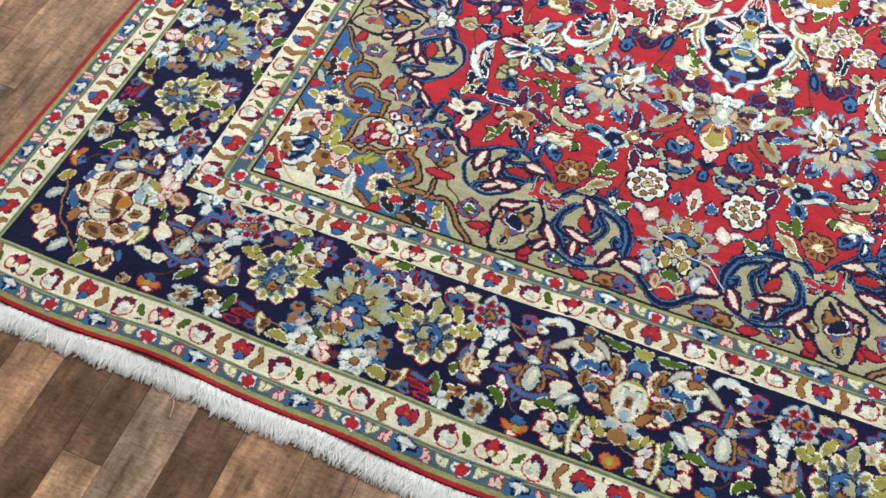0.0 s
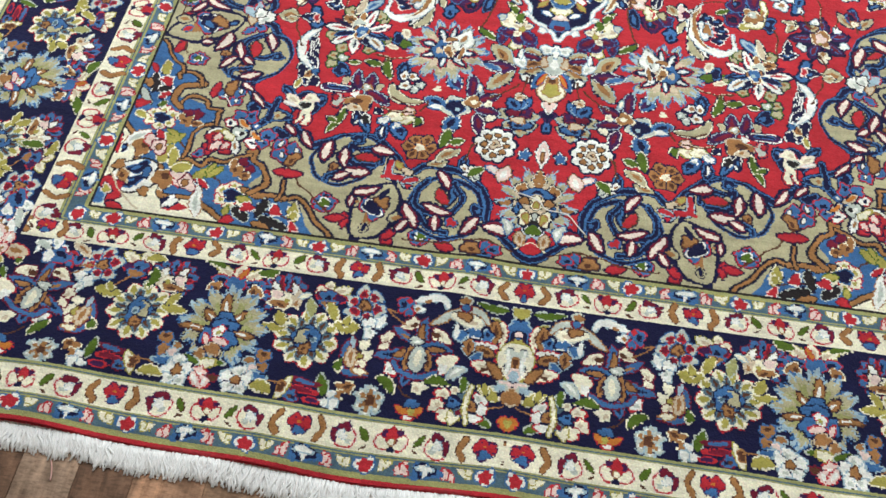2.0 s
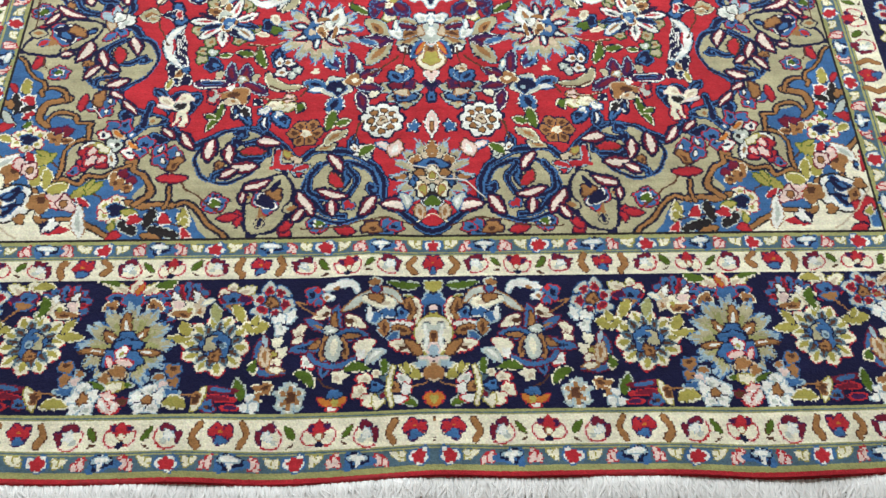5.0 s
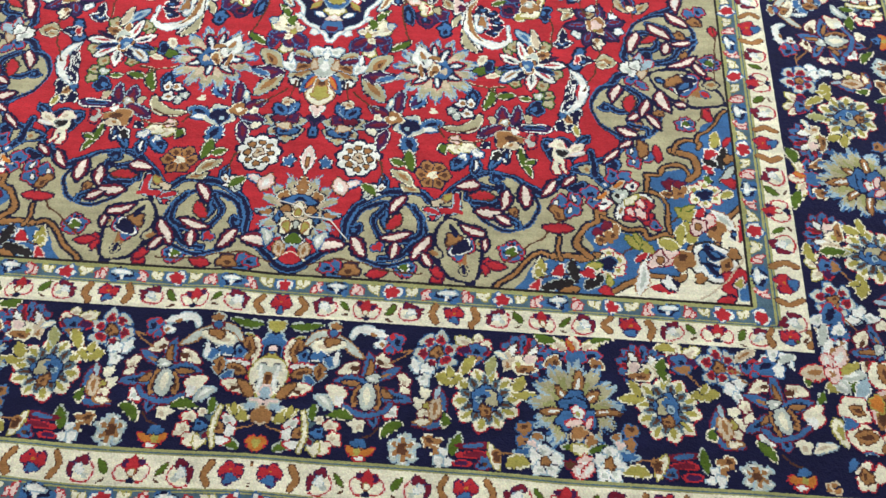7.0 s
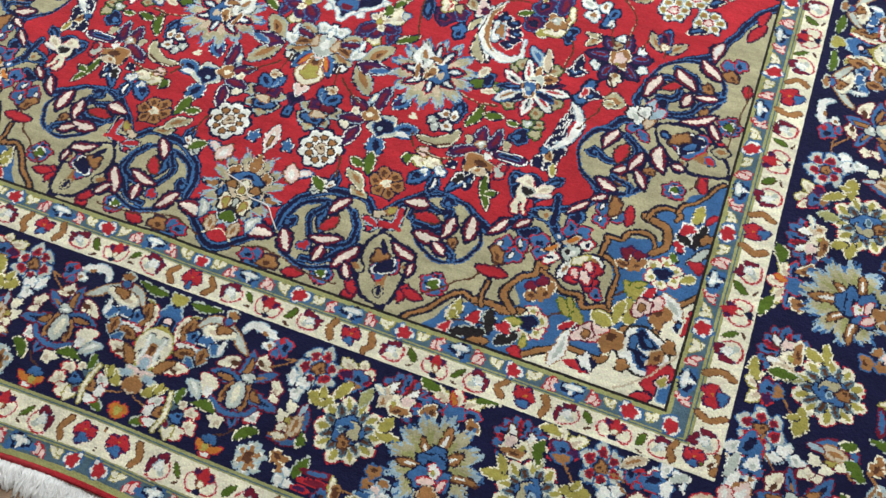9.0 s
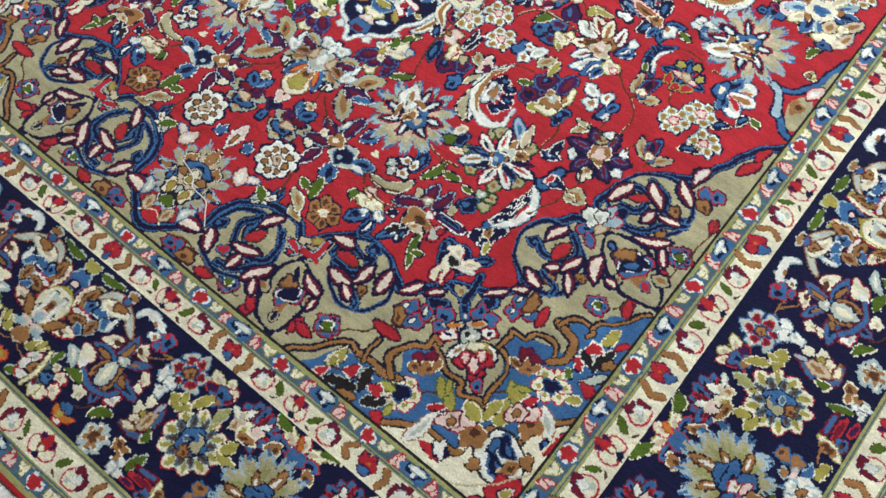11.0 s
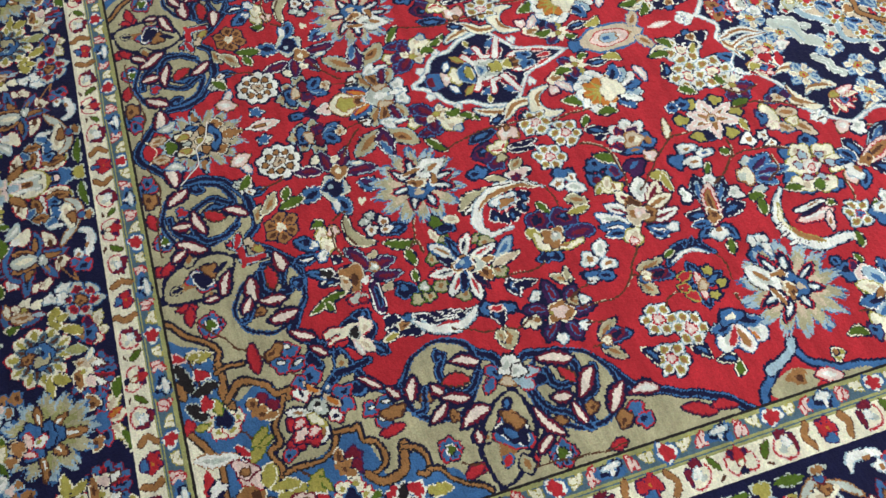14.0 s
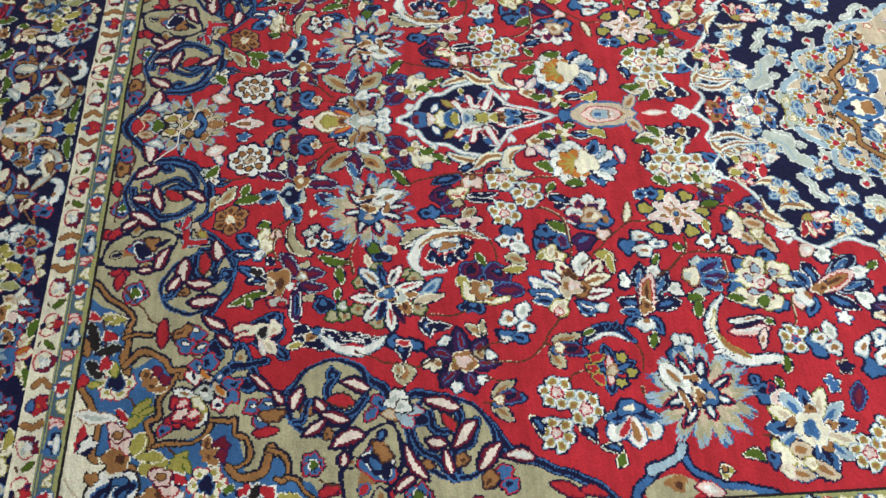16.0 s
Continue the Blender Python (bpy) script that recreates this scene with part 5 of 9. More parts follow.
def pendant_ribbons():
    """Tan ribbons and small buds along the pendant's rim."""
    stroke([(-0.019, -0.072), (0.004, -0.04), (0.003, -0.01)], 0.0084, "C", "A", taper=True)
    stroke([(-0.019, -0.072), (0.004, -0.04), (0.003, -0.01)], 0.0035, "E", taper=True)
    stroke([(0.024, -0.024), (-0.004, 0.008), (-0.006, 0.05)], 0.0125, "C", "A", taper=True)
    stroke([(0.024, -0.024), (-0.004, 0.008), (-0.006, 0.05)], 0.0053, "E", taper=True)
    stroke([(-0.033, 0.096), (-0.02, 0.063), (0.015, 0.05), (0.042, 0.066), (0.042, 0.098)], 0.0125, "C", "A", taper=True)
    stroke([(-0.026, 0.082), (-0.008, 0.061), (0.019, 0.057)], 0.0048, "E", taper=True)
    ell(-0.118, 0.213, 0.0214, 0.0196, "B", "N", 79)
    leaf(-0.036, -0.175, 0.0446, 0.0153, -134, "V", "B")
    leaf(-0.001, -0.167, 0.0613, 0.0151, 154, "V", "B")
    leaf(0.01, -0.156, 0.053, 0.011, -91, "V", "B")
    leaf(-0.042, -0.18, 0.0248, 0.005, -133, "M")
    leaf(-0.015, -0.162, 0.0322, 0.0056, 150, "M")
    leaf(0.01, -0.166, 0.029, 0.0034, -90, "M")
    leaf(-0.016, -0.111, 0.0409, 0.0084, 68, "G", "C")
    leaf(-0.008, -0.079, 0.0168, 0.0049, 17, "G", "C")
    leaf(-0.061, 0.181, 0.0393, 0.009, 7, "g", "C")
    leaf(-0.061, 0.201, 0.053, 0.0084, 91, "N", "W")
    leaf(0.016, 0.114, 0.0511, 0.0111, 67, "G", "C")
    leaf(0.03, -0.055, 0.0367, 0.0089, 116, "N", "W")
    ell(-0.034, -0.183, 0.0153, 0.0182, "C", "g", 79)
    ell(-0.023, -0.211, 0.0122, 0.0122, "C", "g", 81)
    ell(-0.02, -0.166, 0.01, 0.0092, "E", "C", 84)
    ell(0.002, -0.131, 0.0222, 0.0182, "C", "g", 82)
    ell(0.018, -0.122, 0.0092, 0.0092, "S", "B", 77)
    ell(-0.025, 0.146, 0.0161, 0.0177, "N", "B", 83)
    ell(-0.042, 0.121, 0.0192, 0.0152, "C", "R", 62)
    ell(-0.042, 0.122, 0.0112, 0.0073, "E", None, 80)
    ell(-0.062, 0.152, 0.01, 0.0206, "P", "M", 84)
    ell(-0.014, 0.106, 0.011, 0.0114, "P", "M", 85)
    ell(0.034, 0.019, 0.0163, 0.0133, "N", "R", 79)
    ell(0.027, 0.031, 0.0041, 0.0061, "X", None, 76)


def rim_flowers():
    """Scarlet flowers, white ribbons and silver bands at the medallion's end."""
    stroke([(0.009, -0.071), (-0.004, -0.025), (0.025, 0.035)], 0.0101, "W", "A", taper=True)
    stroke([(0.009, -0.071), (-0.004, -0.025), (0.025, 0.035)], 0.0036, "E", taper=True)
    stroke([(0.076, -0.049), (0.041, -0.052), (0.024, -0.014), (0.026, 0.037)], 0.0078, "W", "A", taper=True)
    stroke([(0.076, -0.049), (0.041, -0.052), (0.024, -0.014), (0.026, 0.037)], 0.0028, "E", taper=True)
    leaf(-0.077, -0.031, 0.035, 0.0123, -90, "C", "R")
    leaf(-0.077, -0.031, 0.0368, 0.0113, -47, "C", "R")
    leaf(-0.077, -0.031, 0.0292, 0.0122, 128, "R", "R")
    leaf(-0.077, -0.031, 0.0364, 0.0115, 37, "B", "R")
    leaf(-0.077, -0.031, 0.0412, 0.0123, -29, "E", "R")
    ell(-0.077, -0.031, 0.0143, 0.0149, "B", "R", 78)
    ell(-0.077, 0.022, 0.0192, 0.0256, "W", "R", 81)
    ell(-0.08, 0.026, 0.0112, 0.0149, "S", "Z", 80)
    ell(-0.071, 0.063, 0.0102, 0.0117, "R", "g", 79)
    ell(-0.046, 0.046, 0.0151, 0.0136, "W", "B", 82)
    ell(-0.08, 0.093, 0.0153, 0.0171, "Z", "B", 79)
    leaf(-0.095, 0.083, 0.0301, 0.0139, -165, "A", "W")
    leaf(-0.053, 0.086, 0.0362, 0.0127, -6, "B", "W")
    ell(-0.047, 0.083, 0.0081, 0.0121, "E", None, 83)
    ell(0.068, 0, 0.0141, 0.0098, "P", "R", 82)
    ell(0.089, 0, 0.0161, 0.0117, "R", "W", 83)
    ell(0.101, 0.029, 0.0091, 0.0206, "R", "W", 84)
    ell(0.067, -0.025, 0.0082, 0.0095, "g", "C", 76)
    ell(0.106, -0.037, 0.0112, 0.0095, "g", "C", 80)
    ell(-0.046, 0.136, 0.0182, 0.0206, "S", "g", 81)
    ell(-0.046, 0.136, 0.0082, 0.0089, "C", "g", 76)
    ell(0.067, 0.055, 0.0122, 0.013, "W", "P", 81)
    stroke([(0.004, 0.069), (0.023, 0.101), (0.059, 0.105), (0.082, 0.132)], 0.0156, "S", "W")
    stroke([(0.012, 0.076), (0.032, 0.098), (0.069, 0.106)], 0.0023, "A")


# ---- the corners of the field ----
SPANDREL = [(0.0, 0.088), (0.036, 0.10), (0.07, 0.135), (0.105, 0.17), (0.113, 0.215), (0.14, 0.258), (0.19, 0.284), (0.25, 0.288), (0.283, 0.268),
            (0.315, 0.305), (0.36, 0.338), (0.41, 0.346), (0.455, 0.332), (0.475, 0.318), (0.50, 0.305), (0.535, 0.335), (0.56, 0.372), (0.60, 0.392),
            (0.635, 0.405), (0.668, 0.45), (0.632, 0.488), (0.618, 0.54), (0.63, 0.59), (0.658, 0.632), (0.688, 0.655), (0.678, 0.70), (0.688, 0.755),
            (0.708, 0.795), (0.75, 0.832), (0.795, 0.855), (0.815, 0.90), (0.838, 0.955), (0.865, 1.0), (0.905, 1.045)]
BLUE_EDGE = [(0.42, 0.06), (0.462, 0.099), (0.478, 0.131), (0.516, 0.155), (0.56, 0.165), (0.60, 0.18), (0.58, 0.215), (0.588, 0.245), (0.627, 0.243),
             (0.66, 0.228), (0.699, 0.219), (0.744, 0.235), (0.742, 0.289), (0.715, 0.33), (0.717, 0.365), (0.777, 0.388), (0.811, 0.395), (0.815, 0.425),
             (0.786, 0.44), (0.795, 0.462), (0.824, 0.475), (0.832, 0.506), (0.858, 0.523), (0.905, 0.562)]
CREAM_EDGE = [(0.60, 0.06), (0.64, 0.095), (0.68, 0.118), (0.70, 0.132), (0.76, 0.128), (0.778, 0.16), (0.79, 0.20), (0.842, 0.204), (0.842, 0.24), (0.875, 0.28), (0.92, 0.33)]


def cherry():
    ring_of(6, 0.0205, 0.0115, "C", "R", 90)
    ring_of(6, 0.021, 0.0045, "g", None, 90)
    ell(0, 0, 0.0125, None, "N", "B")


def cream_corner():
    """The cream tip of the field's corner with its dark-eyed blossom."""
    ell(-0.0028, -0.002, 0.0448, 0.0399, "W", "K", 145, lw=0.004)
    ell(-0.0019, 0.016, 0.022, 0.0111, "N", "B", 144)
    ell(-0.0028, -0.019, 0.0215, 0.0106, "N", "B", 146)
    ell(-0.0234, 0.01, 0.0069, 0.0124, "B", "N", 163)
    ell(0.0187, -0.008, 0.0102, 0.0203, "E", "Z", 157)
    ell(0.0336, -0.042, 0.0224, 0.0313, "R", "M", 156)
    ell(0.0411, -0.048, 0.008, 0.011, "g", "P", 158)
    ell(0.0597, -0.066, 0.0169, 0.0181, "B", "A", 159)
    leaf(0.0374, -0.08, 0.0421, 0.0074, -168, "R", "N")
    leaf(0.0671, -0.012, 0.0335, 0.0081, 80, "R", "N")
    ell(0.0364, 0.022, 0.0114, 0.0132, "E", "K", 154, lw=0.002)
    ell(-0.0309, -0.038, 0.0102, 0.0124, "E", "K", 157, lw=0.002)
    leaf(0.0467, 0.076, 0.0635, 0.013, 137, "W", "E")
    leaf(-0.1468, -0.086, 0.0776, 0.0116, 83, "W", "E")
    ell(0.0476, 0.067, 0.011, 0.0101, "N", "W", 159)
    leaf(0.0532, 0.05, 0.071, 0.0087, 76, "R", "C")
    leaf(-0.1316, -0.07, 0.0539, 0.0083, 3, "R", "C")
    ell(-0.0911, -0.055, 0.0132, 0.0124, "W", "N", 158)
    ell(-0.0779, -0.051, 0.0085, 0.0063, "N", None, 152)
    stroke([(0.0578, 0.022), (0.0411, -0.006), (0.0075, -0.051), (-0.0328, -0.08)], 0.002, "Z")
    ell(0.0065, 0.072, 0.0203, 0.0225, "E", "C", 157)
    ell(-0.0084, 0.091, 0.0132, 0.0212, "P", "R", 158)
    ell(-0.06, -0.002, 0.0196, 0.023, "E", "C", 156)
    ell(-0.0911, 0.008, 0.0154, 0.023, "P", "R", 157)
    leaf(-0.0375, 0.036, 0.055, 0.0148, 112, "g", "C")
    leaf(-0.0694, 0.029, 0.0431, 0.0125, 157, "g", "C")
    leaf(-0.029, 0.082, 0.0465, 0.0131, 113, "g", "C")
    leaf(-0.0131, 0.11, 0.0363, 0.0073, -139, "R", "W")
    leaf(-0.1194, 0.006, 0.0515, 0.0108, 127, "g", "G")
    leaf(-0.125, 0.005, 0.0286, 0.0081, -164, "R", "W")


def cloud_lobe():
    """A round cloud lobe with a navy spiral and cream drops."""
    ell(0, 0, 0.0813, 0.08, "B", None, 45)
    ell(0, 0, 0.0792, 0.0772, "N", None, 45)
    ell(0, 0, 0.0735, 0.07, "B", None, 45)
    ell(0, 0, 0.0714, 0.0678, "O", None, 46)
    stroke([(-0.012, 0.069), (-0.032, 0.031), (-0.019, -0.002), (0.02, -0.018), (0.058, 0), (0.064, 0.033), (0.044, 0.065)], 0.0038, "N", "B")
    stroke([(-0.01, -0.062), (0.027, -0.051), (0.054, -0.017)], 0.0034, "N", "B")
    ell(-0.066, 0, 0.0146, 0.0104, "N", "B", 74)
    stroke([(0, 0.01), (-0.013, 0.028), (-0.011, 0.052)], 0.0028, "B", "N")
    ell(-0.015, -0.033, 0.0106, 0.01, "R", "B", 49)
    leaf(-0.002, 0.012, 0.0408, 0.0098, 59, "R", "D")
    leaf(-0.041, -0.056, 0.0508, 0.0145, 126, "M", "N", 0, 0.55, lw=0.0042)
    leaf(-0.043, -0.053, 0.0444, 0.0074, 126, "F", None, 0, 0.55)
    leaf(-0.006, 0.048, 0.0533, 0.011, 56, "M", "N", 0, 0.55, lw=0.0042)
    leaf(-0.004, 0.051, 0.0469, 0.0063, 56, "F", None, 0, 0.55)
    leaf(-0.016, -0.009, 0.06, 0.0121, 11, "M", "N", -0.0057, 0.55, lw=0.0042)
    leaf(-0.012, -0.008, 0.053, 0.0066, 11, "F", None, -0.0057, 0.55)
    leaf(0.014, -0.058, 0.0382, 0.0099, 84, "M", "N", 0, 0.55, lw=0.0042)
    leaf(0.014, -0.056, 0.0342, 0.0049, 83, "F", None, 0, 0.55)
    leaf(0.048, -0.059, 0.0681, 0.0121, 60, "M", "N", 0, 0.55, lw=0.0042)
    leaf(0.05, -0.055, 0.06, 0.0066, 60, "F", None, 0, 0.55)
    leaf(0.091, -0.066, 0.0328, 0.0099, 128, "M", "N", 0, 0.55, lw=0.0042)
    leaf(0.09, -0.065, 0.0292, 0.0049, 128, "F", None, 0, 0.55)
    leaf(0.141, 0.03, 0.0542, 0.0113, -23, "M", "N", 0, 0.55, lw=0.0042)
    leaf(0.144, 0.029, 0.0488, 0.0053, -23, "F", None, 0, 0.55)
    leaf(0.194, -0.024, 0.027, 0.0074, 90, "M", "N", 0, 0.55, lw=0.0042)
    leaf(0.194, -0.022, 0.023, 0.0038, 90, "F", None, 0, 0.55)
    leaf(-0.135, -0.047, 0.0512, 0.0145, 17, "M", "N", 0.0063, 0.55, lw=0.0042)
    leaf(-0.132, -0.046, 0.0459, 0.0081, 16, "F", None, 0.0063, 0.55)


def small_lobe():
    """A smaller cloud lobe with cream drops and a red heart."""
    ell(0, 0, 0.0658, 0.0803, "B", None, 46)
    ell(0, 0, 0.0644, 0.0781, "N", None, 46)
    ell(0, 0, 0.058, 0.0717, "B", None, 45)
    ell(0, 0, 0.0566, 0.0695, "O", None, 45)
    stroke([(-0.061, -0.007), (-0.027, -0.009), (-0.004, 0.011), (-0.007, 0.041)], 0.0038, "N", "B")
    stroke([(-0.074, 0.004), (-0.071, 0.027), (-0.05, 0.035), (-0.024, 0.03)], 0.0034, "N", "B")
    ell(-0.017, 0.058, 0.012, 0.0106, "N", "B", 42)
    ell(-0.013, 0.032, 0.0085, 0.0064, "N", None, 45)
    leaf(-0.07, 0.014, 0.0512, 0.0103, -6, "R", "D")
    ell(0.02, -0.024, 0.0085, 0.0092, "E", "D", 45)
    stroke([(-0.01, -0.035), (0.025, -0.044), (0.033, -0.062)], 0.0027, "N", "B")
    leaf(-0.1, 0.031, 0.0522, 0.0133, 5, "M", "N", 0, 0.55, lw=0.0042)
    leaf(-0.097, 0.031, 0.0463, 0.0074, 6, "F", None, 0, 0.55)
    leaf(-0.059, -0.027, 0.055, 0.0133, -1, "M", "N", 0, 0.55, lw=0.0042)
    leaf(-0.055, -0.027, 0.048, 0.0076, -1, "F", None, 0, 0.55)
    leaf(-0.017, -0.034, 0.0381, 0.0091, -30, "M", "N", 0, 0.55, lw=0.0042)
    leaf(-0.015, -0.035, 0.0345, 0.0046, -30, "F", None, 0, 0.55)
    leaf(-0.006, -0.021, 0.0524, 0.0112, 77, "M", "N", -0.0042, 0.55, lw=0.0042)
    leaf(-0.005, -0.018, 0.0471, 0.0061, 78, "F", None, -0.0042, 0.55)
    leaf(0.045, -0.011, 0.0605, 0.0134, 98, "M", "N", 0, 0.55, lw=0.0042)
    leaf(0.044, -0.008, 0.0545, 0.0076, 97, "F", None, 0, 0.55)


def side_lobe():
    """A cloud lobe by the side border with cream drops."""
    ell(0, 0, 0.07, 0.0841, "B", None, 46)
    ell(0, 0, 0.0686, 0.0813, "N", None, 46)
    ell(0, 0, 0.0629, 0.0742, "B", None, 46)
    ell(0, 0, 0.0615, 0.0728, "O", None, 46)
    stroke([(-0.033, 0.011), (-0.003, -0.001), (0.033, 0.009), (0.034, 0.046), (0.006, 0.064)], 0.0038, "N", "B")
    ell(-0.043, 0.01, 0.0099, 0.0099, "N", "B", 45)
    leaf(0.011, -0.003, 0.0501, 0.011, 87, "R", "D")
    ell(0.07, 0, 0.0085, 0.0085, "E", "D", 45)
    ell(0.026, -0.037, 0.0085, 0.0099, "E", "D", 45)
    stroke([(0.009, -0.034), (0.044, -0.046), (0.049, -0.06)], 0.0025, "N", "B")
    leaf(-0.026, 0.025, 0.0524, 0.0112, 77, "M", "N", 0, 0.55, lw=0.0042)
    leaf(-0.025, 0.028, 0.0471, 0.0066, 78, "F", None, 0, 0.55)
    leaf(-0.022, -0.05, 0.0478, 0.0123, -16, "M", "N", 0, 0.55, lw=0.0042)
    leaf(-0.019, -0.05, 0.0421, 0.0069, -18, "F", None, 0, 0.55)
    leaf(0.006, -0.024, 0.0292, 0.0093, 31, "M", "N", 0, 0.55, lw=0.0042)
    leaf(0.008, -0.023, 0.0247, 0.0037, 32, "F", None, 0, 0.55)
    leaf(0.036, -0.013, 0.0495, 0.0091, 76, "M", "N", 0, 0.55, lw=0.0042)
    leaf(0.037, -0.01, 0.0434, 0.0046, 75, "F", None, 0, 0.55)
    leaf(0.048, -0.004, 0.0466, 0.0091, -55, "M", "N", 0, 0.55, lw=0.0042)
    leaf(0.049, -0.007, 0.0416, 0.0046, -55, "F", None, 0, 0.55)
    leaf(0.095, 0.006, 0.0601, 0.0144, 108, "M", "N", 0.0042, 0.55, lw=0.0042)
    leaf(0.094, 0.01, 0.0528, 0.0091, 109, "F", None, 0.0046, 0.55)
    leaf(0.107, 0.03, 0.025, 0.0081, -2, "M", "N", 0, 0.55, lw=0.0042)
    leaf(0.109, 0.03, 0.022, 0.0038, -3, "F", None, 0, 0.55)


def far_lobe():
    """A wide cloud lobe by the side border with cream drops."""
    ell(0, 0, 0.087, 0.0772, "B", None, 45)
    ell(0, 0, 0.0849, 0.0751, "N", None, 45)
    ell(0, 0, 0.0792, 0.068, "B", None, 45)
    ell(0, 0, 0.0778, 0.0659, "O", None, 45)
    stroke([(-0.062, 0.006), (-0.031, 0.019), (-0.007, 0.004), (-0.017, -0.029), (-0.045, -0.037)], 0.0034, "N", "B")
    stroke([(-0.028, 0.048), (0.014, 0.039), (0.029, 0.011), (0.067, 0.01)], 0.0039, "N", "B")
    stroke([(-0.028, -0.07), (0.013, -0.062), (0.046, -0.022), (0.079, 0.002)], 0.0036, "N", "B")
    ell(-0.033, -0.05, 0.0106, 0.0106, "N", "B", 41)
    leaf(-0.043, -0.012, 0.0453, 0.0086, 31, "R", "D")
    ell(0.045, 0.02, 0.0099, 0.0106, "E", "D", 45)
    ell(0.051, -0.043, 0.0099, 0.0071, "E", "D", 45)
    leaf(-0.072, -0.043, 0.0639, 0.0133, 73, "M", "N", 0, 0.55, lw=0.0042)
    leaf(-0.071, -0.039, 0.0566, 0.0074, 73, "F", None, 0, 0.55)
    leaf(0.025, 0.006, 0.0656, 0.0133, 142, "M", "N", 0, 0.55, lw=0.0042)
    leaf(0.022, 0.009, 0.0578, 0.0074, 143, "F", None, 0, 0.55)
    leaf(0.003, -0.043, 0.0409, 0.0121, 68, "M", "N", 0, 0.55, lw=0.0042)
    leaf(0.004, -0.041, 0.0364, 0.0066, 69, "F", None, 0, 0.55)
    leaf(0.026, -0.009, 0.0424, 0.0099, 8, "M", "N", 0, 0.55, lw=0.0042)
    leaf(0.028, -0.009, 0.0385, 0.0049, 9, "F", None, 0, 0.55)
    leaf(0.013, -0.081, 0.0761, 0.0121, 28, "M", "N", -0.0057, 0.55, lw=0.0042)
    leaf(0.017, -0.079, 0.068, 0.0061, 28, "F", None, -0.0053, 0.55)
    leaf(0.093, -0.099, 0.0378, 0.0102, 127, "M", "N", 0, 0.55, lw=0.0042)
    leaf(0.092, -0.097, 0.0342, 0.0053, 128, "F", None, 0, 0.55)
    leaf(0.013, 0.087, 0.0634, 0.0121, -38, "M", "N", 0, 0.55, lw=0.0042)
    leaf(0.016, 0.085, 0.057, 0.0061, -38, "F", None, 0, 0.55)


def spike():
    """A thorned olive leaf with a dark blossom on it."""
    leaf(-0.02, 0.066, 0.148, 0.0412, -71, "O", "N", lw=0.0075)
    leaf(-0.03, -0.017, 0.0335, 0.0115, 163, "O", "N")
    leaf(0.033, 0.015, 0.0301, 0.0103, -4, "O", "N")
    ell(0.008, 0.002, 0.0276, 0.0214, "B", "R", 46)
    ell(0.01, 0.003, 0.0212, 0.015, "N", "W", 45)
    ell(-0.008, 0.022, 0.0141, 0.0106, "E", "D", 45)
    leaf(-0.003, 0.027, 0.03, 0.0064, 116, "N")
    leaf(0.013, -0.034, 0.0255, 0.0053, -79, "N", "O")


def spike_side():
    """A thorned olive leaf on the side lobes with a dark blossom."""
    leaf(-0.065, 0.023, 0.1668, 0.0403, -26, "O", "N", 0, 0.48, lw=0.0075)
    leaf(0.045, -0.002, 0.0332, 0.0115, 16, "O", "N")
    leaf(-0.005, -0.037, 0.0265, 0.0095, -79, "O", "N")
    ell(0.006, -0.004, 0.0318, 0.0227, "B", "R", 46)
    ell(0.003, 0, 0.0248, 0.0177, "N", "W", 47)
    ell(-0.017, 0.004, 0.0184, 0.0099, "E", "D", 45)
    leaf(-0.033, -0.003, 0.0322, 0.0103, 144, "N")
    leaf(0.035, -0.021, 0.0224, 0.0069, -27, "R", "B")


def red_moth():
    """A red winged bud edged pale blue."""
    stroke([(-0.023, -0.026), (-0.007, -0.011), (0.019, -0.003), (0.021, 0.031)], 0.0064, "R", "A")
    leaf(-0.008, -0.019, 0.039, 0.0069, 157, "R", "A")
    leaf(0.018, -0.003, 0.0201, 0.0042, -27, "R")
    ell(-0.016, 0.01, 0.0106, 0.0092, "Z", "K", 49)
    ell(0.001, 0.025, 0.0099, 0.0072, "g", "E", 45)


def pale_moth():
    """A white blossom with pale blue red-edged wings."""
    ell(0.018, 0.024, 0.0156, 0.017, "A", "R", 45)
    leaf(0.006, 0.018, 0.034, 0.0064, 90, "A", "R")
    ell(-0.014, -0.025, 0.0156, 0.0099, "B", "R", 45)
    leaf(-0.005, -0.029, 0.0344, 0.0074, -36, "B", "R")
    ell(-0.019, 0.007, 0.017, 0.0184, "W", "K", 45)
    ell(-0.001, 0.019, 0.0127, 0.012, "W", "K", 45)
    ell(0.011, -0.006, 0.0127, 0.0092, "Z", "E", 45)


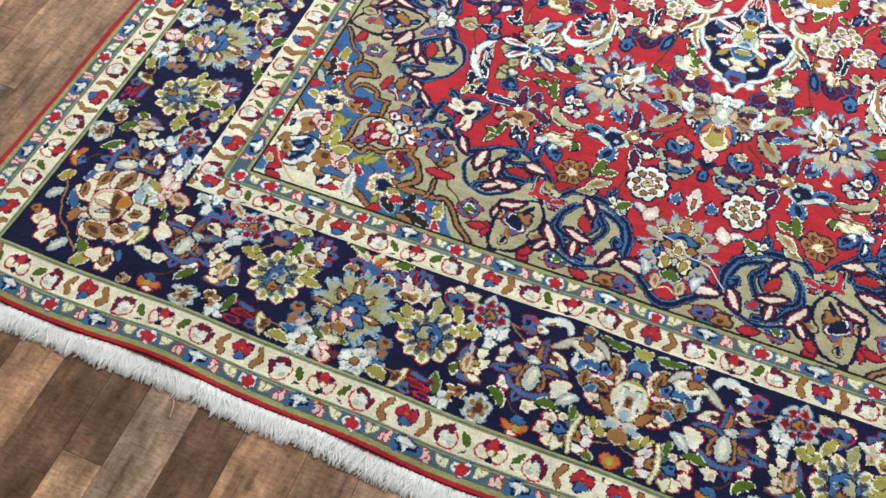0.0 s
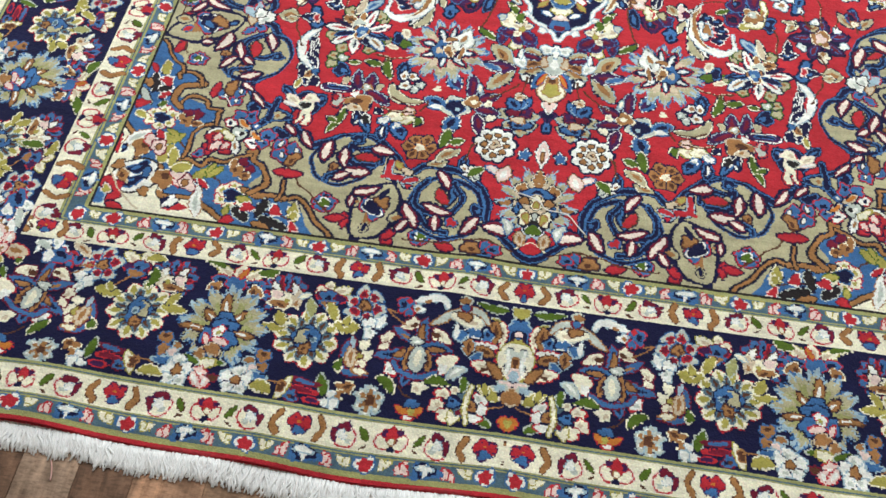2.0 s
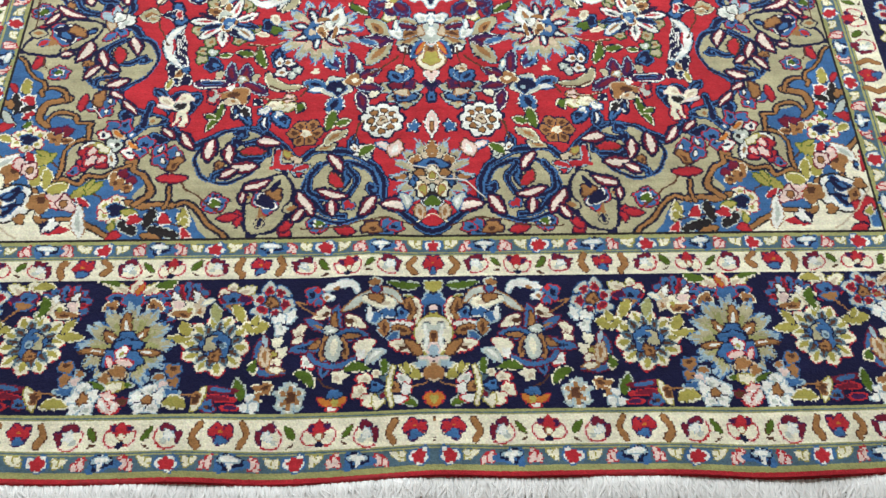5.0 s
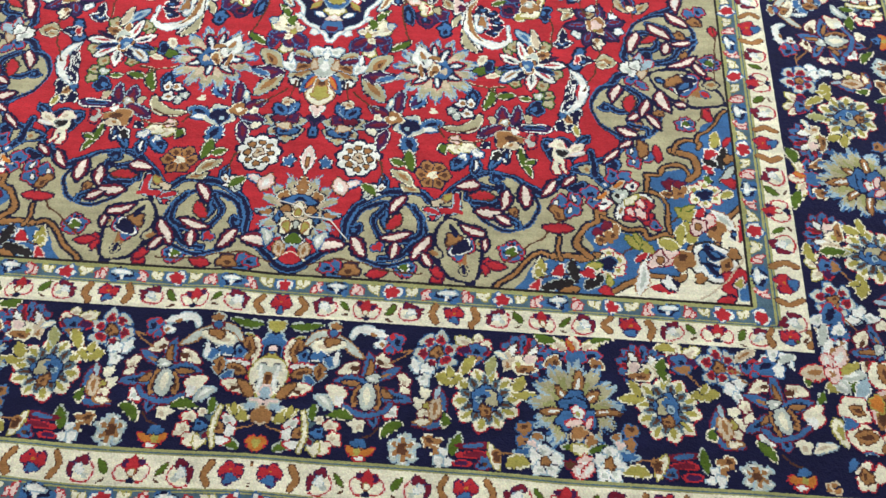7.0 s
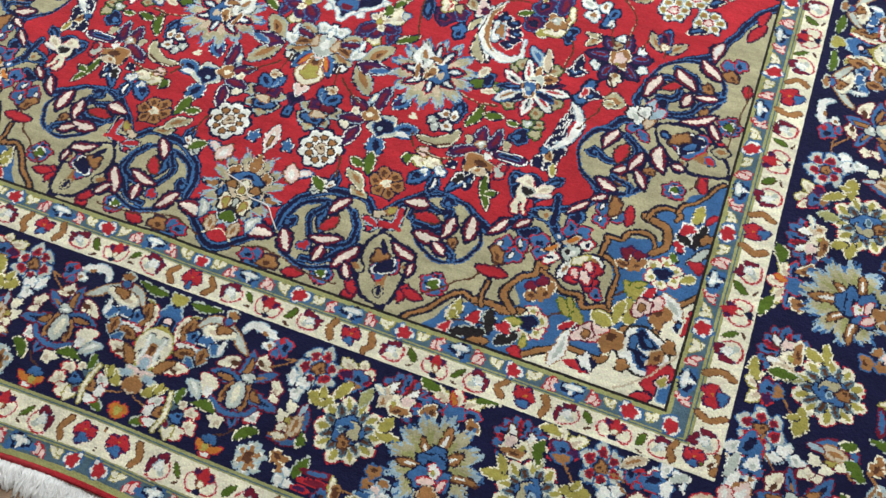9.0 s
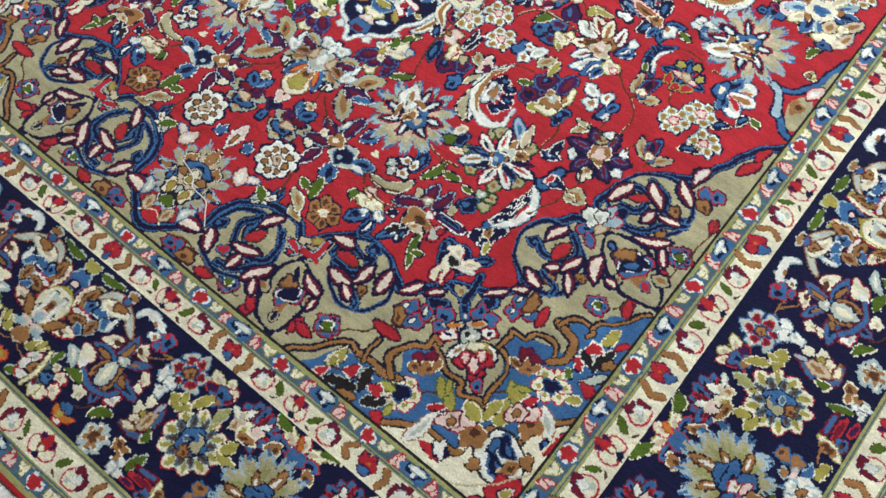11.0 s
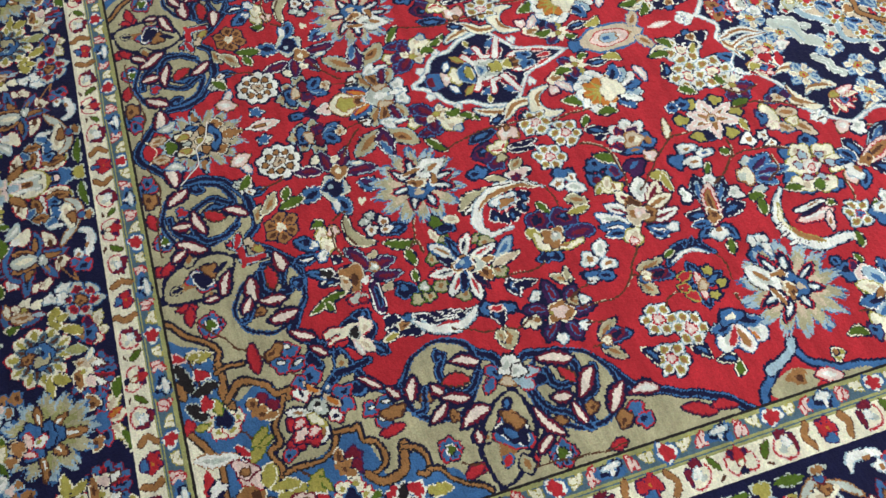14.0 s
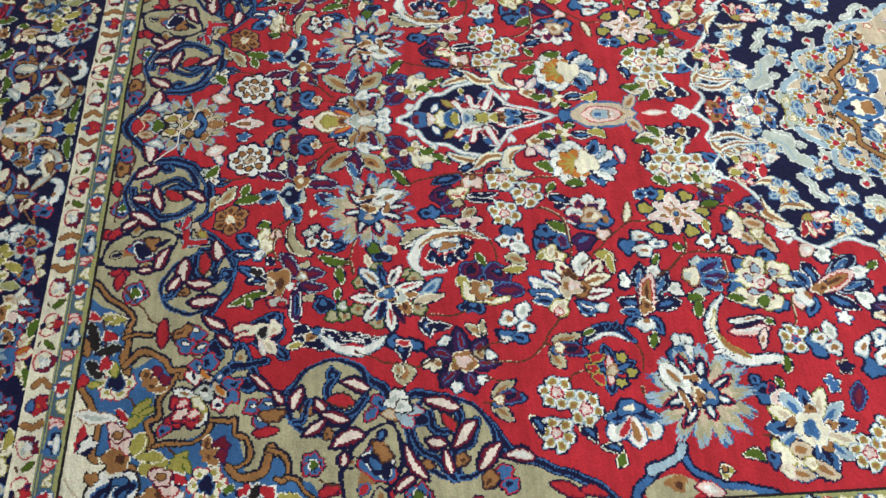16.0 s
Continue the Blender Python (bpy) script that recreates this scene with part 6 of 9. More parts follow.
def corner_knot():
    """The navy crossing where the two pairs of lobes meet."""
    stroke([(-0.071, 0.015), (-0.036, 0.011), (0, 0), (0.033, -0.031)], 0.0053, "N", "B")
    stroke([(-0.007, 0.057), (-0.005, 0.027), (0, 0)], 0.0053, "N", "B")
    ell(-0.036, -0.037, 0.0156, 0.0092, "N", "B", 45)
    ell(0.04, 0.025, 0.0156, 0.0085, "N", "B", 45)
    ell(-0.021, 0.016, 0.0106, 0.0127, "O", None, 49)
    ell(0.021, -0.019, 0.0036, 0.005, "W", "B", 56)
    ell(-0.009, -0.041, 0.0149, 0.0135, "B", "R", 48)
    ell(-0.003, -0.067, 0.0113, 0.0106, "B", "R", 45)
    ell(0.037, 0.003, 0.0149, 0.0135, "B", "R", 48)
    ell(0.062, 0.002, 0.0127, 0.0135, "B", "R", 45)
    ell(0.013, -0.048, 0.0127, 0.005, "X", "Z", 45)
    ell(0.045, -0.019, 0.0127, 0.005, "X", "Z", 45)
    ell(-0.072, -0.072, 0.0156, 0.012, "B", "R", 45)
    ell(-0.039, -0.063, 0.0113, 0.0128, "B", "R", 45)
    ell(-0.048, -0.089, 0.0156, 0.0127, "B", "R", 45)
    ell(0.084, 0.04, 0.0127, 0.0127, "B", "R", 45)
    ell(0.081, 0.066, 0.0113, 0.0127, "B", "R", 45)
    ell(0.111, 0.058, 0.0127, 0.0135, "B", "R", 45)
    ell(-0.078, -0.075, 0.0061, 0.0032, "W", "K", 81, lw=0.002)
    ell(-0.052, -0.088, 0.0061, 0.0032, "W", "K", 81, lw=0.002)
    ell(-0.042, -0.062, 0.0061, 0.0041, "W", "K", 81, lw=0.002)
    ell(0.082, 0.043, 0.0061, 0.0032, "W", "K", 81, lw=0.002)
    ell(0.078, 0.07, 0.0061, 0.0032, "W", "K", 81, lw=0.002)
    ell(0.106, 0.056, 0.0063, 0.0032, "W", "K", 72, lw=0.002)
    ell(-0.076, -0.096, 0.0099, 0.0163, "E", "D", 45)
    ell(0.099, 0.08, 0.0102, 0.0194, "E", "D", 11)
    leaf(-0.101, -0.132, 0.051, 0.0099, 0, "R", "M")
    leaf(0.13, 0.047, 0.043, 0.0080, 90, "R", "M")
    leaf(-0.214, -0.25, 0.0352, 0.0068, 83, "R", "M")
    leaf(-0.212, -0.229, 0.035, 0.0068, 2, "R", "M")
    leaf(-0.108, -0.06, 0.048, 0.0099, 54, "M", "N", 0, 0.55, lw=0.0042)
    leaf(-0.107, -0.057, 0.0428, 0.0049, 53, "F", None, 0, 0.55)
    leaf(-0.064, -0.035, 0.0361, 0.0087, 56, "M", "N", 0, 0.55, lw=0.0042)
    leaf(-0.062, -0.033, 0.0311, 0.0041, 57, "F", None, 0, 0.55)
    leaf(0.019, 0.03, 0.0497, 0.0081, 50, "M", "N", 0, 0.55, lw=0.0042)
    leaf(0.021, 0.032, 0.044, 0.0038, 51, "F", None, 0, 0.55)
    leaf(0.053, 0.074, 0.0311, 0.0091, 45, "M", "N", 0, 0.55, lw=0.0042)
    leaf(0.055, 0.075, 0.0276, 0.0046, 46, "F", None, 0, 0.55)


def corner_blue():
    """Bird-like palmette, cloud bands and blossoms on the blue of the corner."""
    stroke([(-0.292, -0.193), (-0.246, -0.15), (-0.226, -0.12), (-0.198, -0.107), (-0.169, -0.118)], 0.0032, "E", "K", lw=0.0028)
    stroke([(-0.177, -0.111), (-0.152, -0.11), (-0.122, -0.114), (-0.091, -0.103)], 0.0058, "E", "K", lw=0.0028)
    stroke([(-0.16, -0.121), (-0.17, -0.092), (-0.164, -0.068)], 0.0025, "E", "K", lw=0.0028)
    stroke([(-0.1, -0.109), (-0.126, -0.089), (-0.131, -0.064), (-0.113, -0.039), (-0.092, -0.025), (-0.091, -0.004), (-0.076, -0.004)], 0.0048, "E", "K", lw=0.0028)
    stroke([(-0.082, -0.013), (-0.054, -0.029), (-0.027, -0.04), (0, -0.038), (0.012, -0.054), (0.037, -0.043), (0.057, -0.05)], 0.0036, "E", "K", lw=0.0028)
    stroke([(0.01, 0.052), (0.04, 0.047), (0.053, 0.026), (0.05, 0.002), (0.05, -0.02), (0.053, -0.043)], 0.0033, "E", "K", lw=0.0028)
    stroke([(0.011, 0.052), (0.014, 0.08), (0.013, 0.097), (0.039, 0.098), (0.045, 0.117), (0.064, 0.125), (0.09, 0.119), (0.1, 0.098)], 0.0035, "E", "K", lw=0.0028)
    stroke([(0.098, 0.092), (0.121, 0.113), (0.113, 0.143), (0.092, 0.154), (0.07, 0.162)], 0.0064, "E", "K", lw=0.0028)
    stroke([(0.073, 0.159), (0.081, 0.18), (0.107, 0.193), (0.127, 0.184), (0.124, 0.169)], 0.0031, "E", "K", lw=0.0028)
    stroke([(0.121, 0.19), (0.127, 0.212), (0.152, 0.226), (0.189, 0.278)], 0.0025, "E", "K", lw=0.0028)
    leaf(-0.041, 0.029, 0.0484, 0.0085, -97, "W", "N")
    leaf(-0.044, 0.013, 0.0201, 0.0027, -96, "E")
    leaf(-0.023, 0.038, 0.0455, 0.0097, -9, "W", "N")
    leaf(-0.013, 0.037, 0.0255, 0.0039, -11, "E")
    ell(-0.075, 0.019, 0.0139, 0.0089, "W", "R", 69)
    ell(-0.077, 0.018, 0.0064, 0.0028, "N", None, 39)
    ell(-0.021, 0.065, 0.0143, 0.0081, "W", "R", 25)
    ell(-0.02, 0.065, 0.0064, 0.0036, "N", None, 51)
    ell(-0.023, -0.003, 0.0141, 0.0135, "R", "M", 45)
    ell(0.006, 0.018, 0.0135, 0.0141, "R", "M", 48)
    ell(0.009, -0.011, 0.0127, 0.012, "R", "M", 45)
    ell(-0.004, 0.001, 0.0078, 0.0135, "P", "R", 50)
    ell(-0.026, 0.002, 0.0064, 0.0085, "P", "R", 51)
    ell(-0.004, 0.022, 0.0064, 0.0085, "P", "R", 51)
    ell(0.024, -0.025, 0.0085, 0.0085, "B", "R", 45)
    ell(-0.046, 0.042, 0.017, 0.0135, "S", "K", 45)
    ell(-0.05, 0.041, 0.0057, 0.005, "K", None, 45)
    ell(-0.024, 0.029, 0.0149, 0.0078, "C", "g", 42)
    ell(-0.088, -0.053, 0.0135, 0.0106, "M", "V", 48)
    ell(-0.073, -0.038, 0.012, 0.0106, "M", "V", 48)
    ell(0.059, 0.075, 0.0149, 0.0127, "M", "V", 48)
    ell(0.078, 0.078, 0.012, 0.0099, "M", "V", 42)
    leaf(-0.071, -0.068, 0.0269, 0.0085, -165, "E", "C")
    leaf(-0.059, -0.055, 0.026, 0.0077, 67, "E", "C")
    leaf(-0.059, -0.065, 0.0227, 0.0085, 139, "E", "C")
    leaf(0.072, 0.051, 0.03, 0.0085, 178, "E", "C")
    leaf(0.082, 0.055, 0.0225, 0.0077, 58, "E", "C")
    leaf(0.076, 0.053, 0.022, 0.0077, 120, "E", "C")
    ell(-0.063, -0.062, 0.0156, 0.0099, "E", None, 45)
    ell(0.076, 0.053, 0.0127, 0.0106, "E", None, 45)
    leaf(-0.203, -0.168, 0.049, 0.0107, 92, "g", "C")
    leaf(-0.201, -0.16, 0.0228, 0.0064, 113, "g", "C")
    leaf(-0.115, -0.131, 0.0345, 0.0077, 10, "g", "G")
    leaf(-0.012, -0.082, 0.0362, 0.0087, 129, "g", "G")
    leaf(-0.007, -0.071, 0.0244, 0.0058, 109, "g", "G")
    leaf(0.069, 0.019, 0.049, 0.0145, -39, "g", "G")
    leaf(0.082, 0.015, 0.0275, 0.0058, 33, "g", "G")
    leaf(0.15, 0.179, 0.0409, 0.0104, 68, "g", "C")
    leaf(0.028, -0.061, 0.0399, 0.0106, -22, "g", "C")
    leaf(0.073, -0.022, 0.0481, 0.0097, -94, "g", "C")
    leaf(0.156, 0.05, 0.0336, 0.0068, 23, "g", "C")
    leaf(0.137, 0.086, 0.0171, 0.0085, 69, "G", "S")
    leaf(-0.071, -0.146, 0.0232, 0.0068, -83, "g", "G")
    leaf(-0.197, -0.186, 0.0702, 0.0095, 20, "K", "S")
    leaf(-0.141, -0.119, 0.0508, 0.0103, -80, "K", "S")
    leaf(-0.119, -0.179, 0.0503, 0.0095, 41, "K", "S")
    leaf(-0.165, -0.191, 0.0374, 0.0068, 16, "E", "K")
    leaf(0.129, 0.144, 0.0433, 0.0095, -19, "K", "W")
    leaf(0.174, 0.185, 0.0601, 0.0106, -93, "K", "W")
    leaf(0.164, 0.089, 0.0608, 0.0078, 54, "S", "K")
    leaf(-0.019, -0.113, 0.0318, 0.0074, 44, "R", "W")
    leaf(0.107, -0.015, 0.0424, 0.0074, 71, "R", "W")
    leaf(0.174, 0.185, 0.0326, 0.0058, 50, "R", "M")
    ell(-0.166, -0.148, 0.0149, 0.01, "R", "W", 48)
    ell(-0.11, -0.145, 0.012, 0.0114, "R", "W", 48)
    ell(-0.208, -0.18, 0.012, 0.0078, "R", "P", 48)
    ell(-0.076, -0.18, 0.0085, 0.0136, "R", "M", 45)
    ell(0.148, 0.162, 0.0156, 0.0106, "R", "W", 45)
    ell(0.143, 0.119, 0.0071, 0.0127, "R", "W", 45)
    ell(0.187, 0.153, 0.0127, 0.0078, "E", "K", 45)
    ell(0.182, 0.088, 0.0099, 0.0127, "R", "M", 45)
    ell(0.027, -0.104, 0.0219, 0.0135, "P", "M", 47)
    ell(0.03, -0.104, 0.0078, 0.0064, "E", "D", 50)
    ell(0.11, -0.023, 0.0219, 0.0135, "P", "M", 47)
    ell(0.11, -0.023, 0.0078, 0.0057, "E", "D", 50)


def corner_of_field():
    soft = within(smooth_line(SPANDREL).tolist() + [(1.0, 1.045), (1.0, 0.0), (-0.05, 0.0)], False)
    mask = soft & (ZONES == FIELD)
    KNOTS[mask], ZONES[mask] = CODES["O"], CORNER
    allowed.append((FIELD, CORNER))
    stroke(SPANDREL, 0.0045, "N", "B", lw=0.0028)
    allowed.append((CORNER,))
    # the blue ground of the very corner, and the cream within it
    blue = within(smooth_line(BLUE_EDGE).tolist() + [(1.0, 0.56), (1.0, 0.0), (0.42, 0.0)], False) & (ZONES == CORNER)
    KNOTS[blue] = CODES["B"]
    cream = within(smooth_line(CREAM_EDGE).tolist() + [(1.0, 0.33), (1.0, 0.0), (0.6, 0.0)], False) & (ZONES == CORNER)
    KNOTS[cream] = CODES["C"]
    stroke(CREAM_EDGE, 0.0045, "E", "K", lw=0.003)
    at(0.835, 0.172, cream_corner)
    for pts in ([(0.632, 0.152), (0.66, 0.18), (0.68, 0.20), (0.70, 0.235)], [(0.826, 0.328), (0.80, 0.30), (0.775, 0.28), (0.745, 0.25)], [(0.50, 0.11), (0.56, 0.125), (0.60, 0.14)], [(0.855, 0.47), (0.85, 0.42), (0.84, 0.36)]):
        stroke(pts, 0.002, "D")
    for x, y in ((0.626, 0.152), (0.826, 0.330)):
        at(x, y, cherry, 1.05)
    # the shield between the two grounds
    rim = [(0.607, 0.268), (0.632, 0.25), (0.65, 0.228), (0.685, 0.222), (0.715, 0.225), (0.742, 0.236), (0.748, 0.262), (0.742, 0.29), (0.728, 0.328), (0.712, 0.345), (0.708, 0.372)]
    shield = within(smooth_line(rim).tolist() + [(0.62, 0.34)], False) & (ZONES == CORNER)
    KNOTS[shield] = CODES["O"]
    at(0.698, 0.273, corner_blue)
    # blossoms on the olive
    for x, y in ((0.234, 0.112), (0.439, 0.164), (0.799, 0.510), (0.868, 0.690)):
        at(x, y, target_flower)
    for dx, dy in ((-0.014, 0.008), (-0.012, -0.012), (-0.03, 0.0)):
        ell(0.115 + dx, 0.102 + dy, 0.012, 0.010, "B", "R")
    ell(0.131, 0.102, 0.017, 0.014, "E", "D")
    ell(0.832, 0.84, 0.013, 0.013, "B", "R")
    ell(0.855, 0.85, 0.013, 0.013, "B", "R")
    ell(0.843, 0.815, 0.015, 0.012, "E", "D")
    for x, y, t, n in ((0.165, 0.093, 10, 0.035), (0.29, 0.09, 35, 0.03), (0.31, 0.10, 140, 0.03), (0.84, 0.53, 60, 0.03), (0.855, 0.52, 110, 0.035), (0.86, 0.62, 100, 0.03), (0.88, 0.77, 90, 0.03), (0.85, 0.92, 60, 0.06), (0.868, 0.97, 80, 0.05)):
        leaf(x, y, n, 0.009, t, "R", "M")
    for pts in ([(0.50, 0.20), (0.53, 0.245), (0.60, 0.30)], [(0.83, 0.52), (0.86, 0.60), (0.88, 0.70), (0.882, 0.80)], [(0.05, 0.105), (0.12, 0.125), (0.20, 0.10), (0.27, 0.105)], [(0.37, 0.10), (0.42, 0.135), (0.47, 0.18), (0.50, 0.20)]):
        stroke(pts, 0.0018, "D")
    allowed.append((FIELD, CORNER))
    at(0.332, 0.163, spike)
    at(0.801, 0.623, spike_side)
    at(0.196, 0.188, cloud_lobe)
    at(0.421, 0.279, small_lobe)
    at(0.672, 0.534, side_lobe)
    at(0.759, 0.751, far_lobe)
    at(0.304, 0.256, red_moth)
    at(0.702, 0.652, pale_moth)
    at(0.605, 0.359, corner_knot)
    drop(0.803, 0.868, 0.05, 85)
    # the half lobe farther along the side
    stroke([(0.905, 1.06), (0.872, 1.075), (0.84, 1.11), (0.818, 1.16), (0.845, 1.175), (0.87, 1.22), (0.888, 1.29), (0.91, 1.34)], 0.006, "B", "N")
    for x, y, rx, ry, f in ((0.878, 1.13, 0.026, 0.045, "O"), (0.895, 1.22, 0.016, 0.05, "O"), (0.868, 1.14, 0.014, 0.018, "E")):
        ell(x, y, rx, ry, f)
    leaf(0.875, 1.17, 0.05, 0.012, 80, "P", "R")
    stroke([(0.84, 1.10), (0.818, 1.155), (0.80, 1.165)], 0.008, "A", "N")
    del allowed[1:]


# ---- the medallion and its pendant ----
MEDALLION_EDGE = [(0.0, 1.345), (0.05, 1.392), (0.09, 1.376), (0.125, 1.40), (0.16, 1.375), (0.197, 1.372), (0.215, 1.41), (0.25, 1.44), (0.30, 1.455), (0.35, 1.475),
                  (0.372, 1.51), (0.395, 1.545), (0.37, 1.60), (0.395, 1.66), (0.43, 1.70), (0.47, 1.75), (0.50, 1.83), (0.54, 1.92), (0.56, 2.02), (0.58, 2.2)]
HEART_EDGE = [(0.0, 1.60), (0.06, 1.585), (0.10, 1.61), (0.135, 1.655), (0.175, 1.645), (0.20, 1.68), (0.205, 1.74), (0.25, 1.755), (0.29, 1.80), (0.30, 1.87), (0.34, 1.92), (0.36, 2.0), (0.38, 2.2)]


def medallion():
    ax = AXIS
    m = within(smooth_line(MEDALLION_EDGE).tolist() + [(-0.1, 2.3), (-0.1, 1.345)], False) & (ZONES == FIELD)
    KNOTS[m], ZONES[m] = CODES["N"], MEDALLION
    stroke(MEDALLION_EDGE, 0.0032, "W", "A", lw=0.0024)
    allowed.append((MEDALLION,))
    h = within(smooth_line(HEART_EDGE).tolist() + [(-0.1, 2.3), (-0.1, 1.60)], False) & (ZONES == MEDALLION)
    KNOTS[h] = CODES["Z"]
    stroke(HEART_EDGE, 0.0065, "A", "W", lw=0.002)
    allowed.append((FIELD, MEDALLION))
    for x, y in ((ax, 1.334), (0.197, 1.362), (0.356, 1.482)):
        ring = [(0.012, 0.0), (-0.012, 0.0), (0.0, 0.013), (0.0, -0.013)]
        for dx, dy in ring:
            ell(x + dx, y + dy, 0.009, None, "W", "A", lw=0.002)
    # curled ribbons along its rim
    for x, y, n, t, k in ((0.075, 1.385, 0.09, 38, -0.018), (0.10, 1.42, 0.08, 62, -0.014), (0.14, 1.395, 0.10, 50, 0.02), (0.225, 1.44, 0.085, 75, 0.02), (0.26, 1.455, 0.09, 30, -0.022),
                          (0.30, 1.48, 0.08, 95, 0.02), (0.375, 1.58, 0.09, 100, 0.02), (0.40, 1.66, 0.09, 70, -0.02), (0.43, 1.76, 0.09, 100, 0.02), (0.345, 1.51, 0.07, 120, -0.018)):
        leaf(x, y, n, 0.0135, t, "C", "A", k, 0.6)
        leaf(x, y, n * 0.85, 0.0048, t, "E", None, k, 0.6)
    del allowed[1:]
    allowed.append((MEDALLION,))
    for x, y, size, t in ((ax, 1.43, 0.8, 90), (0.20, 1.43, 0.9, 60), (0.335, 1.555, 0.9, 40), (0.46, 1.80, 0.9, 20)):
        at(x, y, scarlet_sprig, size, t)
    for x, y in ((ax, 1.52), (0.06, 1.475), (0.15, 1.47), (0.245, 1.505), (0.33, 1.62), (0.40, 1.70), (0.185, 1.60), (0.26, 1.635), (0.36, 1.76), (0.43, 1.90), (0.115, 1.515), (0.30, 1.70)):
        at(x, y, pale_cluster, 0.78)
    for x, y, t in ((0.10, 1.56, 40), (0.06, 1.60, 80), (0.24, 1.575, 20), (0.285, 1.72, 60), (0.33, 1.84, 40), (0.42, 1.64, 100)):
        at(x, y, silver_ribbon, 0.72, t)
    for x, y in ((0.055, 1.57), (0.15, 1.63), (0.225, 1.70), (0.275, 1.77), (0.325, 1.88)):
        ell(x, y, 0.017, 0.013, "S", "W")
        ell(x + 0.006, y - 0.004, 0.007, None, "R")
    at(0.086, 1.450, rim_flowers)
    # the pale heart
    for x, y, t in ((ax, 1.745, 90), (0.085, 1.765, 70), (0.16, 1.83, 50), (0.20, 1.95, 20), (ax, 1.92, 90), (0.10, 1.94, 60)):
        at(x, y, blue_arch, 1.0, t)
    for x, y in ((ax + 0.03, 1.65), (0.08, 1.69), (0.15, 1.74), (0.225, 1.82), (0.26, 1.92), (0.04, 1.84), (0.13, 1.90)):
        ell(x, y, 0.017, 0.012, "N", "P")
        ell(x + 0.02, y + 0.012, 0.012, 0.010, "E", "C")
        ell(x - 0.018, y + 0.008, 0.012, 0.009, "R", "C")
        ell(x, y, 0.006, None, "A")
    for x, y in ((0.05, 1.625), (0.115, 1.665), (0.18, 1.70), (0.06, 1.72), (0.13, 1.78), (0.20, 1.76), (0.25, 1.79), (0.19, 1.88), (0.28, 1.97), (0.06, 1.88)):
        at(x, y, daisy, 0.72, 0, False, 1.0, "R")
        leaf(x + 0.012, y + 0.014, 0.04, 0.010, 60, "B", "W")
        leaf(x - 0.012, y - 0.012, 0.036, 0.009, 200, "A", "B")
    stroke([(0.03, 1.70), (0.07, 1.73), (0.12, 1.72), (0.17, 1.78), (0.21, 1.80)], 0.005, "E", "K")
    del allowed[1:]


def scarlet_sprig():
    for k in range(6):
        leaf(-0.03, 0, 0.06, 0.009, -60 + 24 * k, ("R", "C", "P")[k % 3], "C" if k % 3 == 0 else "R")
    ell(0.0, 0.0, 0.012, 0.010, "B", "R")
    ell(-0.028, 0.0, 0.010, None, "g", "E")


def pale_cluster():
    petals(7, 0.008, 0.034, 0.011, "C", "B", 90, 0.62)
    petals(3, 0.014, 0.032, 0.011, "A", "B", 60, 0.62)
    ring_of(4, 0.02, 0.007, "S", None, 30)
    ell(0, 0, 0.010, None, "g", "X")
    ell(0.002, 0, 0.005, None, "R")


def silver_ribbon():
    stroke([(-0.045, -0.008), (-0.015, 0.008), (0.015, -0.006), (0.045, 0.01)], 0.0125, "S", "W")
    stroke([(-0.04, -0.008), (-0.015, 0.006), (0.015, -0.006), (0.04, 0.008)], 0.002, "W")


def blue_arch():
    leaf(-0.05, 0, 0.12, 0.038, 0, "B", "W", 0.0, 0.6, 0.007)
    ell(0.015, 0.012, 0.014, None, "C", "E")
    ell(0.03, -0.004, 0.014, None, "E", "C")
    ell(0.008, -0.012, 0.012, None, "C")


def pendant():
    ax = AXIS
    half = [(0.0, 0.69), (0.03, 0.725), (0.062, 0.745), (0.075, 0.79), (0.104, 0.83), (0.106, 0.875), (0.082, 0.905), (0.045, 0.93), (0.022, 0.98), (0.004, 1.03), (0.0, 1.045)]
    rim = [(ax + x, y) for x, y in half]
    m = within(smooth_line(rim).tolist() + [(-0.2, 1.06), (-0.2, 0.69)], False) & (ZONES == FIELD)
    KNOTS[m], ZONES[m] = CODES["N"], MEDALLION
    stroke(rim, 0.0030, "W", "A", lw=0.0024)
    for x, y in ((0.03, 0.715), (0.07, 0.765), (0.055, 0.935),):
        ell(ax + x + 0.008, y, 0.008, None, "W", "A")
    allowed.append((FIELD, MEDALLION))
    at(0.130, 0.868, pendant_ribbons)
    allowed.pop()
    allowed.append((MEDALLION,))
    at(0.013, 0.855, pendant_flowers)
    del allowed[1:]
    # the small ornament between pendant and medallion
    ell(ax, 1.072, 0.016, 0.02, "B", "N")
    at(ax, 1.16, lozenge)


def lozenge():
    leaf(0, -0.08, 0.15, 0.036, 90, "Z", "B", 0, 0.42, 0.006)
    leaf(0, -0.06, 0.09, 0.022, 90, "P", "R", 0, 0.5, 0.003)
    ell(0, -0.015, 0.012, 0.016, "A", "E")
    for s in (-1, 1):
        leaf(s * 0.016, 0.04, 0.05, 0.014, 90 - s * 50, "Z", "B")
    leaf(0, 0.07, 0.07, 0.008, 90, "P", "R")


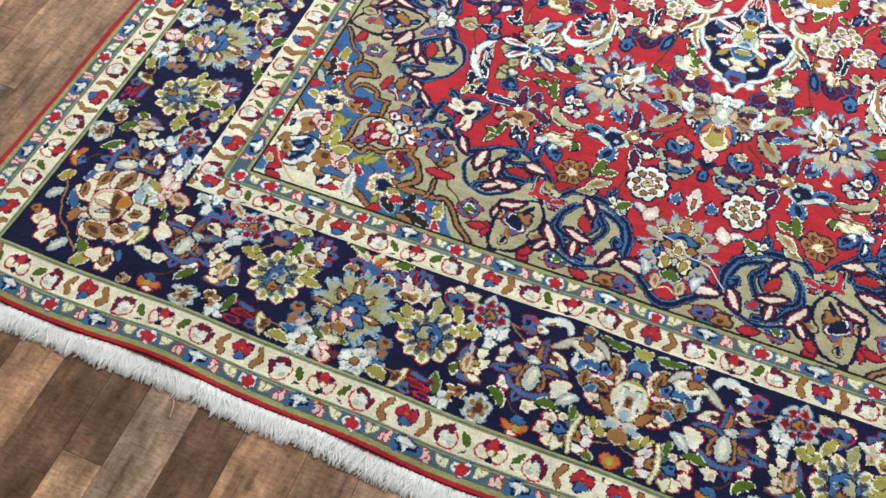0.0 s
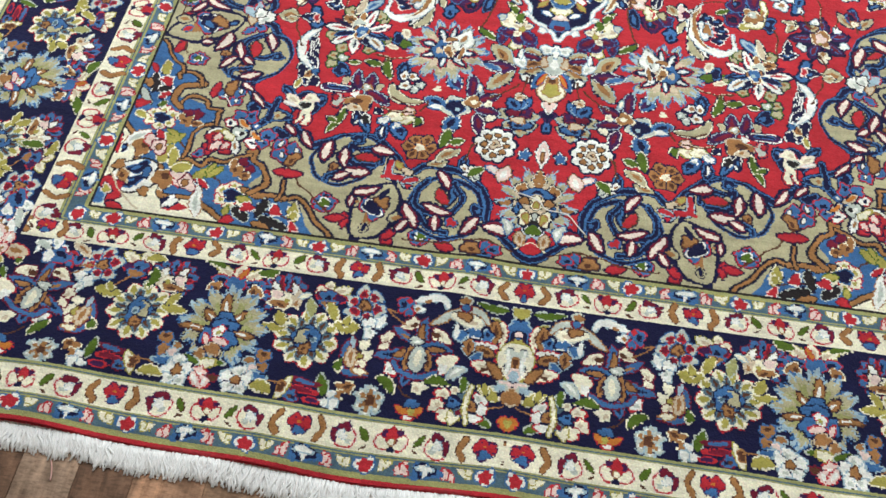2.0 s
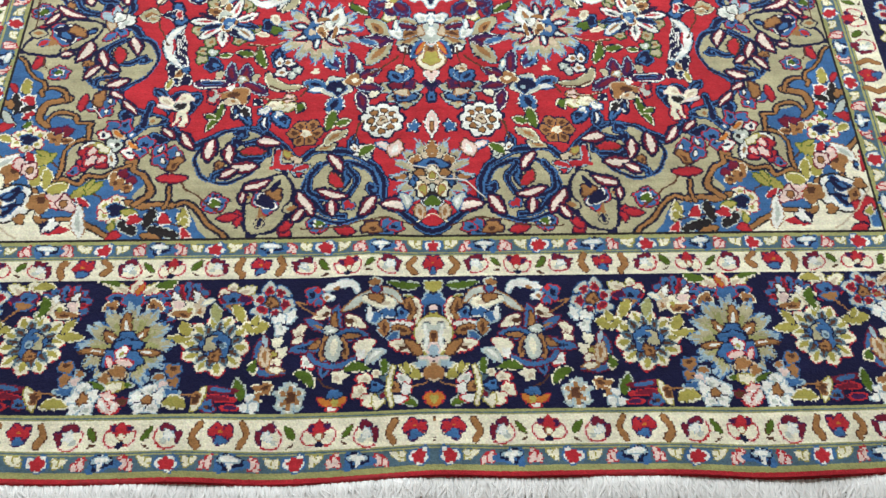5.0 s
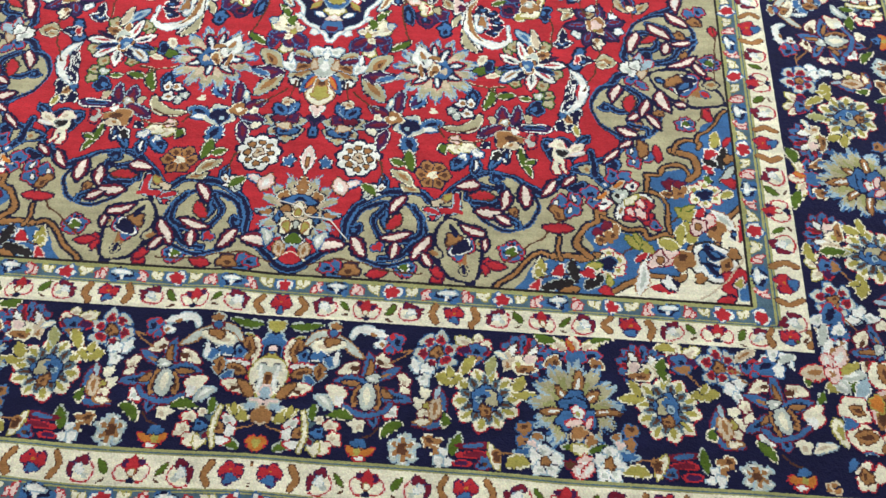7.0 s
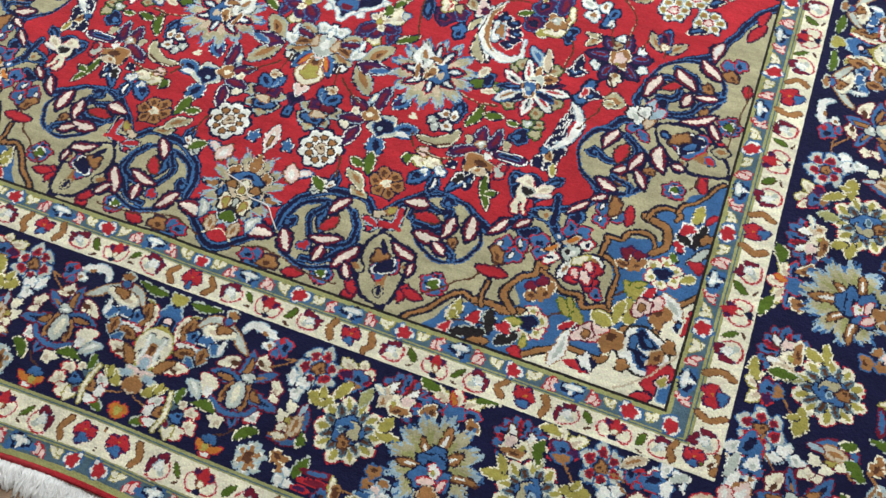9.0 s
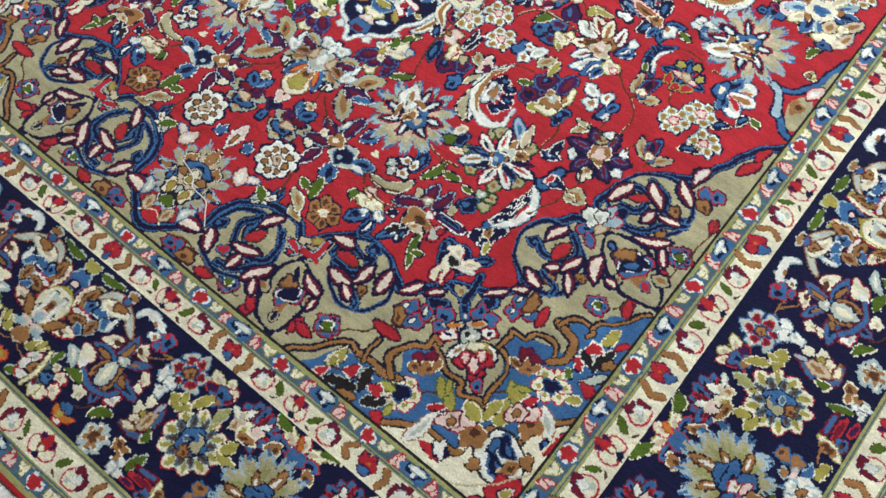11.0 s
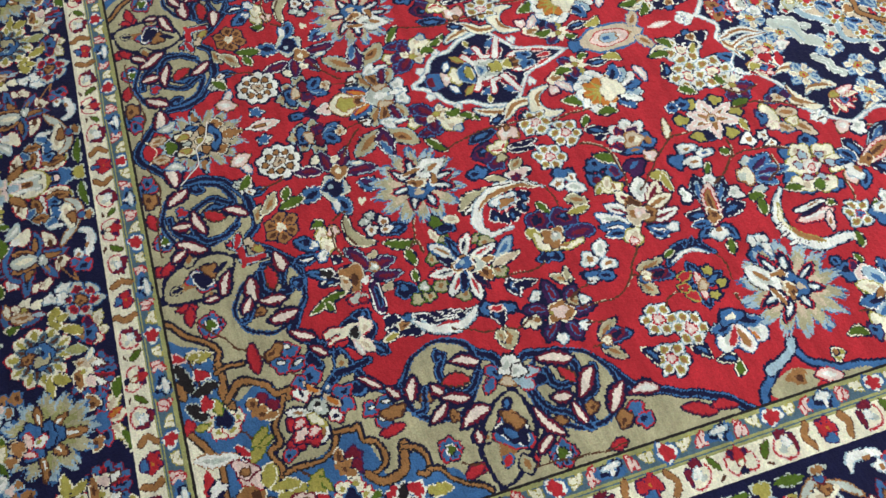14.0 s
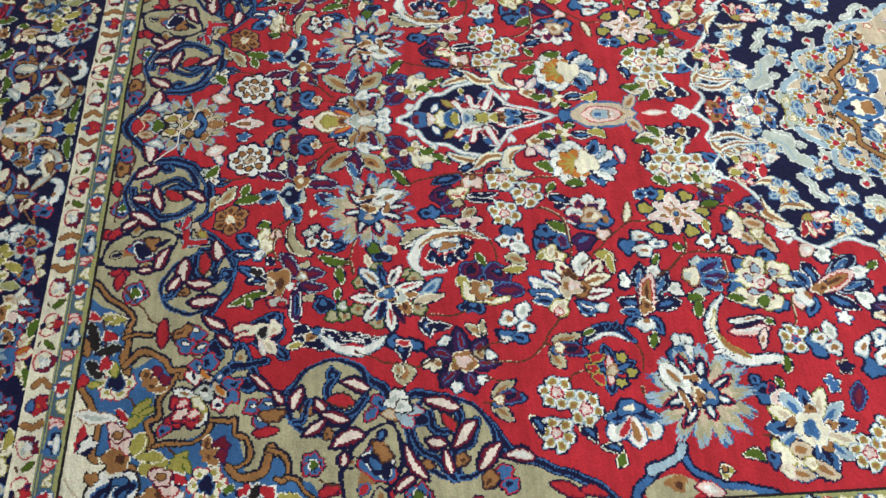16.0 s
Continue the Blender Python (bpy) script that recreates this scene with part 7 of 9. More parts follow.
# ---- the red field ----
def red_field():
    allowed.append((FIELD,))
    at(0.008, 0.219, heart_palmette)
    at(0.010, 0.571, cup_palmette)
    at(0.075, 0.450, bellflower)
    at(0.116, 0.366, white_rosette)
    at(0.272, 0.336, brown_flower, 1.1)
    at(0.100, 0.712, tulip_pair, 0.95, 0, True)
    at(0.16, 0.283, posy, 0.8)
    for x, y in ((0.186, 0.903), (0.230, 0.952), (0.277, 0.898), (0.685, 0.952), (0.719, 1.0), (0.767, 0.943)):
        at(x, y, daisy)
    at(0.150, 1.078, shell_flower, 1.15, 90)
    for x, y in ((0.098, 1.283), (0.172, 1.266), (0.174, 1.322)):
        at(x, y, daisy, 1.3, 15, False, 1.0, "C")
    at(0.072, 1.318, dark_posy, 1.1, 40)
    at(0.225, 1.345, tulip_pair, 0.8, 120)
    at(0.06, 1.045, tulip_pair, 0.75, 30)
    for x, y, t, f in ((0.05, 1.245, 30, "G"), (0.12, 1.23, -20, "N"), (0.135, 1.355, 40, "B"), (0.085, 1.215, 100, "C"), (0.205, 1.225, 70, "G"), (0.11, 1.165, 10, "P"), (0.06, 1.11, 60, "g"),
                       (0.08, 0.99, 100, "G"), (0.10, 0.985, 40, "P"), (0.205, 1.04, 80, "G"), (0.09, 1.21, 75, "G"), (0.79, 1.02, 60, "N"), (0.75, 0.985, 40, "N"), (0.73, 0.90, 20, "N"),
                       (0.13, 0.30, 320, "G"), (0.092, 0.285, 30, "P"), (0.06, 0.14, 70, "S"), (0.82, 1.27, 70, "G")):
        leaf(x, y, 0.042, 0.0095, t, f, "C" if f in "GgN" else "B", 0.006)
    at(0.204, 0.458, eye_star)
    at(0.260, 0.618, feather_star)
    at(0.141, 0.588, winged_leaf)
    at(0.340, 0.400, petal_spray)
    at(0.335, 0.475, curled_leaf)
    at(0.325, 0.515, posy)
    at(0.370, 0.635, small_bud)
    at(0.363, 0.771, boteh)
    at(0.229, 0.779, purple_posy)
    at(0.351, 0.900, white_trio)
    at(0.363, 0.987, blue_lobes)
    at(0.285, 1.077, fringed_flower)
    at(0.461, 1.017, tan_palmette)
    at(0.486, 1.164, blue_palmette)
    at(0.292, 1.259, olive_star)
    at(0.469, 1.397, cream_rosette)
    at(0.445, 1.302, blue_tulip)
    at(0.341, 1.393, cream_tulip)
    at(0.374, 1.327, pale_trio)
    at(0.365, 1.175, white_cluster)
    at(0.586, 1.328, crescent)
    at(0.607, 1.207, blue_cup)
    at(0.709, 1.353, blue_pink_bud)
    at(0.614, 0.788, purple_star)
    at(0.460, 0.843, purple_tulip)
    at(0.538, 0.894, white_petals)
    at(0.595, 0.980, eye_leaf)
    at(0.572, 1.075, dark_plume)
    at(0.643, 1.061, dark_star)
    at(0.465, 0.648, busy_flower)
    at(0.430, 0.454, fan_spray)
    at(0.491, 0.549, olive_posy)
    at(0.538, 0.414, white_bloom)
    at(0.551, 0.498, dark_posy)
    at(0.564, 0.577, feather)
    at(0.578, 0.674, shell_bud)
    at(0.633, 0.675, olive_leaf)
    at(0.391, 0.701, field_leaves)
    at(0.597, 1.432, daisy, 0.95, 0, False, 1.0, "B")
    at(0.704, 1.222, feather_star, 1.08, 100)
    at(0.782, 1.41, blue_white_flower, 1.1)
    at(0.74, 1.084, small_tulip, 1.15, -90)
    at(0.695, 0.855, eye_leaf, 0.9, 20)
    at(0.475, 1.545, blue_palmette, 1.15, -50)
    at(0.61, 1.50, white_trio, 1.1, 120)
    at(0.84, 1.36, cream_tulip, 1.0, 20)
    for x, y in ((0.83, 1.50), (0.80, 1.55), (0.86, 1.56)):
        at(x, y, daisy, 1.05)
    at(0.63, 1.58, white_cluster, 1.2, 60)
    at(0.55, 1.66, purple_star, 0.8)
    at(0.72, 1.68, busy_flower, 0.9)
    at(0.64, 1.80, feather_star)
    at(0.80, 1.84, tan_palmette)
    at(0.72, 1.97, cream_rosette)
    at(0.62, 2.03, purple_star, 0.9)
    at(0.83, 2.06, boteh)
    del allowed[1:]


# ---- borders ----


def guard_blossom():
    ell(0, 0.002, 0.0175, 0.0150, "R", "V", lw=0.002)
    for s in (-1, 1):
        ell(s * 0.011, 0.004, 0.0075, 0.008, "R", "V", lw=0.002)
        stroke([(s * 0.034, 0.014), (s * 0.043, 0.0), (s * 0.034, -0.014)], 0.0052, "E", "D", lw=0.0014)
    ell(0, 0.003, 0.011, 0.008, "R")
    ell(0, -0.009, 0.0095, 0.0068, "B", "V", lw=0.0014)
    ell(0.001, 0.004, 0.003, 0.002, "X")


def guard_bud():
    """A crimson bud between two thin red loops."""
    for s in (-1, 1):
        stroke([(s * 0.006, -0.015), (s * 0.017, -0.016), (s * 0.025, -0.006), (s * 0.022, 0.006), (s * 0.010, 0.005)], 0.0013, "R", "P", lw=0.001)
        leaf(s * 0.002, 0.004, 0.018, 0.0052, 90 - s * 62, "V", "R", lw=0.0012)
    leaf(0, -0.010, 0.029, 0.0085, 90, "R", "M", lw=0.0014)
    ell(0, -0.004, 0.0045, 0.0045, "C", "E", lw=0.0012)
    ell(0, -0.0145, 0.0075, 0.0045, "N")


def guard_spray():
    """A pale posy with crimson buds in a scalloped red outline, and an olive leaf beyond."""
    stroke([(-0.012, -0.015), (-0.002, -0.0175), (0.010, -0.016), (0.018, -0.010), (0.021, 0.0), (0.016, 0.009)], 0.0013, "R", "P", lw=0.001)
    ell(-0.014, 0.0, 0.0055, 0.0095, "M", "V", lw=0.0014)
    ell(0.003, 0.0125, 0.0105, 0.0052, "M", "V", lw=0.0014)
    ell(-0.001, 0.001, 0.0075, 0.0065, "W", "A", lw=0.0012)
    ell(0.008, -0.007, 0.0055, 0.004, "S")
    leaf(0.026, 0.013, 0.026, 0.0055, -50, "G", "D", lw=0.0012)
    leaf(0.030, -0.017, 0.014, 0.002, 20, "D")


def guard_tulip():
    ell(0, 0, 0.0165, 0.0125, "W", "B", lw=0.003)
    star(0, 0, 0.0085, 0.0125, 5, "R", "R", 90, lw=0.001)


def guard_tee():
    ell(0, 0, 0.024, 0.0145, "B")
    ell(0, 0.002, 0.017, 0.0125, "N")
    leaf(0, -0.013, 0.026, 0.0040, 90, "W")
    ell(0, 0.005, 0.0125, 0.0048, "W", "A", lw=0.0016)


def guard_lambda():
    leaf(-0.010, -0.011, 0.028, 0.0062, 58, "P", "R", lw=0.0024)
    leaf(0.004, -0.010, 0.020, 0.0046, 105, "P", "R", lw=0.0024)


def guard_sprig():
    leaf(-0.012, 0.010, 0.026, 0.0056, -42, "C", "g", lw=0.0018)
    leaf(0.0, -0.002, 0.014, 0.0046, 55, "C", "g", lw=0.0018)


def cream_run(first, period, count, low, high):
    """A run of the cream stripe: blossoms and buds in turn, with sprays between."""
    for k in range(-count, count + 1):
        s = first + k * period
        for o, draw, flip in ((0, guard_blossom, False), (period / 2, guard_bud, False), (period * 0.25, guard_spray, False), (period * 0.75, guard_spray, True)):
            if low < s + o < high:
                at(s + o, 0, draw, 1.05, 0, flip)


def blue_run(first, period, count, low, high):
    """A run of the blue stripe: tulips and tees with leaves between."""
    for k in range(-count, count + 1):
        s = first + k * period
        for o, draw, flip in ((0, guard_tulip, False), (0.17, guard_sprig, True), (0.33, guard_lambda, False), (0.5, guard_tee, False), (0.67, guard_lambda, True), (0.83, guard_sprig, False)):
            if low < s + o * period < high:
                at(s + o * period, 0, draw, 1.12, 0, flip)


def along(side, middle, depth, height):
    """The frame of a stripe: s runs along it, the second way points to the field."""
    k = depth / height
    if side == "end":
        return np.array([[1.0, 0.0], [0.0, k]]), np.array([AXIS, middle])
    return np.array([[0.0, -k], [1.0, 0.0]]), np.array([warp(HALF) - middle, 0.0])


def guard_stripes():
    for side, edges, zone in (("end", END_EDGES, 0), ("side", SIDE_EDGES, 0)):
        for lo, hi, kind, allow in ((8, 9, "cream", INNER), (10, 11, "blue", INNER), (4, 5, "cream", OUTER), (2, 3, "blue", OUTER)):
            mid, depth = (edges[lo] + edges[hi]) / 2, edges[hi] - edges[lo]
            frames.append(along(side, mid, depth, (0.035 if allow == INNER else 0.046) if kind == "cream" else 0.031))
            allowed.append((allow,))
            inner = allow == INNER
            if side == "end":
                top = (HALF - 0.07 if kind == "cream" else HALF - 0.12) if inner else 1.30
                if kind == "cream":
                    cream_run(0.0 if inner else 0.033, 0.325 if inner else 0.334, 5, -0.01 if inner else 0.02, top)
                else:
                    blue_run(-0.003 if inner else 0.026, 0.208 if inner else 0.212, 8, -0.01 if inner else 0.02, top)
            else:
                low = (0.045 if kind == "cream" else 0.09) if inner else -0.27
                if kind == "cream":
                    cream_run(0.471, 0.335, 8, low, MIDDLE)
                else:
                    blue_run(0.249, 0.203, 12, low, MIDDLE)
            allowed.pop()
            frames.pop()
    allowed.append((INNER,))
    at(0.962, 0.018, guard_blossom, 1.0)
    at(0.912, 0.058, guard_tulip, 1.0, -45)
    del allowed[1:]
    allowed.append((OUTER,))
    at(warp(HALF) + 0.31, -0.302, guard_blossom, 1.0)
    at(warp(HALF) + 0.37, -0.35, guard_tulip, 1.0, -45)
    del allowed[1:]


def white_daisy():
    ring_of(5, 0.018, 0.0115, "W", "A", 90)
    ell(0, 0, 0.008, None, "E", "D")


def vase_palmette():
    """Half of the tall vase-like blossom in the middle of a border."""
    ell(0, -0.018, 0.016, 0.014, "g", "S")
    leaf(0.024, -0.018, 0.0581, 0.0078, 3, "G", "S")
    leaf(0.031, -0.046, 0.0253, 0.0045, 18, "g", "S")
    ell(0.001, -0.051, 0.023, 0.013, "B", "A")
    ell(0.001, -0.07, 0.016, 0.013, "N", "B")
    ell(0.001, -0.065, 0.006, 0.005, "P", "N")
    ell(0.001, -0.084, 0.009, 0.007, "g", "D")
    leaf(0.03, -0.1, 0.06, 0.0089, 88, "C", "R")
    leaf(0.046, -0.093, 0.0511, 0.0101, 93, "E", "D")
    ell(0.06, -0.077, 0.01, 0.013, "B", "A")
    ell(0.002, -0.123, 0.032, 0.036, "C", "g")
    ell(0.002, -0.125, 0.021, 0.025, "S", "C")
    leaf(0.017, -0.152, 0.0521, 0.004, 93, "W")
    ell(0.002, -0.127, 0.006, 0.011, "D", "E")
    ell(0.003, -0.152, 0.007, 0.014, "A", "P")
    stroke([(0.033, -0.091), (0.038, -0.12), (0.031, -0.149), (0.017, -0.165)], 0.002, "R")
    leaf(0.035, -0.1, 0.0474, 0.0067, 7, "W", "R")
    leaf(0.039, -0.116, 0.0424, 0.0101, 19, "E", "D")
    ell(0.071, -0.122, 0.009, 0.008, "B", "A")
    leaf(0.025, -0.154, 0.0565, 0.01, 23, "C", "R")
    leaf(0.021, -0.162, 0.0417, 0.0078, 46, "E", "D")
    ell(0.056, -0.146, 0.007, 0.003, "D")
    ell(0.003, -0.17, 0.024, 0.007, "P", "S")
    ell(0.023, -0.176, 0.01, 0.006, "A", "S")
    ell(0.003, -0.191, 0.015, 0.014, "E", "Z")
    stroke([(0.009, -0.208), (0.026, -0.215), (0.044, -0.222)], 0.0015, "E")
    leaf(0.004, -0.26, 0.031, 0.013, 90, "X", "R")
    leaf(0.004, -0.254, 0.02, 0.004, 90, "g")
    leaf(0.03, -0.255, 0.0383, 0.008, 33, "G", "S")


def hat_flower():
    """A brimmed pale blossom hanging over blue petals."""
    stroke([(-0.05, 0.003), (-0.027, 0.024), (0.001, 0.029)], 0.006, "S", "E", taper=True)
    stroke([(-0.003, 0.029), (0.03, 0.005), (0.053, -0.015)], 0.0067, "S", "E", taper=True)
    leaf(-0.038, 0.002, 0.0625, 0.0123, 7, "C", "S")
    ell(-0.001, 0.014, 0.011, 0.008, "E", "D")
    ell(-0.003, 0.03, 0.009, 0.006, "B", "M")
    ell(-0.021, -0.016, 0.016, 0.009, "B", "W")
    ell(-0.001, -0.025, 0.009, 0.009, "B", "A")
    leaf(0.009, -0.032, 0.0263, 0.0045, 81, "W", "A")
    leaf(-0.017, -0.061, 0.032, 0.0101, 90, "E", "A")
    ell(0.001, 0.043, 0.012, 0.006, "E", "S")


def lobed_flower():
    """Cream and white lobes about a tan and a blue disc."""
    ell(-0.032, 0.014, 0.012, 0.013, "W", "R")
    ell(-0.035, -0.005, 0.01, 0.011, "W", "R")
    ell(-0.025, -0.021, 0.013, 0.008, "W", "R")
    ell(0.019, 0.025, 0.009, 0.009, "C", "N")
    ell(0.038, 0.015, 0.012, 0.009, "C", "R", 175)
    ell(0.046, -0.006, 0.012, 0.011, "C", "R")
    ell(0.029, -0.023, 0.011, 0.011, "C", "R")
    ell(0.014, -0.027, 0.01, 0.009, "C", "g")
    ell(0.002, 0.018, 0.008, 0.007, "T", "N")
    ell(0.003, -0.017, 0.008, 0.006, "M", "T")
    ell(-0.014, 0, 0.01, 0.01, "E", "N")
    stroke([(-0.012, -0.034), (-0.003, -0.007), (-0.013, 0.036)], 0.0032, "C", "g")
    ell(0.017, 0, 0.011, 0.01, "B", "N")
    leaf(-0.064, 0.022, 0.0452, 0.0112, 28, "g", "C")
    leaf(-0.04, 0.026, 0.0251, 0.007, 85, "g", "C")
    leaf(0.006, 0.023, 0.0314, 0.007, 99, "G", "S")


def beetle_flower():
    """A veined blue blossom about a grey body, ringed with cream petals."""
    ell(-0.038, 0.037, 0.0177, 0.0133, "C", "M", 16)
    ell(-0.029, 0.037, 0.008, 0.006, "D")
    ell(0.021, 0.055, 0.0199, 0.0114, "C", "M", 162)
    ell(0.014, 0.053, 0.007, 0.005, "D")
    ell(0.062, 0.023, 0.011, 0.013, "C", "M")
    ell(0.062, 0.003, 0.009, 0.01, "C", "M")
    ell(0.042, -0.039, 0.0157, 0.0108, "W", "R", 27)
    ell(-0.015, -0.064, 0.015, 0.012, "C", "N")
    ell(-0.057, -0.011, 0.018, 0.019, "C", "R")
    ell(-0.048, -0.024, 0.01, 0.011, "W", None, 174)
    leaf(0, 0.009, 0.0626, 0.0101, 98, "B", "M")
    leaf(0, 0.011, 0.0641, 0.0112, 176, "B", "M")
    leaf(0.005, 0.014, 0.0588, 0.0078, 32, "B", "M")
    leaf(0.008, -0.002, 0.0694, 0.0112, -12, "B", "M")
    leaf(0.012, -0.034, 0.0342, 0.009, -83, "B", "M")
    stroke([(-0.038, -0.033), (-0.014, -0.045), (0.025, -0.04), (0.044, -0.023)], 0.0045, "B", "M")
    leaf(-0.01, 0.01, 0.042, 0.0045, 179, "E", "N")
    leaf(-0.001, 0.017, 0.0381, 0.0045, 95, "E", "D")
    leaf(0.015, 0.001, 0.032, 0.005, -20, "E", "D")
    leaf(0.011, 0.02, 0.0273, 0.0034, 24, "E")
    leaf(-0.021, -0.036, 0.0454, 0.0089, 82, "E", "N")
    leaf(0.018, -0.036, 0.045, 0.008, 90, "E", "N")
    leaf(-0.001, -0.038, 0.0511, 0.0157, 87, "S", "N")
    leaf(-0.001, -0.029, 0.033, 0.0075, 88, "C")
    ell(0.008, 0.021, 0.011, 0.0091, "S", "N")


def comet():
    """A white plume with a blue head."""
    stroke([(-0.05, -0.003), (-0.035, 0.017), (-0.002, 0.017), (0.019, 0.006)], 0.0078, "W", "A", taper=True)
    ell(-0.011, 0.012, 0.007, 0.004, "E")
    ell(0.003, -0.008, 0.01, 0.009, "W", "A")
    ell(0.006, -0.01, 0.004, 0.005, "E")
    ell(0.032, -0.002, 0.016, 0.016, "B", "R")
    ell(0.027, 0.006, 0.006, 0.005, "R")
    ell(0.021, -0.018, 0.008, 0.006, "B", "R")
    stroke([(0.045, -0.02), (0.062, -0.016), (0.082, -0.018)], 0.0017, "E")
    stroke([(0.027, -0.044), (0.052, -0.027), (0.064, -0.019)], 0.0017, "E")


def cream_bird():
    """A cream and tan blossom cupped in a red-lined blue leaf."""
    stroke([(0.008, 0.033), (0.02, 0.011), (0.019, -0.018), (0.002, -0.035), (-0.026, -0.035)], 0.0045, "B", "M")
    ell(-0.016, 0.027, 0.01, 0.011, "C", "N")
    ell(-0.026, 0.007, 0.012, 0.011, "C", "N")
    ell(-0.016, -0.011, 0.011, 0.009, "C", "M")
    ell(-0.013, 0.004, 0.006, 0.007, "g", "D")
    leaf(-0.001, -0.024, 0.0471, 0.0112, 78, "Z", "E")
    leaf(0.004, -0.009, 0.0221, 0.004, 85, "E")
    leaf(0.004, 0.018, 0.0252, 0.005, 83, "A", "M")
    ell(0.024, -0.02, 0.008, 0.011, "G", "C")
    ell(-0.014, -0.031, 0.011, 0.0061, "C", "E")


def sun_flower():
    """A ring of cream leaves and dark points round a blue and tan disc."""
    petals(10, 0.026, 0.034, 0.0135, "C", "R", 80, 0.55)
    petals(10, 0.032, 0.024, 0.0052, "g", None, 80, 0.5)
    petals(10, 0.02, 0.027, 0.0066, "T", "S", 98, 0.45)
    petals(10, 0.026, 0.016, 0.003, "D", None, 98, 0.45)
    ell(0, -0.001, 0.024, 0.0241, "B", "N")
    ell(0.005, 0.001, 0.015, 0.0151, "O", "N")
    ell(-0.004, 0.006, 0.012, 0.01, "B")
    ell(-0.008, -0.001, 0.005, 0.0041, "T", "A")
    ell(0, -0.022, 0.01, 0.0091, "E", "D")
    leaf(-0.043, 0.032, 0.0502, 0.0125, 175, "g", "C")
    leaf(-0.063, 0.035, 0.0221, 0.0063, 108, "g", "C")
    leaf(0, 0.044, 0.0388, 0.0089, 78, "Y", "S")
    leaf(0.042, 0.017, 0.0452, 0.008, -5, "g", "C")
    leaf(0.049, 0.021, 0.0322, 0.0089, 60, "g", "C")


def pink_fan():
    """A fan of blue and crimson rays over tan and cream cups."""
    leaf(-0.001, -0.007, 0.048, 0.0078, -178, "B", "M", 0, 0.66)
    leaf(-0.001, -0.007, 0.0492, 0.0078, 151, "B", "M", 0, 0.66)
    leaf(-0.001, -0.007, 0.0472, 0.0088, 126, "B", "M", 0, 0.66)
    leaf(-0.001, -0.007, 0.0424, 0.0087, 98, "B", "M", 0, 0.66)
    leaf(-0.001, -0.007, 0.043, 0.0078, 65, "B", "M", 0, 0.66)
    leaf(-0.001, -0.007, 0.045, 0.0078, 37, "B", "M", 0, 0.66)
    leaf(-0.001, -0.007, 0.0446, 0.0088, 9, "B", "M", 0, 0.66)
    leaf(-0.001, -0.007, 0.0414, 0.0078, -20, "B", "M", 0, 0.66)
    leaf(-0.001, -0.007, 0.042, 0.0088, -52, "B", "M", 0, 0.66)
    leaf(0, -0.005, 0.0412, 0.0034, 166, "M", "R")
    leaf(0, -0.005, 0.0345, 0.0034, 80, "M", "R")
    leaf(0, -0.005, 0.0341, 0.0034, 40, "M", "R")
    leaf(0, -0.005, 0.0332, 0.0034, -7, "M", "R")
    leaf(-0.027, -0.012, 0.0296, 0.0063, 78, "W", "D")
    leaf(0.006, -0.002, 0.0242, 0.0063, 52, "W", "D")
    ell(-0.03, -0.016, 0.013, 0.0141, "Z", "C")
    ell(-0.008, -0.014, 0.015, 0.011, "C", "Z")
    ell(0.01, -0.009, 0.009, 0.01, "P", "C")
    ell(-0.003, -0.028, 0.019, 0.0081, "E", "C")
    ell(-0.011, -0.018, 0.005, 0.0051, "g")
    leaf(-0.035, -0.009, 0.0247, 0.0045, 159, "C", "A")


def blue_bud():
    """A blue bud between cream petals over a tan foot."""
    leaf(-0.001, -0.008, 0.0536, 0.0101, 143, "C", "g", 0, 0.6)
    leaf(-0.003, -0.002, 0.033, 0.01, 88, "C", "g", 0, 0.6)
    leaf(0.001, -0.005, 0.03, 0.0101, 53, "C", "R")
    ell(-0.008, -0.009, 0.025, 0.0161, "V", "R")
    ell(-0.005, -0.002, 0.014, 0.012, "B", "M")
    ell(-0.009, -0.02, 0.013, 0.0081, "E", "B")
    stroke([(-0.012, -0.028), (-0.027, -0.038), (-0.039, -0.047)], 0.0015, "E")


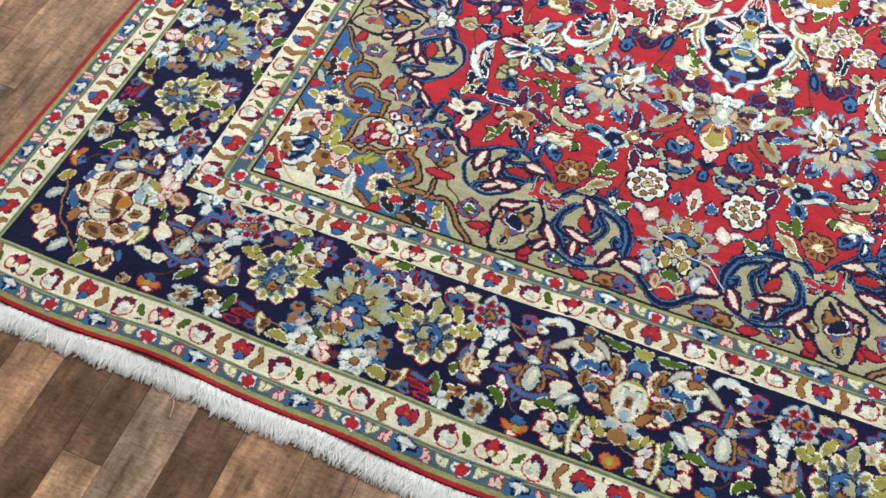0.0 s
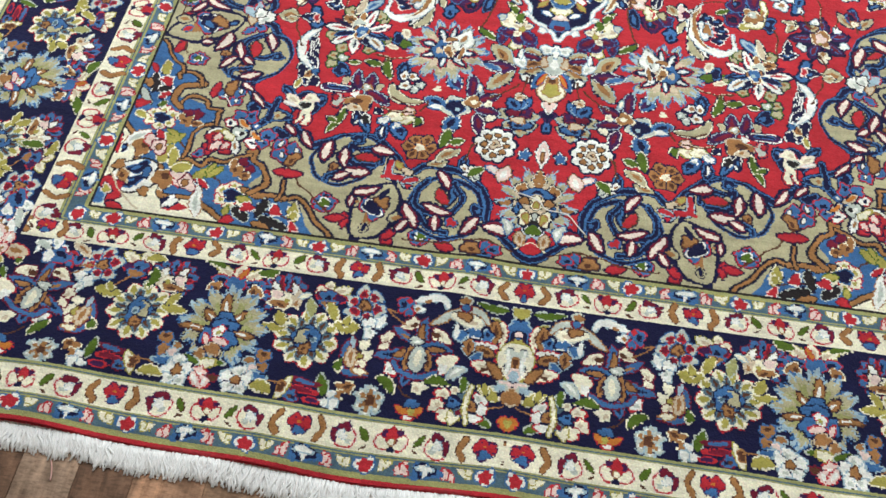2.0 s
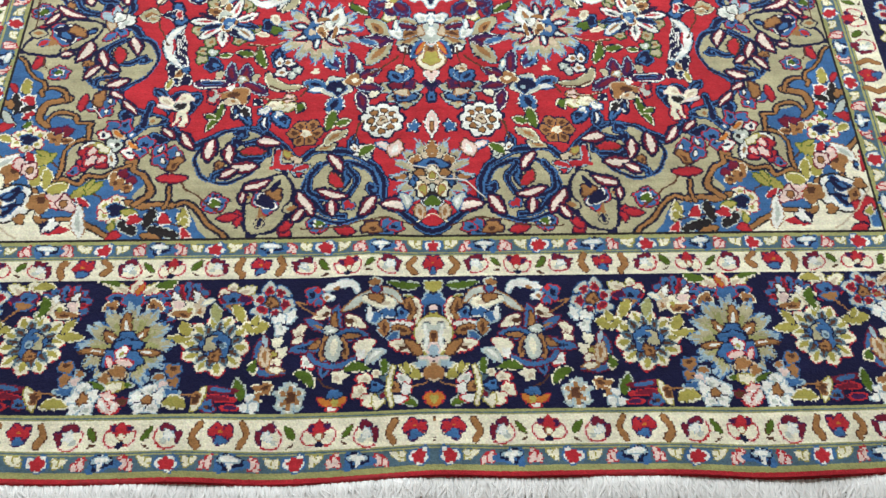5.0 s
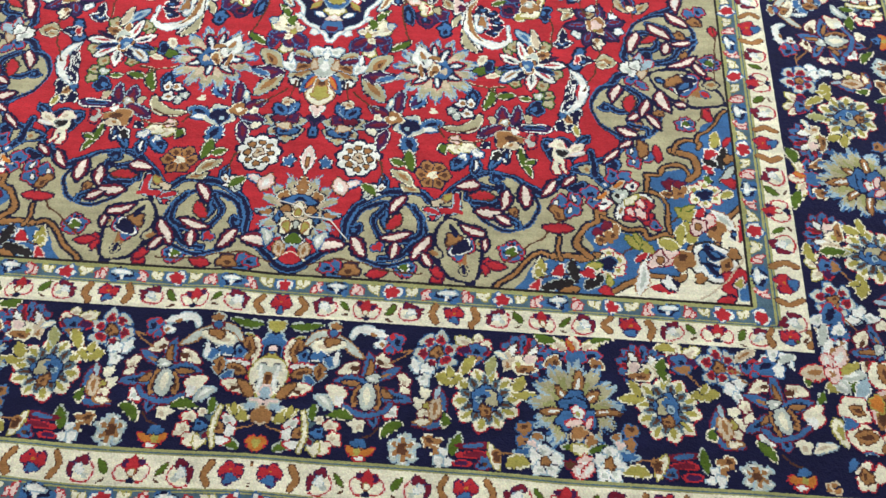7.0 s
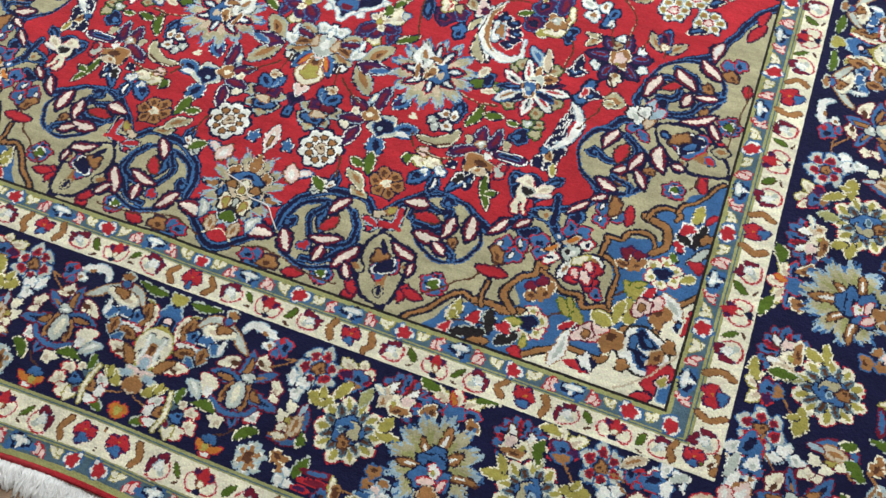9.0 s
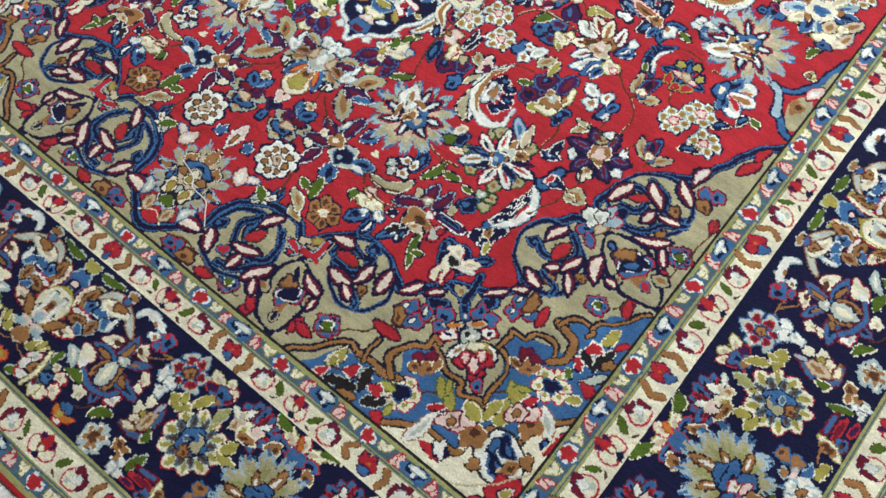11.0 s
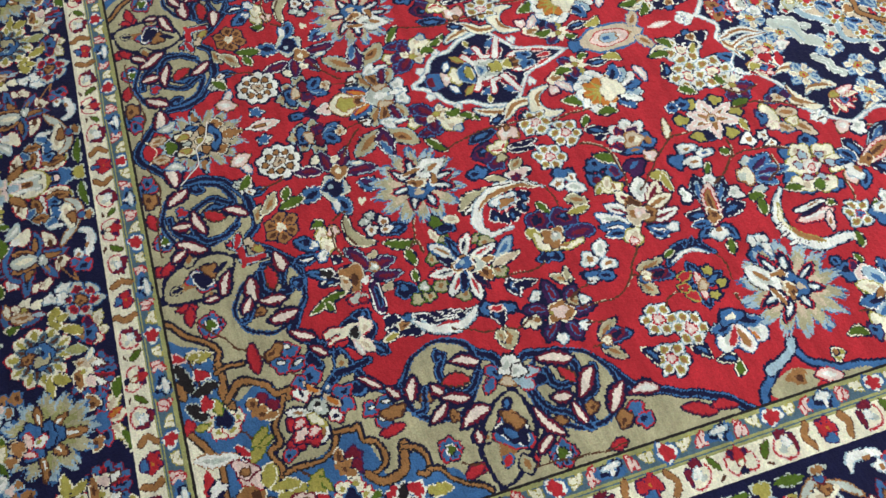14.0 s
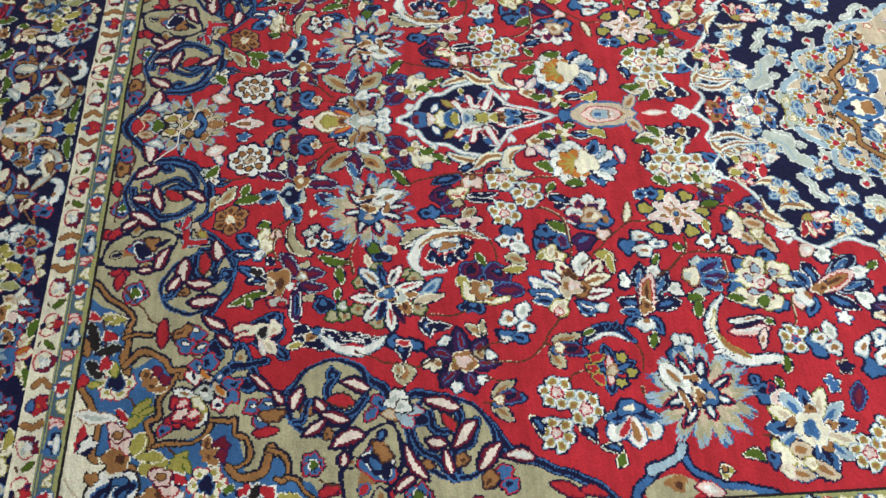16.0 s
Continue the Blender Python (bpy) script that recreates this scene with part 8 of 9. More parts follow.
def gold_burst():
    """A feathered gold blossom with a blue heart and striped quills."""
    star(0, 0.004, 0.060, 0.083, 12, "B", None, 90, 0.8, 0.10)
    star(0, 0.004, 0.057, 0.079, 12, "A", None, 90, 0.8, 0.12)
    star(0, 0.004, 0.050, 0.072, 12, "O", None, 90, 0.8, 0.14)
    star(0, 0.002, 0.036, 0.056, 12, "Y", None, 90, 0.8, 0.14)
    petals(19, 0.034, 0.034, 0.0024, "O", None, 90, 0.5)
    leaf(0.002, 0.016, 0.0533, 0.0089, 84, "E", "D")
    leaf(0.003, 0.027, 0.0262, 0.0036, 83, "W")
    leaf(-0.009, 0.009, 0.0325, 0.0067, 135, "E", "D")
    leaf(-0.014, 0.014, 0.0156, 0.0027, 135, "W")
    leaf(0.018, 0.007, 0.0354, 0.0067, 45, "E", "D")
    leaf(0.023, 0.012, 0.0177, 0.0024, 47, "W")
    leaf(-0.019, -0.011, 0.04, 0.0063, -179, "E", "D")
    leaf(-0.027, -0.011, 0.02, 0.0025, 180, "W")
    leaf(0.027, -0.011, 0.0522, 0.0056, 5, "E", "D")
    leaf(0.038, -0.01, 0.0252, 0.0022, 7, "W")
    ell(0.002, 0.014, 0.018, 0.0151, "B", "N")
    ell(0, 0, 0.026, 0.012, "B", "N")
    ell(-0.015, -0.026, 0.014, 0.0153, "B", "N")
    ell(0.028, -0.023, 0.012, 0.0171, "B", "N")
    ell(0.009, -0.011, 0.01, 0.01, "W", "R")
    ell(0.008, -0.013, 0.004, 0.0041, "g")
    leaf(0.015, -0.026, 0.0306, 0.0062, -169, "P", "R")
    leaf(0.018, -0.044, 0.03, 0.005, 60, "P", "R")
    ell(0.007, -0.048, 0.013, 0.0122, "E", "Z")
    ell(0.027, -0.061, 0.008, 0.0091, "E", "Z")
    leaf(0.007, -0.075, 0.0322, 0.006, 173, "G", "S")
    ell(0.007, -0.076, 0.015, 0.0071, "C", "g")
    leaf(0.023, -0.08, 0.0316, 0.0067, 18, "G", "S")
    ell(0.016, -0.096, 0.015, 0.0102, "P", "R")
    leaf(-0.001, -0.098, 0.0367, 0.009, -61, "P", "R")
    leaf(0.028, -0.096, 0.0342, 0.008, -111, "P", "R")
    ell(-0.009, -0.102, 0.007, 0.006, "D", "M")


def tan_posy():
    """Tan buds over a pale and a blue one."""
    ell(-0.006, 0.022, 0.012, 0.012, "E", "B")
    ell(-0.008, -0.002, 0.011, 0.01, "E", "B")
    ell(0.017, 0.008, 0.008, 0.0071, "E", "A")
    ell(0.011, -0.007, 0.009, 0.0071, "P", "A")
    ell(-0.002, -0.023, 0.015, 0.0071, "B", "A")


def tan_leafy():
    """A notched tan leaf with white dots at its foot."""
    ell(-0.011, 0.011, 0.016, 0.012, "E", "C")
    ell(-0.003, -0.006, 0.012, 0.01, "E", "C")
    ell(-0.018, -0.006, 0.008, 0.007, "N")
    ell(0.01, -0.005, 0.007, 0.0071, "W", "A")
    ell(0.002, -0.021, 0.008, 0.0091, "W", "A")
    ell(0.019, -0.02, 0.008, 0.0081, "W", "A")
    leaf(0.023, -0.008, 0.0412, 0.008, 76, "G", "S")


def striped_bud():
    """Blue and crimson stripes beside a cream leaf."""
    ell(-0.011, 0.017, 0.02, 0.005, "B", "M")
    ell(-0.009, 0, 0.02, 0.0051, "M", "R")
    ell(-0.027, -0.018, 0.012, 0.0051, "V", "R")
    ell(0.01, -0.014, 0.011, 0.011, "B", "M")
    ell(0.012, -0.014, 0.004, 0.004, "D")
    leaf(0.018, 0.02, 0.0481, 0.008, -69, "C", "g")
    ell(0.032, 0, 0.007, 0.01, "D", "E")
    stroke([(0.034, 0.005), (0.055, 0.005), (0.068, -0.001)], 0.0016, "E")


def maroon_rosette():
    """A grey-green rosette with crimson eyes."""
    ring_of(6, 0.0265, 0.0125, "S", "B", 75)
    ring_of(6, 0.0225, 0.0058, "M", "R", 75)
    ell(0, 0, 0.009, 0.0085, "E", "D")


def sky_patch():
    """A plain pale blue-white leaf."""
    ell(-0.009, 0.011, 0.0139, 0.0095, "W", "A", 159)
    ell(0.009, 0.007, 0.013, 0.011, "W", "A")
    ell(0.004, -0.014, 0.009, 0.013, "W", "A")


def scorch():
    """A small fiery bud with a blue top."""
    leaf(-0.001, -0.014, 0.0258, 0.007, 144, "X", "R")
    leaf(0.001, -0.014, 0.0302, 0.0078, 34, "X", "R")
    leaf(-0.001, -0.02, 0.025, 0.006, 88, "g", "X")
    ell(-0.002, 0.009, 0.012, 0.008, "B", "N")
    ell(0.005, -0.018, 0.008, 0.004, "W", "R")
    stroke([(0, 0.019), (0.016, 0.026), (0.03, 0.039)], 0.0015, "D")


def border_cell(stretch):
    """Half a repeat of the wide border, from its vase outwards; the second way points to the field."""
    k = stretch
    put = [
        (0.0, -0.008, vase_palmette, False, 0), (0.108, -0.065, hat_flower, False, 0), (0.087, -0.229, lobed_flower, False, 0), (0.182, -0.140, beetle_flower, False, 0), (0.189, -0.042, comet, False, 0),
        (0.176, -0.247, scorch, False, 0), (0.299, -0.057, maroon_rosette, False, 0), (0.274, -0.097, sky_patch, False, 0), (0.298, -0.165, cream_bird, False, 0), (0.254, -0.246, tan_daisy, False, 0),
        (0.313, -0.239, tan_leafy, False, 0), (0.375, -0.046, blue_bud, False, 0), (0.392, -0.142, sun_flower, False, 0), (0.460, -0.051, pink_fan, False, 0), (0.383, -0.244, striped_bud, False, 0),
        (0.468, -0.213, tan_posy, False, 0), (0.548, -0.038, high_bud, False, 0), (0.548, -0.144, gold_burst, False, 0), (0.499, -0.245, white_daisy, False, 0), (0.608, -0.245, white_daisy, False, 0),
        (0.668, -0.051, pink_fan, True, 0), (0.638, -0.206, tan_posy, True, 0), (0.713, -0.137, sun_flower, True, 0), (0.733, -0.039, blue_bud, True, 0), (0.722, -0.238, striped_bud, True, 0),
        (0.811, -0.049, maroon_rosette, True, 0), (0.840, -0.094, sky_patch, True, 20), (0.812, -0.162, cream_bird, True, 0), (0.798, -0.241, tan_leafy, True, 0), (0.859, -0.247, tan_daisy, False, 0),
        (0.897, -0.040, comet, True, 0), (0.914, -0.132, beetle_flower, True, 15), (0.935, -0.245, scorch, True, 0)]
    for s, d, draw, flip, t in put:
        at(s * (k if s > 0.15 else 1), d, draw, 1.0, t, flip)
    for s, d, t, f in ((0.212, -0.222, 35, "G"), (0.115, -0.193, 0, "G"), (0.084, -0.157, -35, "S"), (0.430, -0.262, 15, "g"), (0.632, -0.258, 5, "g"), (0.865, -0.185, -50, "G"), (0.709, -0.085, 90, "G"),
                       (0.692, -0.016, -10, "g"), (0.842, -0.038, 40, "Z"), (0.515, -0.020, 160, "G"), (0.580, -0.020, 20, "G"), (0.965, -0.075, 60, "G"), (0.96, -0.20, 20, "C"), (0.345, -0.10, 60, "g")):
        leaf(s * (k if s > 0.15 else 1), d, 0.044, 0.0095, t, f, "C" if f in "GgZ" else "A", 0.004)


def high_bud():
    """Cream petals about a fiery blue bud with tan ends."""
    for q in (-1, 1):
        leaf(0, -0.005, 0.052, 0.0105, 90 - q * 62, "C", "g", 0, 0.6)
        leaf(q * 0.006, -0.012, 0.046, 0.0085, 90 - q * 80, "B", "R")
        ell(q * 0.038, -0.024, 0.014, 0.011, "E", "C", q * -35)
    leaf(0, -0.01, 0.044, 0.0125, 90, "C", "R", 0, 0.6)
    ell(0, -0.012, 0.017, 0.018, "B", "R")
    leaf(-0.004, 0.002, 0.024, 0.006, 110, "X", "R")


def tan_daisy():
    ring_of(6, 0.018, 0.010, "S", "A", 90)
    ring_of(6, 0.016, 0.0045, "E", None, 90)
    ell(0, 0, 0.009, None, "D", "E")


def corner_palmette():
    """The many-lobed blossom where end and side borders meet."""
    ell(0.079, 0.054, 0.0184, 0.0144, "B", "A", 158)
    ell(0.027, 0.082, 0.0162, 0.0108, "B", "A", 158)
    ell(0.083, -0.009, 0.013, 0.023, "B", "A", 157)
    ell(0.024, -0.068, 0.0108, 0.0186, "B", "A", 158)
    ell(-0.051, -0.066, 0.0152, 0.0108, "B", "A", 157)
    ell(-0.079, -0.023, 0.0112, 0.0153, "B", "A", 153)
    ell(-0.042, 0.047, 0.0108, 0.0275, "A", "W", 158)
    ell(0.047, 0.054, 0.0314, 0.0266, "C", "R", 158, lw=0.0022)
    ell(0.002, 0.07, 0.0336, 0.0283, "C", "R", 157, lw=0.0022)
    ell(0.072, 0.018, 0.0238, 0.028, "C", "R", 158, lw=0.0022)
    ell(0.002, -0.063, 0.0314, 0.0266, "C", "R", 158, lw=0.0022)
    ell(-0.054, -0.049, 0.031, 0.023, "C", "R", 159, lw=0.0022)
    ell(-0.066, 0.002, 0.0269, 0.0239, "C", "R", 158, lw=0.0022)
    leaf(0.058, 0.036, 0.0471, 0.0115, 107, "E", "D")
    leaf(0.009, 0.046, 0.0526, 0.0146, 104, "E", "D")
    leaf(0.068, 0, 0.0398, 0.0102, 62, "E", "D")
    leaf(0.029, -0.057, 0.0612, 0.0153, -169, "E", "D")
    leaf(-0.034, -0.044, 0.04, 0.0125, -177, "E", "D")
    leaf(-0.049, -0.007, 0.0287, 0.0102, 151, "E", "D")
    leaf(0.019, -0.012, 0.0624, 0.0132, -41, "P", "S")
    leaf(0.03, -0.02, 0.0292, 0.0043, -38, "E")
    ell(0.06, -0.046, 0.0108, 0.0136, "E", "M", 158)
    ell(0.006, 0.003, 0.0433, 0.0417, "P", "R", 140)
    ell(0.008, 0, 0.0369, 0.0347, "C", "g", 139)
    ell(-0.009, 0.009, 0.0108, 0.0316, "D", "E", 158)
    leaf(-0.002, -0.001, 0.0443, 0.0051, 6, "Z", "E")
    leaf(-0.007, -0.008, 0.0323, 0.0042, -22, "S", "K")
    ell(-0.025, 0.018, 0.0121, 0.0139, "X", "g", 156)


def tip_blossom():
    """A ragged pink and silver blossom pointing to the corner."""
    leaf(0.001, -0.002, 0.0563, 0.0139, 6, "S", "W")
    leaf(0.002, 0.004, 0.0497, 0.0115, 25, "g", "C")
    leaf(0.001, 0.011, 0.0513, 0.0139, 69, "P", "E")
    leaf(-0.006, 0.01, 0.033, 0.0115, 104, "P", "R")
    leaf(-0.013, 0.003, 0.0494, 0.0155, -174, "Z", "R")
    leaf(-0.006, -0.009, 0.0301, 0.0146, -75, "g", "C")
    leaf(0, -0.008, 0.0376, 0.0115, -50, "S", "W")
    ell(-0.002, 0.002, 0.0149, 0.0153, "P", "R", 160)
    ell(-0.004, 0.003, 0.0063, 0.0058, "E", None, 162)


def corner_sprays():
    """Buds, leaves and stems round the corner blossom."""
    ell(-0.082, 0.085, 0.0202, 0.0211, "B", "R", 160)
    ell(-0.079, 0.09, 0.0076, 0.0086, "N", None, 157)
    ell(-0.2174, -0.03, 0.0186, 0.0189, "B", "R", 154)
    ell(-0.2146, -0.025, 0.0072, 0.0075, "N", None, 155)
    ell(-0.074, 0.058, 0.0108, 0.013, "W", "B", 158)
    ell(-0.112, 0.073, 0.0117, 0.0125, "W", "B", 160)
    leaf(-0.097, 0.065, 0.0461, 0.0076, -114, "S", "W")
    ell(-0.1979, -0.035, 0.0101, 0.0128, "W", "B", 157)
    ell(-0.2025, -0.002, 0.0105, 0.0123, "W", "B", 152)
    leaf(-0.1951, -0.021, 0.0357, 0.0074, 25, "S", "W")
    leaf(0.146, -0.081, 0.0354, 0.0129, 133, "g", "C")
    leaf(0.083, -0.056, 0.0542, 0.0129, -175, "G", "S")
    leaf(0.007, -0.202, 0.0356, 0.0111, -142, "G", "S")
    leaf(-0.002, -0.252, 0.0458, 0.0106, 144, "g", "C")
    leaf(0.058, -0.243, 0.0455, 0.0106, 130, "S", "A")
    leaf(0.142, -0.135, 0.04, 0.0115, 127, "S", "A")
    leaf(-0.095, -0.17, 0.0529, 0.0127, 105, "C", "g")
    leaf(-0.099, -0.16, 0.0306, 0.0051, 101, "g")
    leaf(0.103, 0.09, 0.043, 0.0108, 149, "G", "S")
    leaf(-0.133, -0.094, 0.0287, 0.0072, 61, "G", "S")
    stroke([(0.136, -0.057), (0.108, -0.109), (0.082, -0.162), (0.052, -0.184), (0.002, -0.227)], 0.0019, "E")
    stroke([(0.103, 0.058), (0.122, 0.086), (0.108, 0.106)], 0.0022, "E")
    ell(0.123, -0.178, 0.0184, 0.018, "C", "R", 158)
    ell(0.093, -0.191, 0.0184, 0.018, "C", "R", 158)
    ell(0.088, -0.214, 0.0184, 0.0186, "C", "R", 158)
    ell(0.14, -0.166, 0.0108, 0.0106, "E", "D", 158)
    ell(0.075, -0.208, 0.0095, 0.0086, "E", "D", 162)
    ell(-0.041, -0.216, 0.0175, 0.0158, "C", "R", 156)
    ell(-0.075, -0.208, 0.0162, 0.0158, "C", "R", 158)
    ell(-0.071, -0.23, 0.0162, 0.015, "C", "R", 158)
    ell(-0.067, -0.22, 0.0098, 0.0114, "E", "D", 156)
    ell(-0.087, -0.2, 0.0076, 0.0136, "B", "N", 157)


def corner_posies():
    at(1.126, -0.013, corner_sprays)
    at(1.122, -0.117, corner_palmette)
    at(1.031, -0.048, tip_blossom)


def wide_border():
    allowed.append((BORDER,))
    frames.append((np.eye(2), np.array([AXIS, 0.0])))
    border_cell(1.0)
    frames.pop()
    x0 = warp(HALF)
    for way in (-1.0, 1.0):
        frames.append((np.array([[0.0, -1.06], [way, 0.0]]), np.array([x0, 0.98])))
        border_cell(1.08 if way < 0 else 1.1)
        frames.pop()
    frames.append((np.array([[0.0, -1.06], [1.0, 0.0]]), np.array([x0, MIDDLE])))
    vase_palmette()
    frames.pop()
    corner_posies()
    del allowed[1:]


def sprinkle(ground, zone, tries, reach, kinds):
    """Small leaves and buds in the gaps that the large motifs leave."""
    n = int(reach / KNOT)
    for _ in range(tries):
        i, j = RNG.randrange(n, NV - n), RNG.randrange(n, NU - n)
        win = (slice(i - n, i + n + 1), slice(j - n, j + n + 1))
        if ZONES[i, j] == zone and (KNOTS[win] == CODES[ground]).all():
            f, l = RNG.choice(kinds)
            t, r = RNG.uniform(0, 360), reach * RNG.uniform(0.9, 1.15)
            x, y = GX[i, j], GY[i, j]
            kind = RNG.random()
            allowed.append((zone,))
            if kind < 0.5:
                leaf(x - r * math.cos(radians(t)), y - r * math.sin(radians(t)), 2 * r, 0.42 * r, t, f, l, 0.15 * r, lw=0.003)
            elif kind < 0.75:
                leaf(x, y, r, 0.4 * r, t, f, l, lw=0.003)
                leaf(x, y, r, 0.35 * r, t + 75, f, l, lw=0.003)
                ell(x, y, 0.3 * r, None, "E", l, lw=0.003)
            else:
                star(x, y, 0.5 * r, 0.95 * r, 5, f, l, t)
            allowed.pop()


guard_stripes()
wide_border()
corner_of_field()
pendant()
medallion()
red_field()
LEAFY = [("G", "Z"), ("g", "C"), ("C", "A"), ("B", "W"), ("V", "B"), ("P", "E"), ("N", "Z"), ("W", "B")]
sprinkle("R", FIELD, 2500, 0.026, LEAFY)
sprinkle("R", FIELD, 3000, 0.0165, LEAFY)
sprinkle("N", BORDER, 1200, 0.022, [("C", "R"), ("G", "C"), ("g", "C"), ("B", "R"), ("E", "Z"), ("S", "A")])
sprinkle("N", BORDER, 3500, 0.016, [("C", "R"), ("G", "C"), ("B", "R"), ("E", "Z"), ("M", "B")])
sprinkle("N", MEDALLION, 500, 0.024, [("C", "B"), ("R", "C"), ("S", "W"), ("A", "W")])
sprinkle("N", MEDALLION, 900, 0.015, [("A", "W"), ("R", "C"), ("S", "W"), ("C", "B")])
sprinkle("O", CORNER, 1500, 0.016, [("R", "M"), ("E", "D"), ("B", "R")])
sprinkle("B", CORNER, 1500, 0.014, [("g", "Z"), ("R", "P"), ("E", "C")])
sprinkle("Z", MEDALLION, 3000, 0.010, [("E", "K"), ("B", "P"), ("C", "R")])


# ---- the rug itself ----
RUG_TOP = 0.0


def lie(x, y):
    """How the rug's pile lies: nearly flat, with a few soft ripples at its near end."""
    z = 0.0022 * np.sin(2.3 * x + 1.1 * y) + 0.0014 * np.sin(5.1 * y - 2.0 * x + 0.7)
    ridge = np.exp(-((x + 0.12 - 0.35 * y) / 0.05) ** 2) * np.exp(-((y - 0.0) / 0.16) ** 2)
    edge = np.exp(-((y + 0.38) / 0.12) ** 2)
    return z + 0.009 * ridge + edge * (0.003 + 0.003 * np.sin(x * 13.0) + 0.0022 * np.sin(x * 29.0 + 1.0)) + 0.003 * np.exp(-((x - 0.62) / 0.06) ** 2) * np.exp(-((y + 0.2) / 0.2) ** 2)


def sway(x, y):
    """The near end wavers a little where the weave pulls in."""
    return (0.0045 * np.sin(6.5 * x + 0.6) + 0.0030 * np.sin(15.0 * x + 2.0)) * np.exp(-((y + 0.40) / 0.14) ** 2)


def pile(codes, zones, u, v, seed):
    """Knots as faces: places of the corners, corners of each face, dye and zone of each face."""
    rng = np.random.default_rng(seed)
    U, V = np.meshgrid(u, v)
    step = abs(u[1] - u[0])
    jx, jy = rng.normal(0, 0.12 * step, U.shape), rng.normal(0, 0.12 * step, U.shape)
    jx[:, (0, -1)] = 0
    jy[(0, -1), :] = 0
    x, y = U + AXIS - 0.02 * np.minimum(U * U, 1.0) + jx, V + jy
    y = y + sway(x, y)
    # dark dyes wear lower than light ones, which leaves the drawing in faint relief
    low = np.pad(DYE_TABLE[codes].max(-1) < 0.12, 1, mode="edge").astype(float)
    low = (low[:-1, :-1] + low[1:, :-1] + low[:-1, 1:] + low[1:, 1:]) / 4
    z = np.maximum(lie(x, y) + rng.normal(0, 0.0004, U.shape) - 0.0011 * low, -0.0055)
    verts = np.stack([x, y, z], -1).reshape(-1, 3)
    n = len(u)
    i, j = np.meshgrid(np.arange(len(v) - 1), np.arange(n - 1), indexing="ij")
    a = (i * n + j).ravel()
    faces = np.stack([a, a + 1, a + n + 1, a + n], -1)
    shade = rng.normal(1.0, 0.06, len(faces))[:, None] + rng.normal(0, 0.02, (len(faces), 3))
    return verts, faces, np.clip(DYE_TABLE[codes.ravel()] * shade, 0.002, 0.95), zones.ravel()


def pile_part(name, pieces, parent, label):
    """One mesh of all the knots picked from the pieces."""
    vs, fs, cs, base = [], [], [], 0
    for (verts, faces, dyes, _), pick in pieces:
        f = faces[pick]
        used, idx = np.unique(f, return_inverse=True)
        vs.append(verts[used])
        fs.append(idx.reshape(-1, 4) + base)
        cs.append(dyes[pick])
        base += len(used)
    vs, fs, cs = np.vstack(vs), np.vstack(fs), np.vstack(cs)
    me = bpy.data.meshes.new(name)
    me.vertices.add(len(vs))
    me.vertices.foreach_set("co", vs.astype(np.float32).ravel())
    me.loops.add(fs.size)
    me.loops.foreach_set("vertex_index", fs.astype(np.int32).ravel())
    me.polygons.add(len(fs))
    me.polygons.foreach_set("loop_start", np.arange(0, fs.size, 4, dtype=np.int32))
    me.update(calc_edges=True)
    me.attributes.new("dye", "FLOAT_COLOR", "FACE").data.foreach_set("color", np.hstack([cs, np.ones((len(cs), 1))]).astype(np.float32).ravel())
    me.materials.append(WOOL)
    ob = new(name, me)
    ob.parent = parent
    if label:
        ob["label"] = label
    return ob


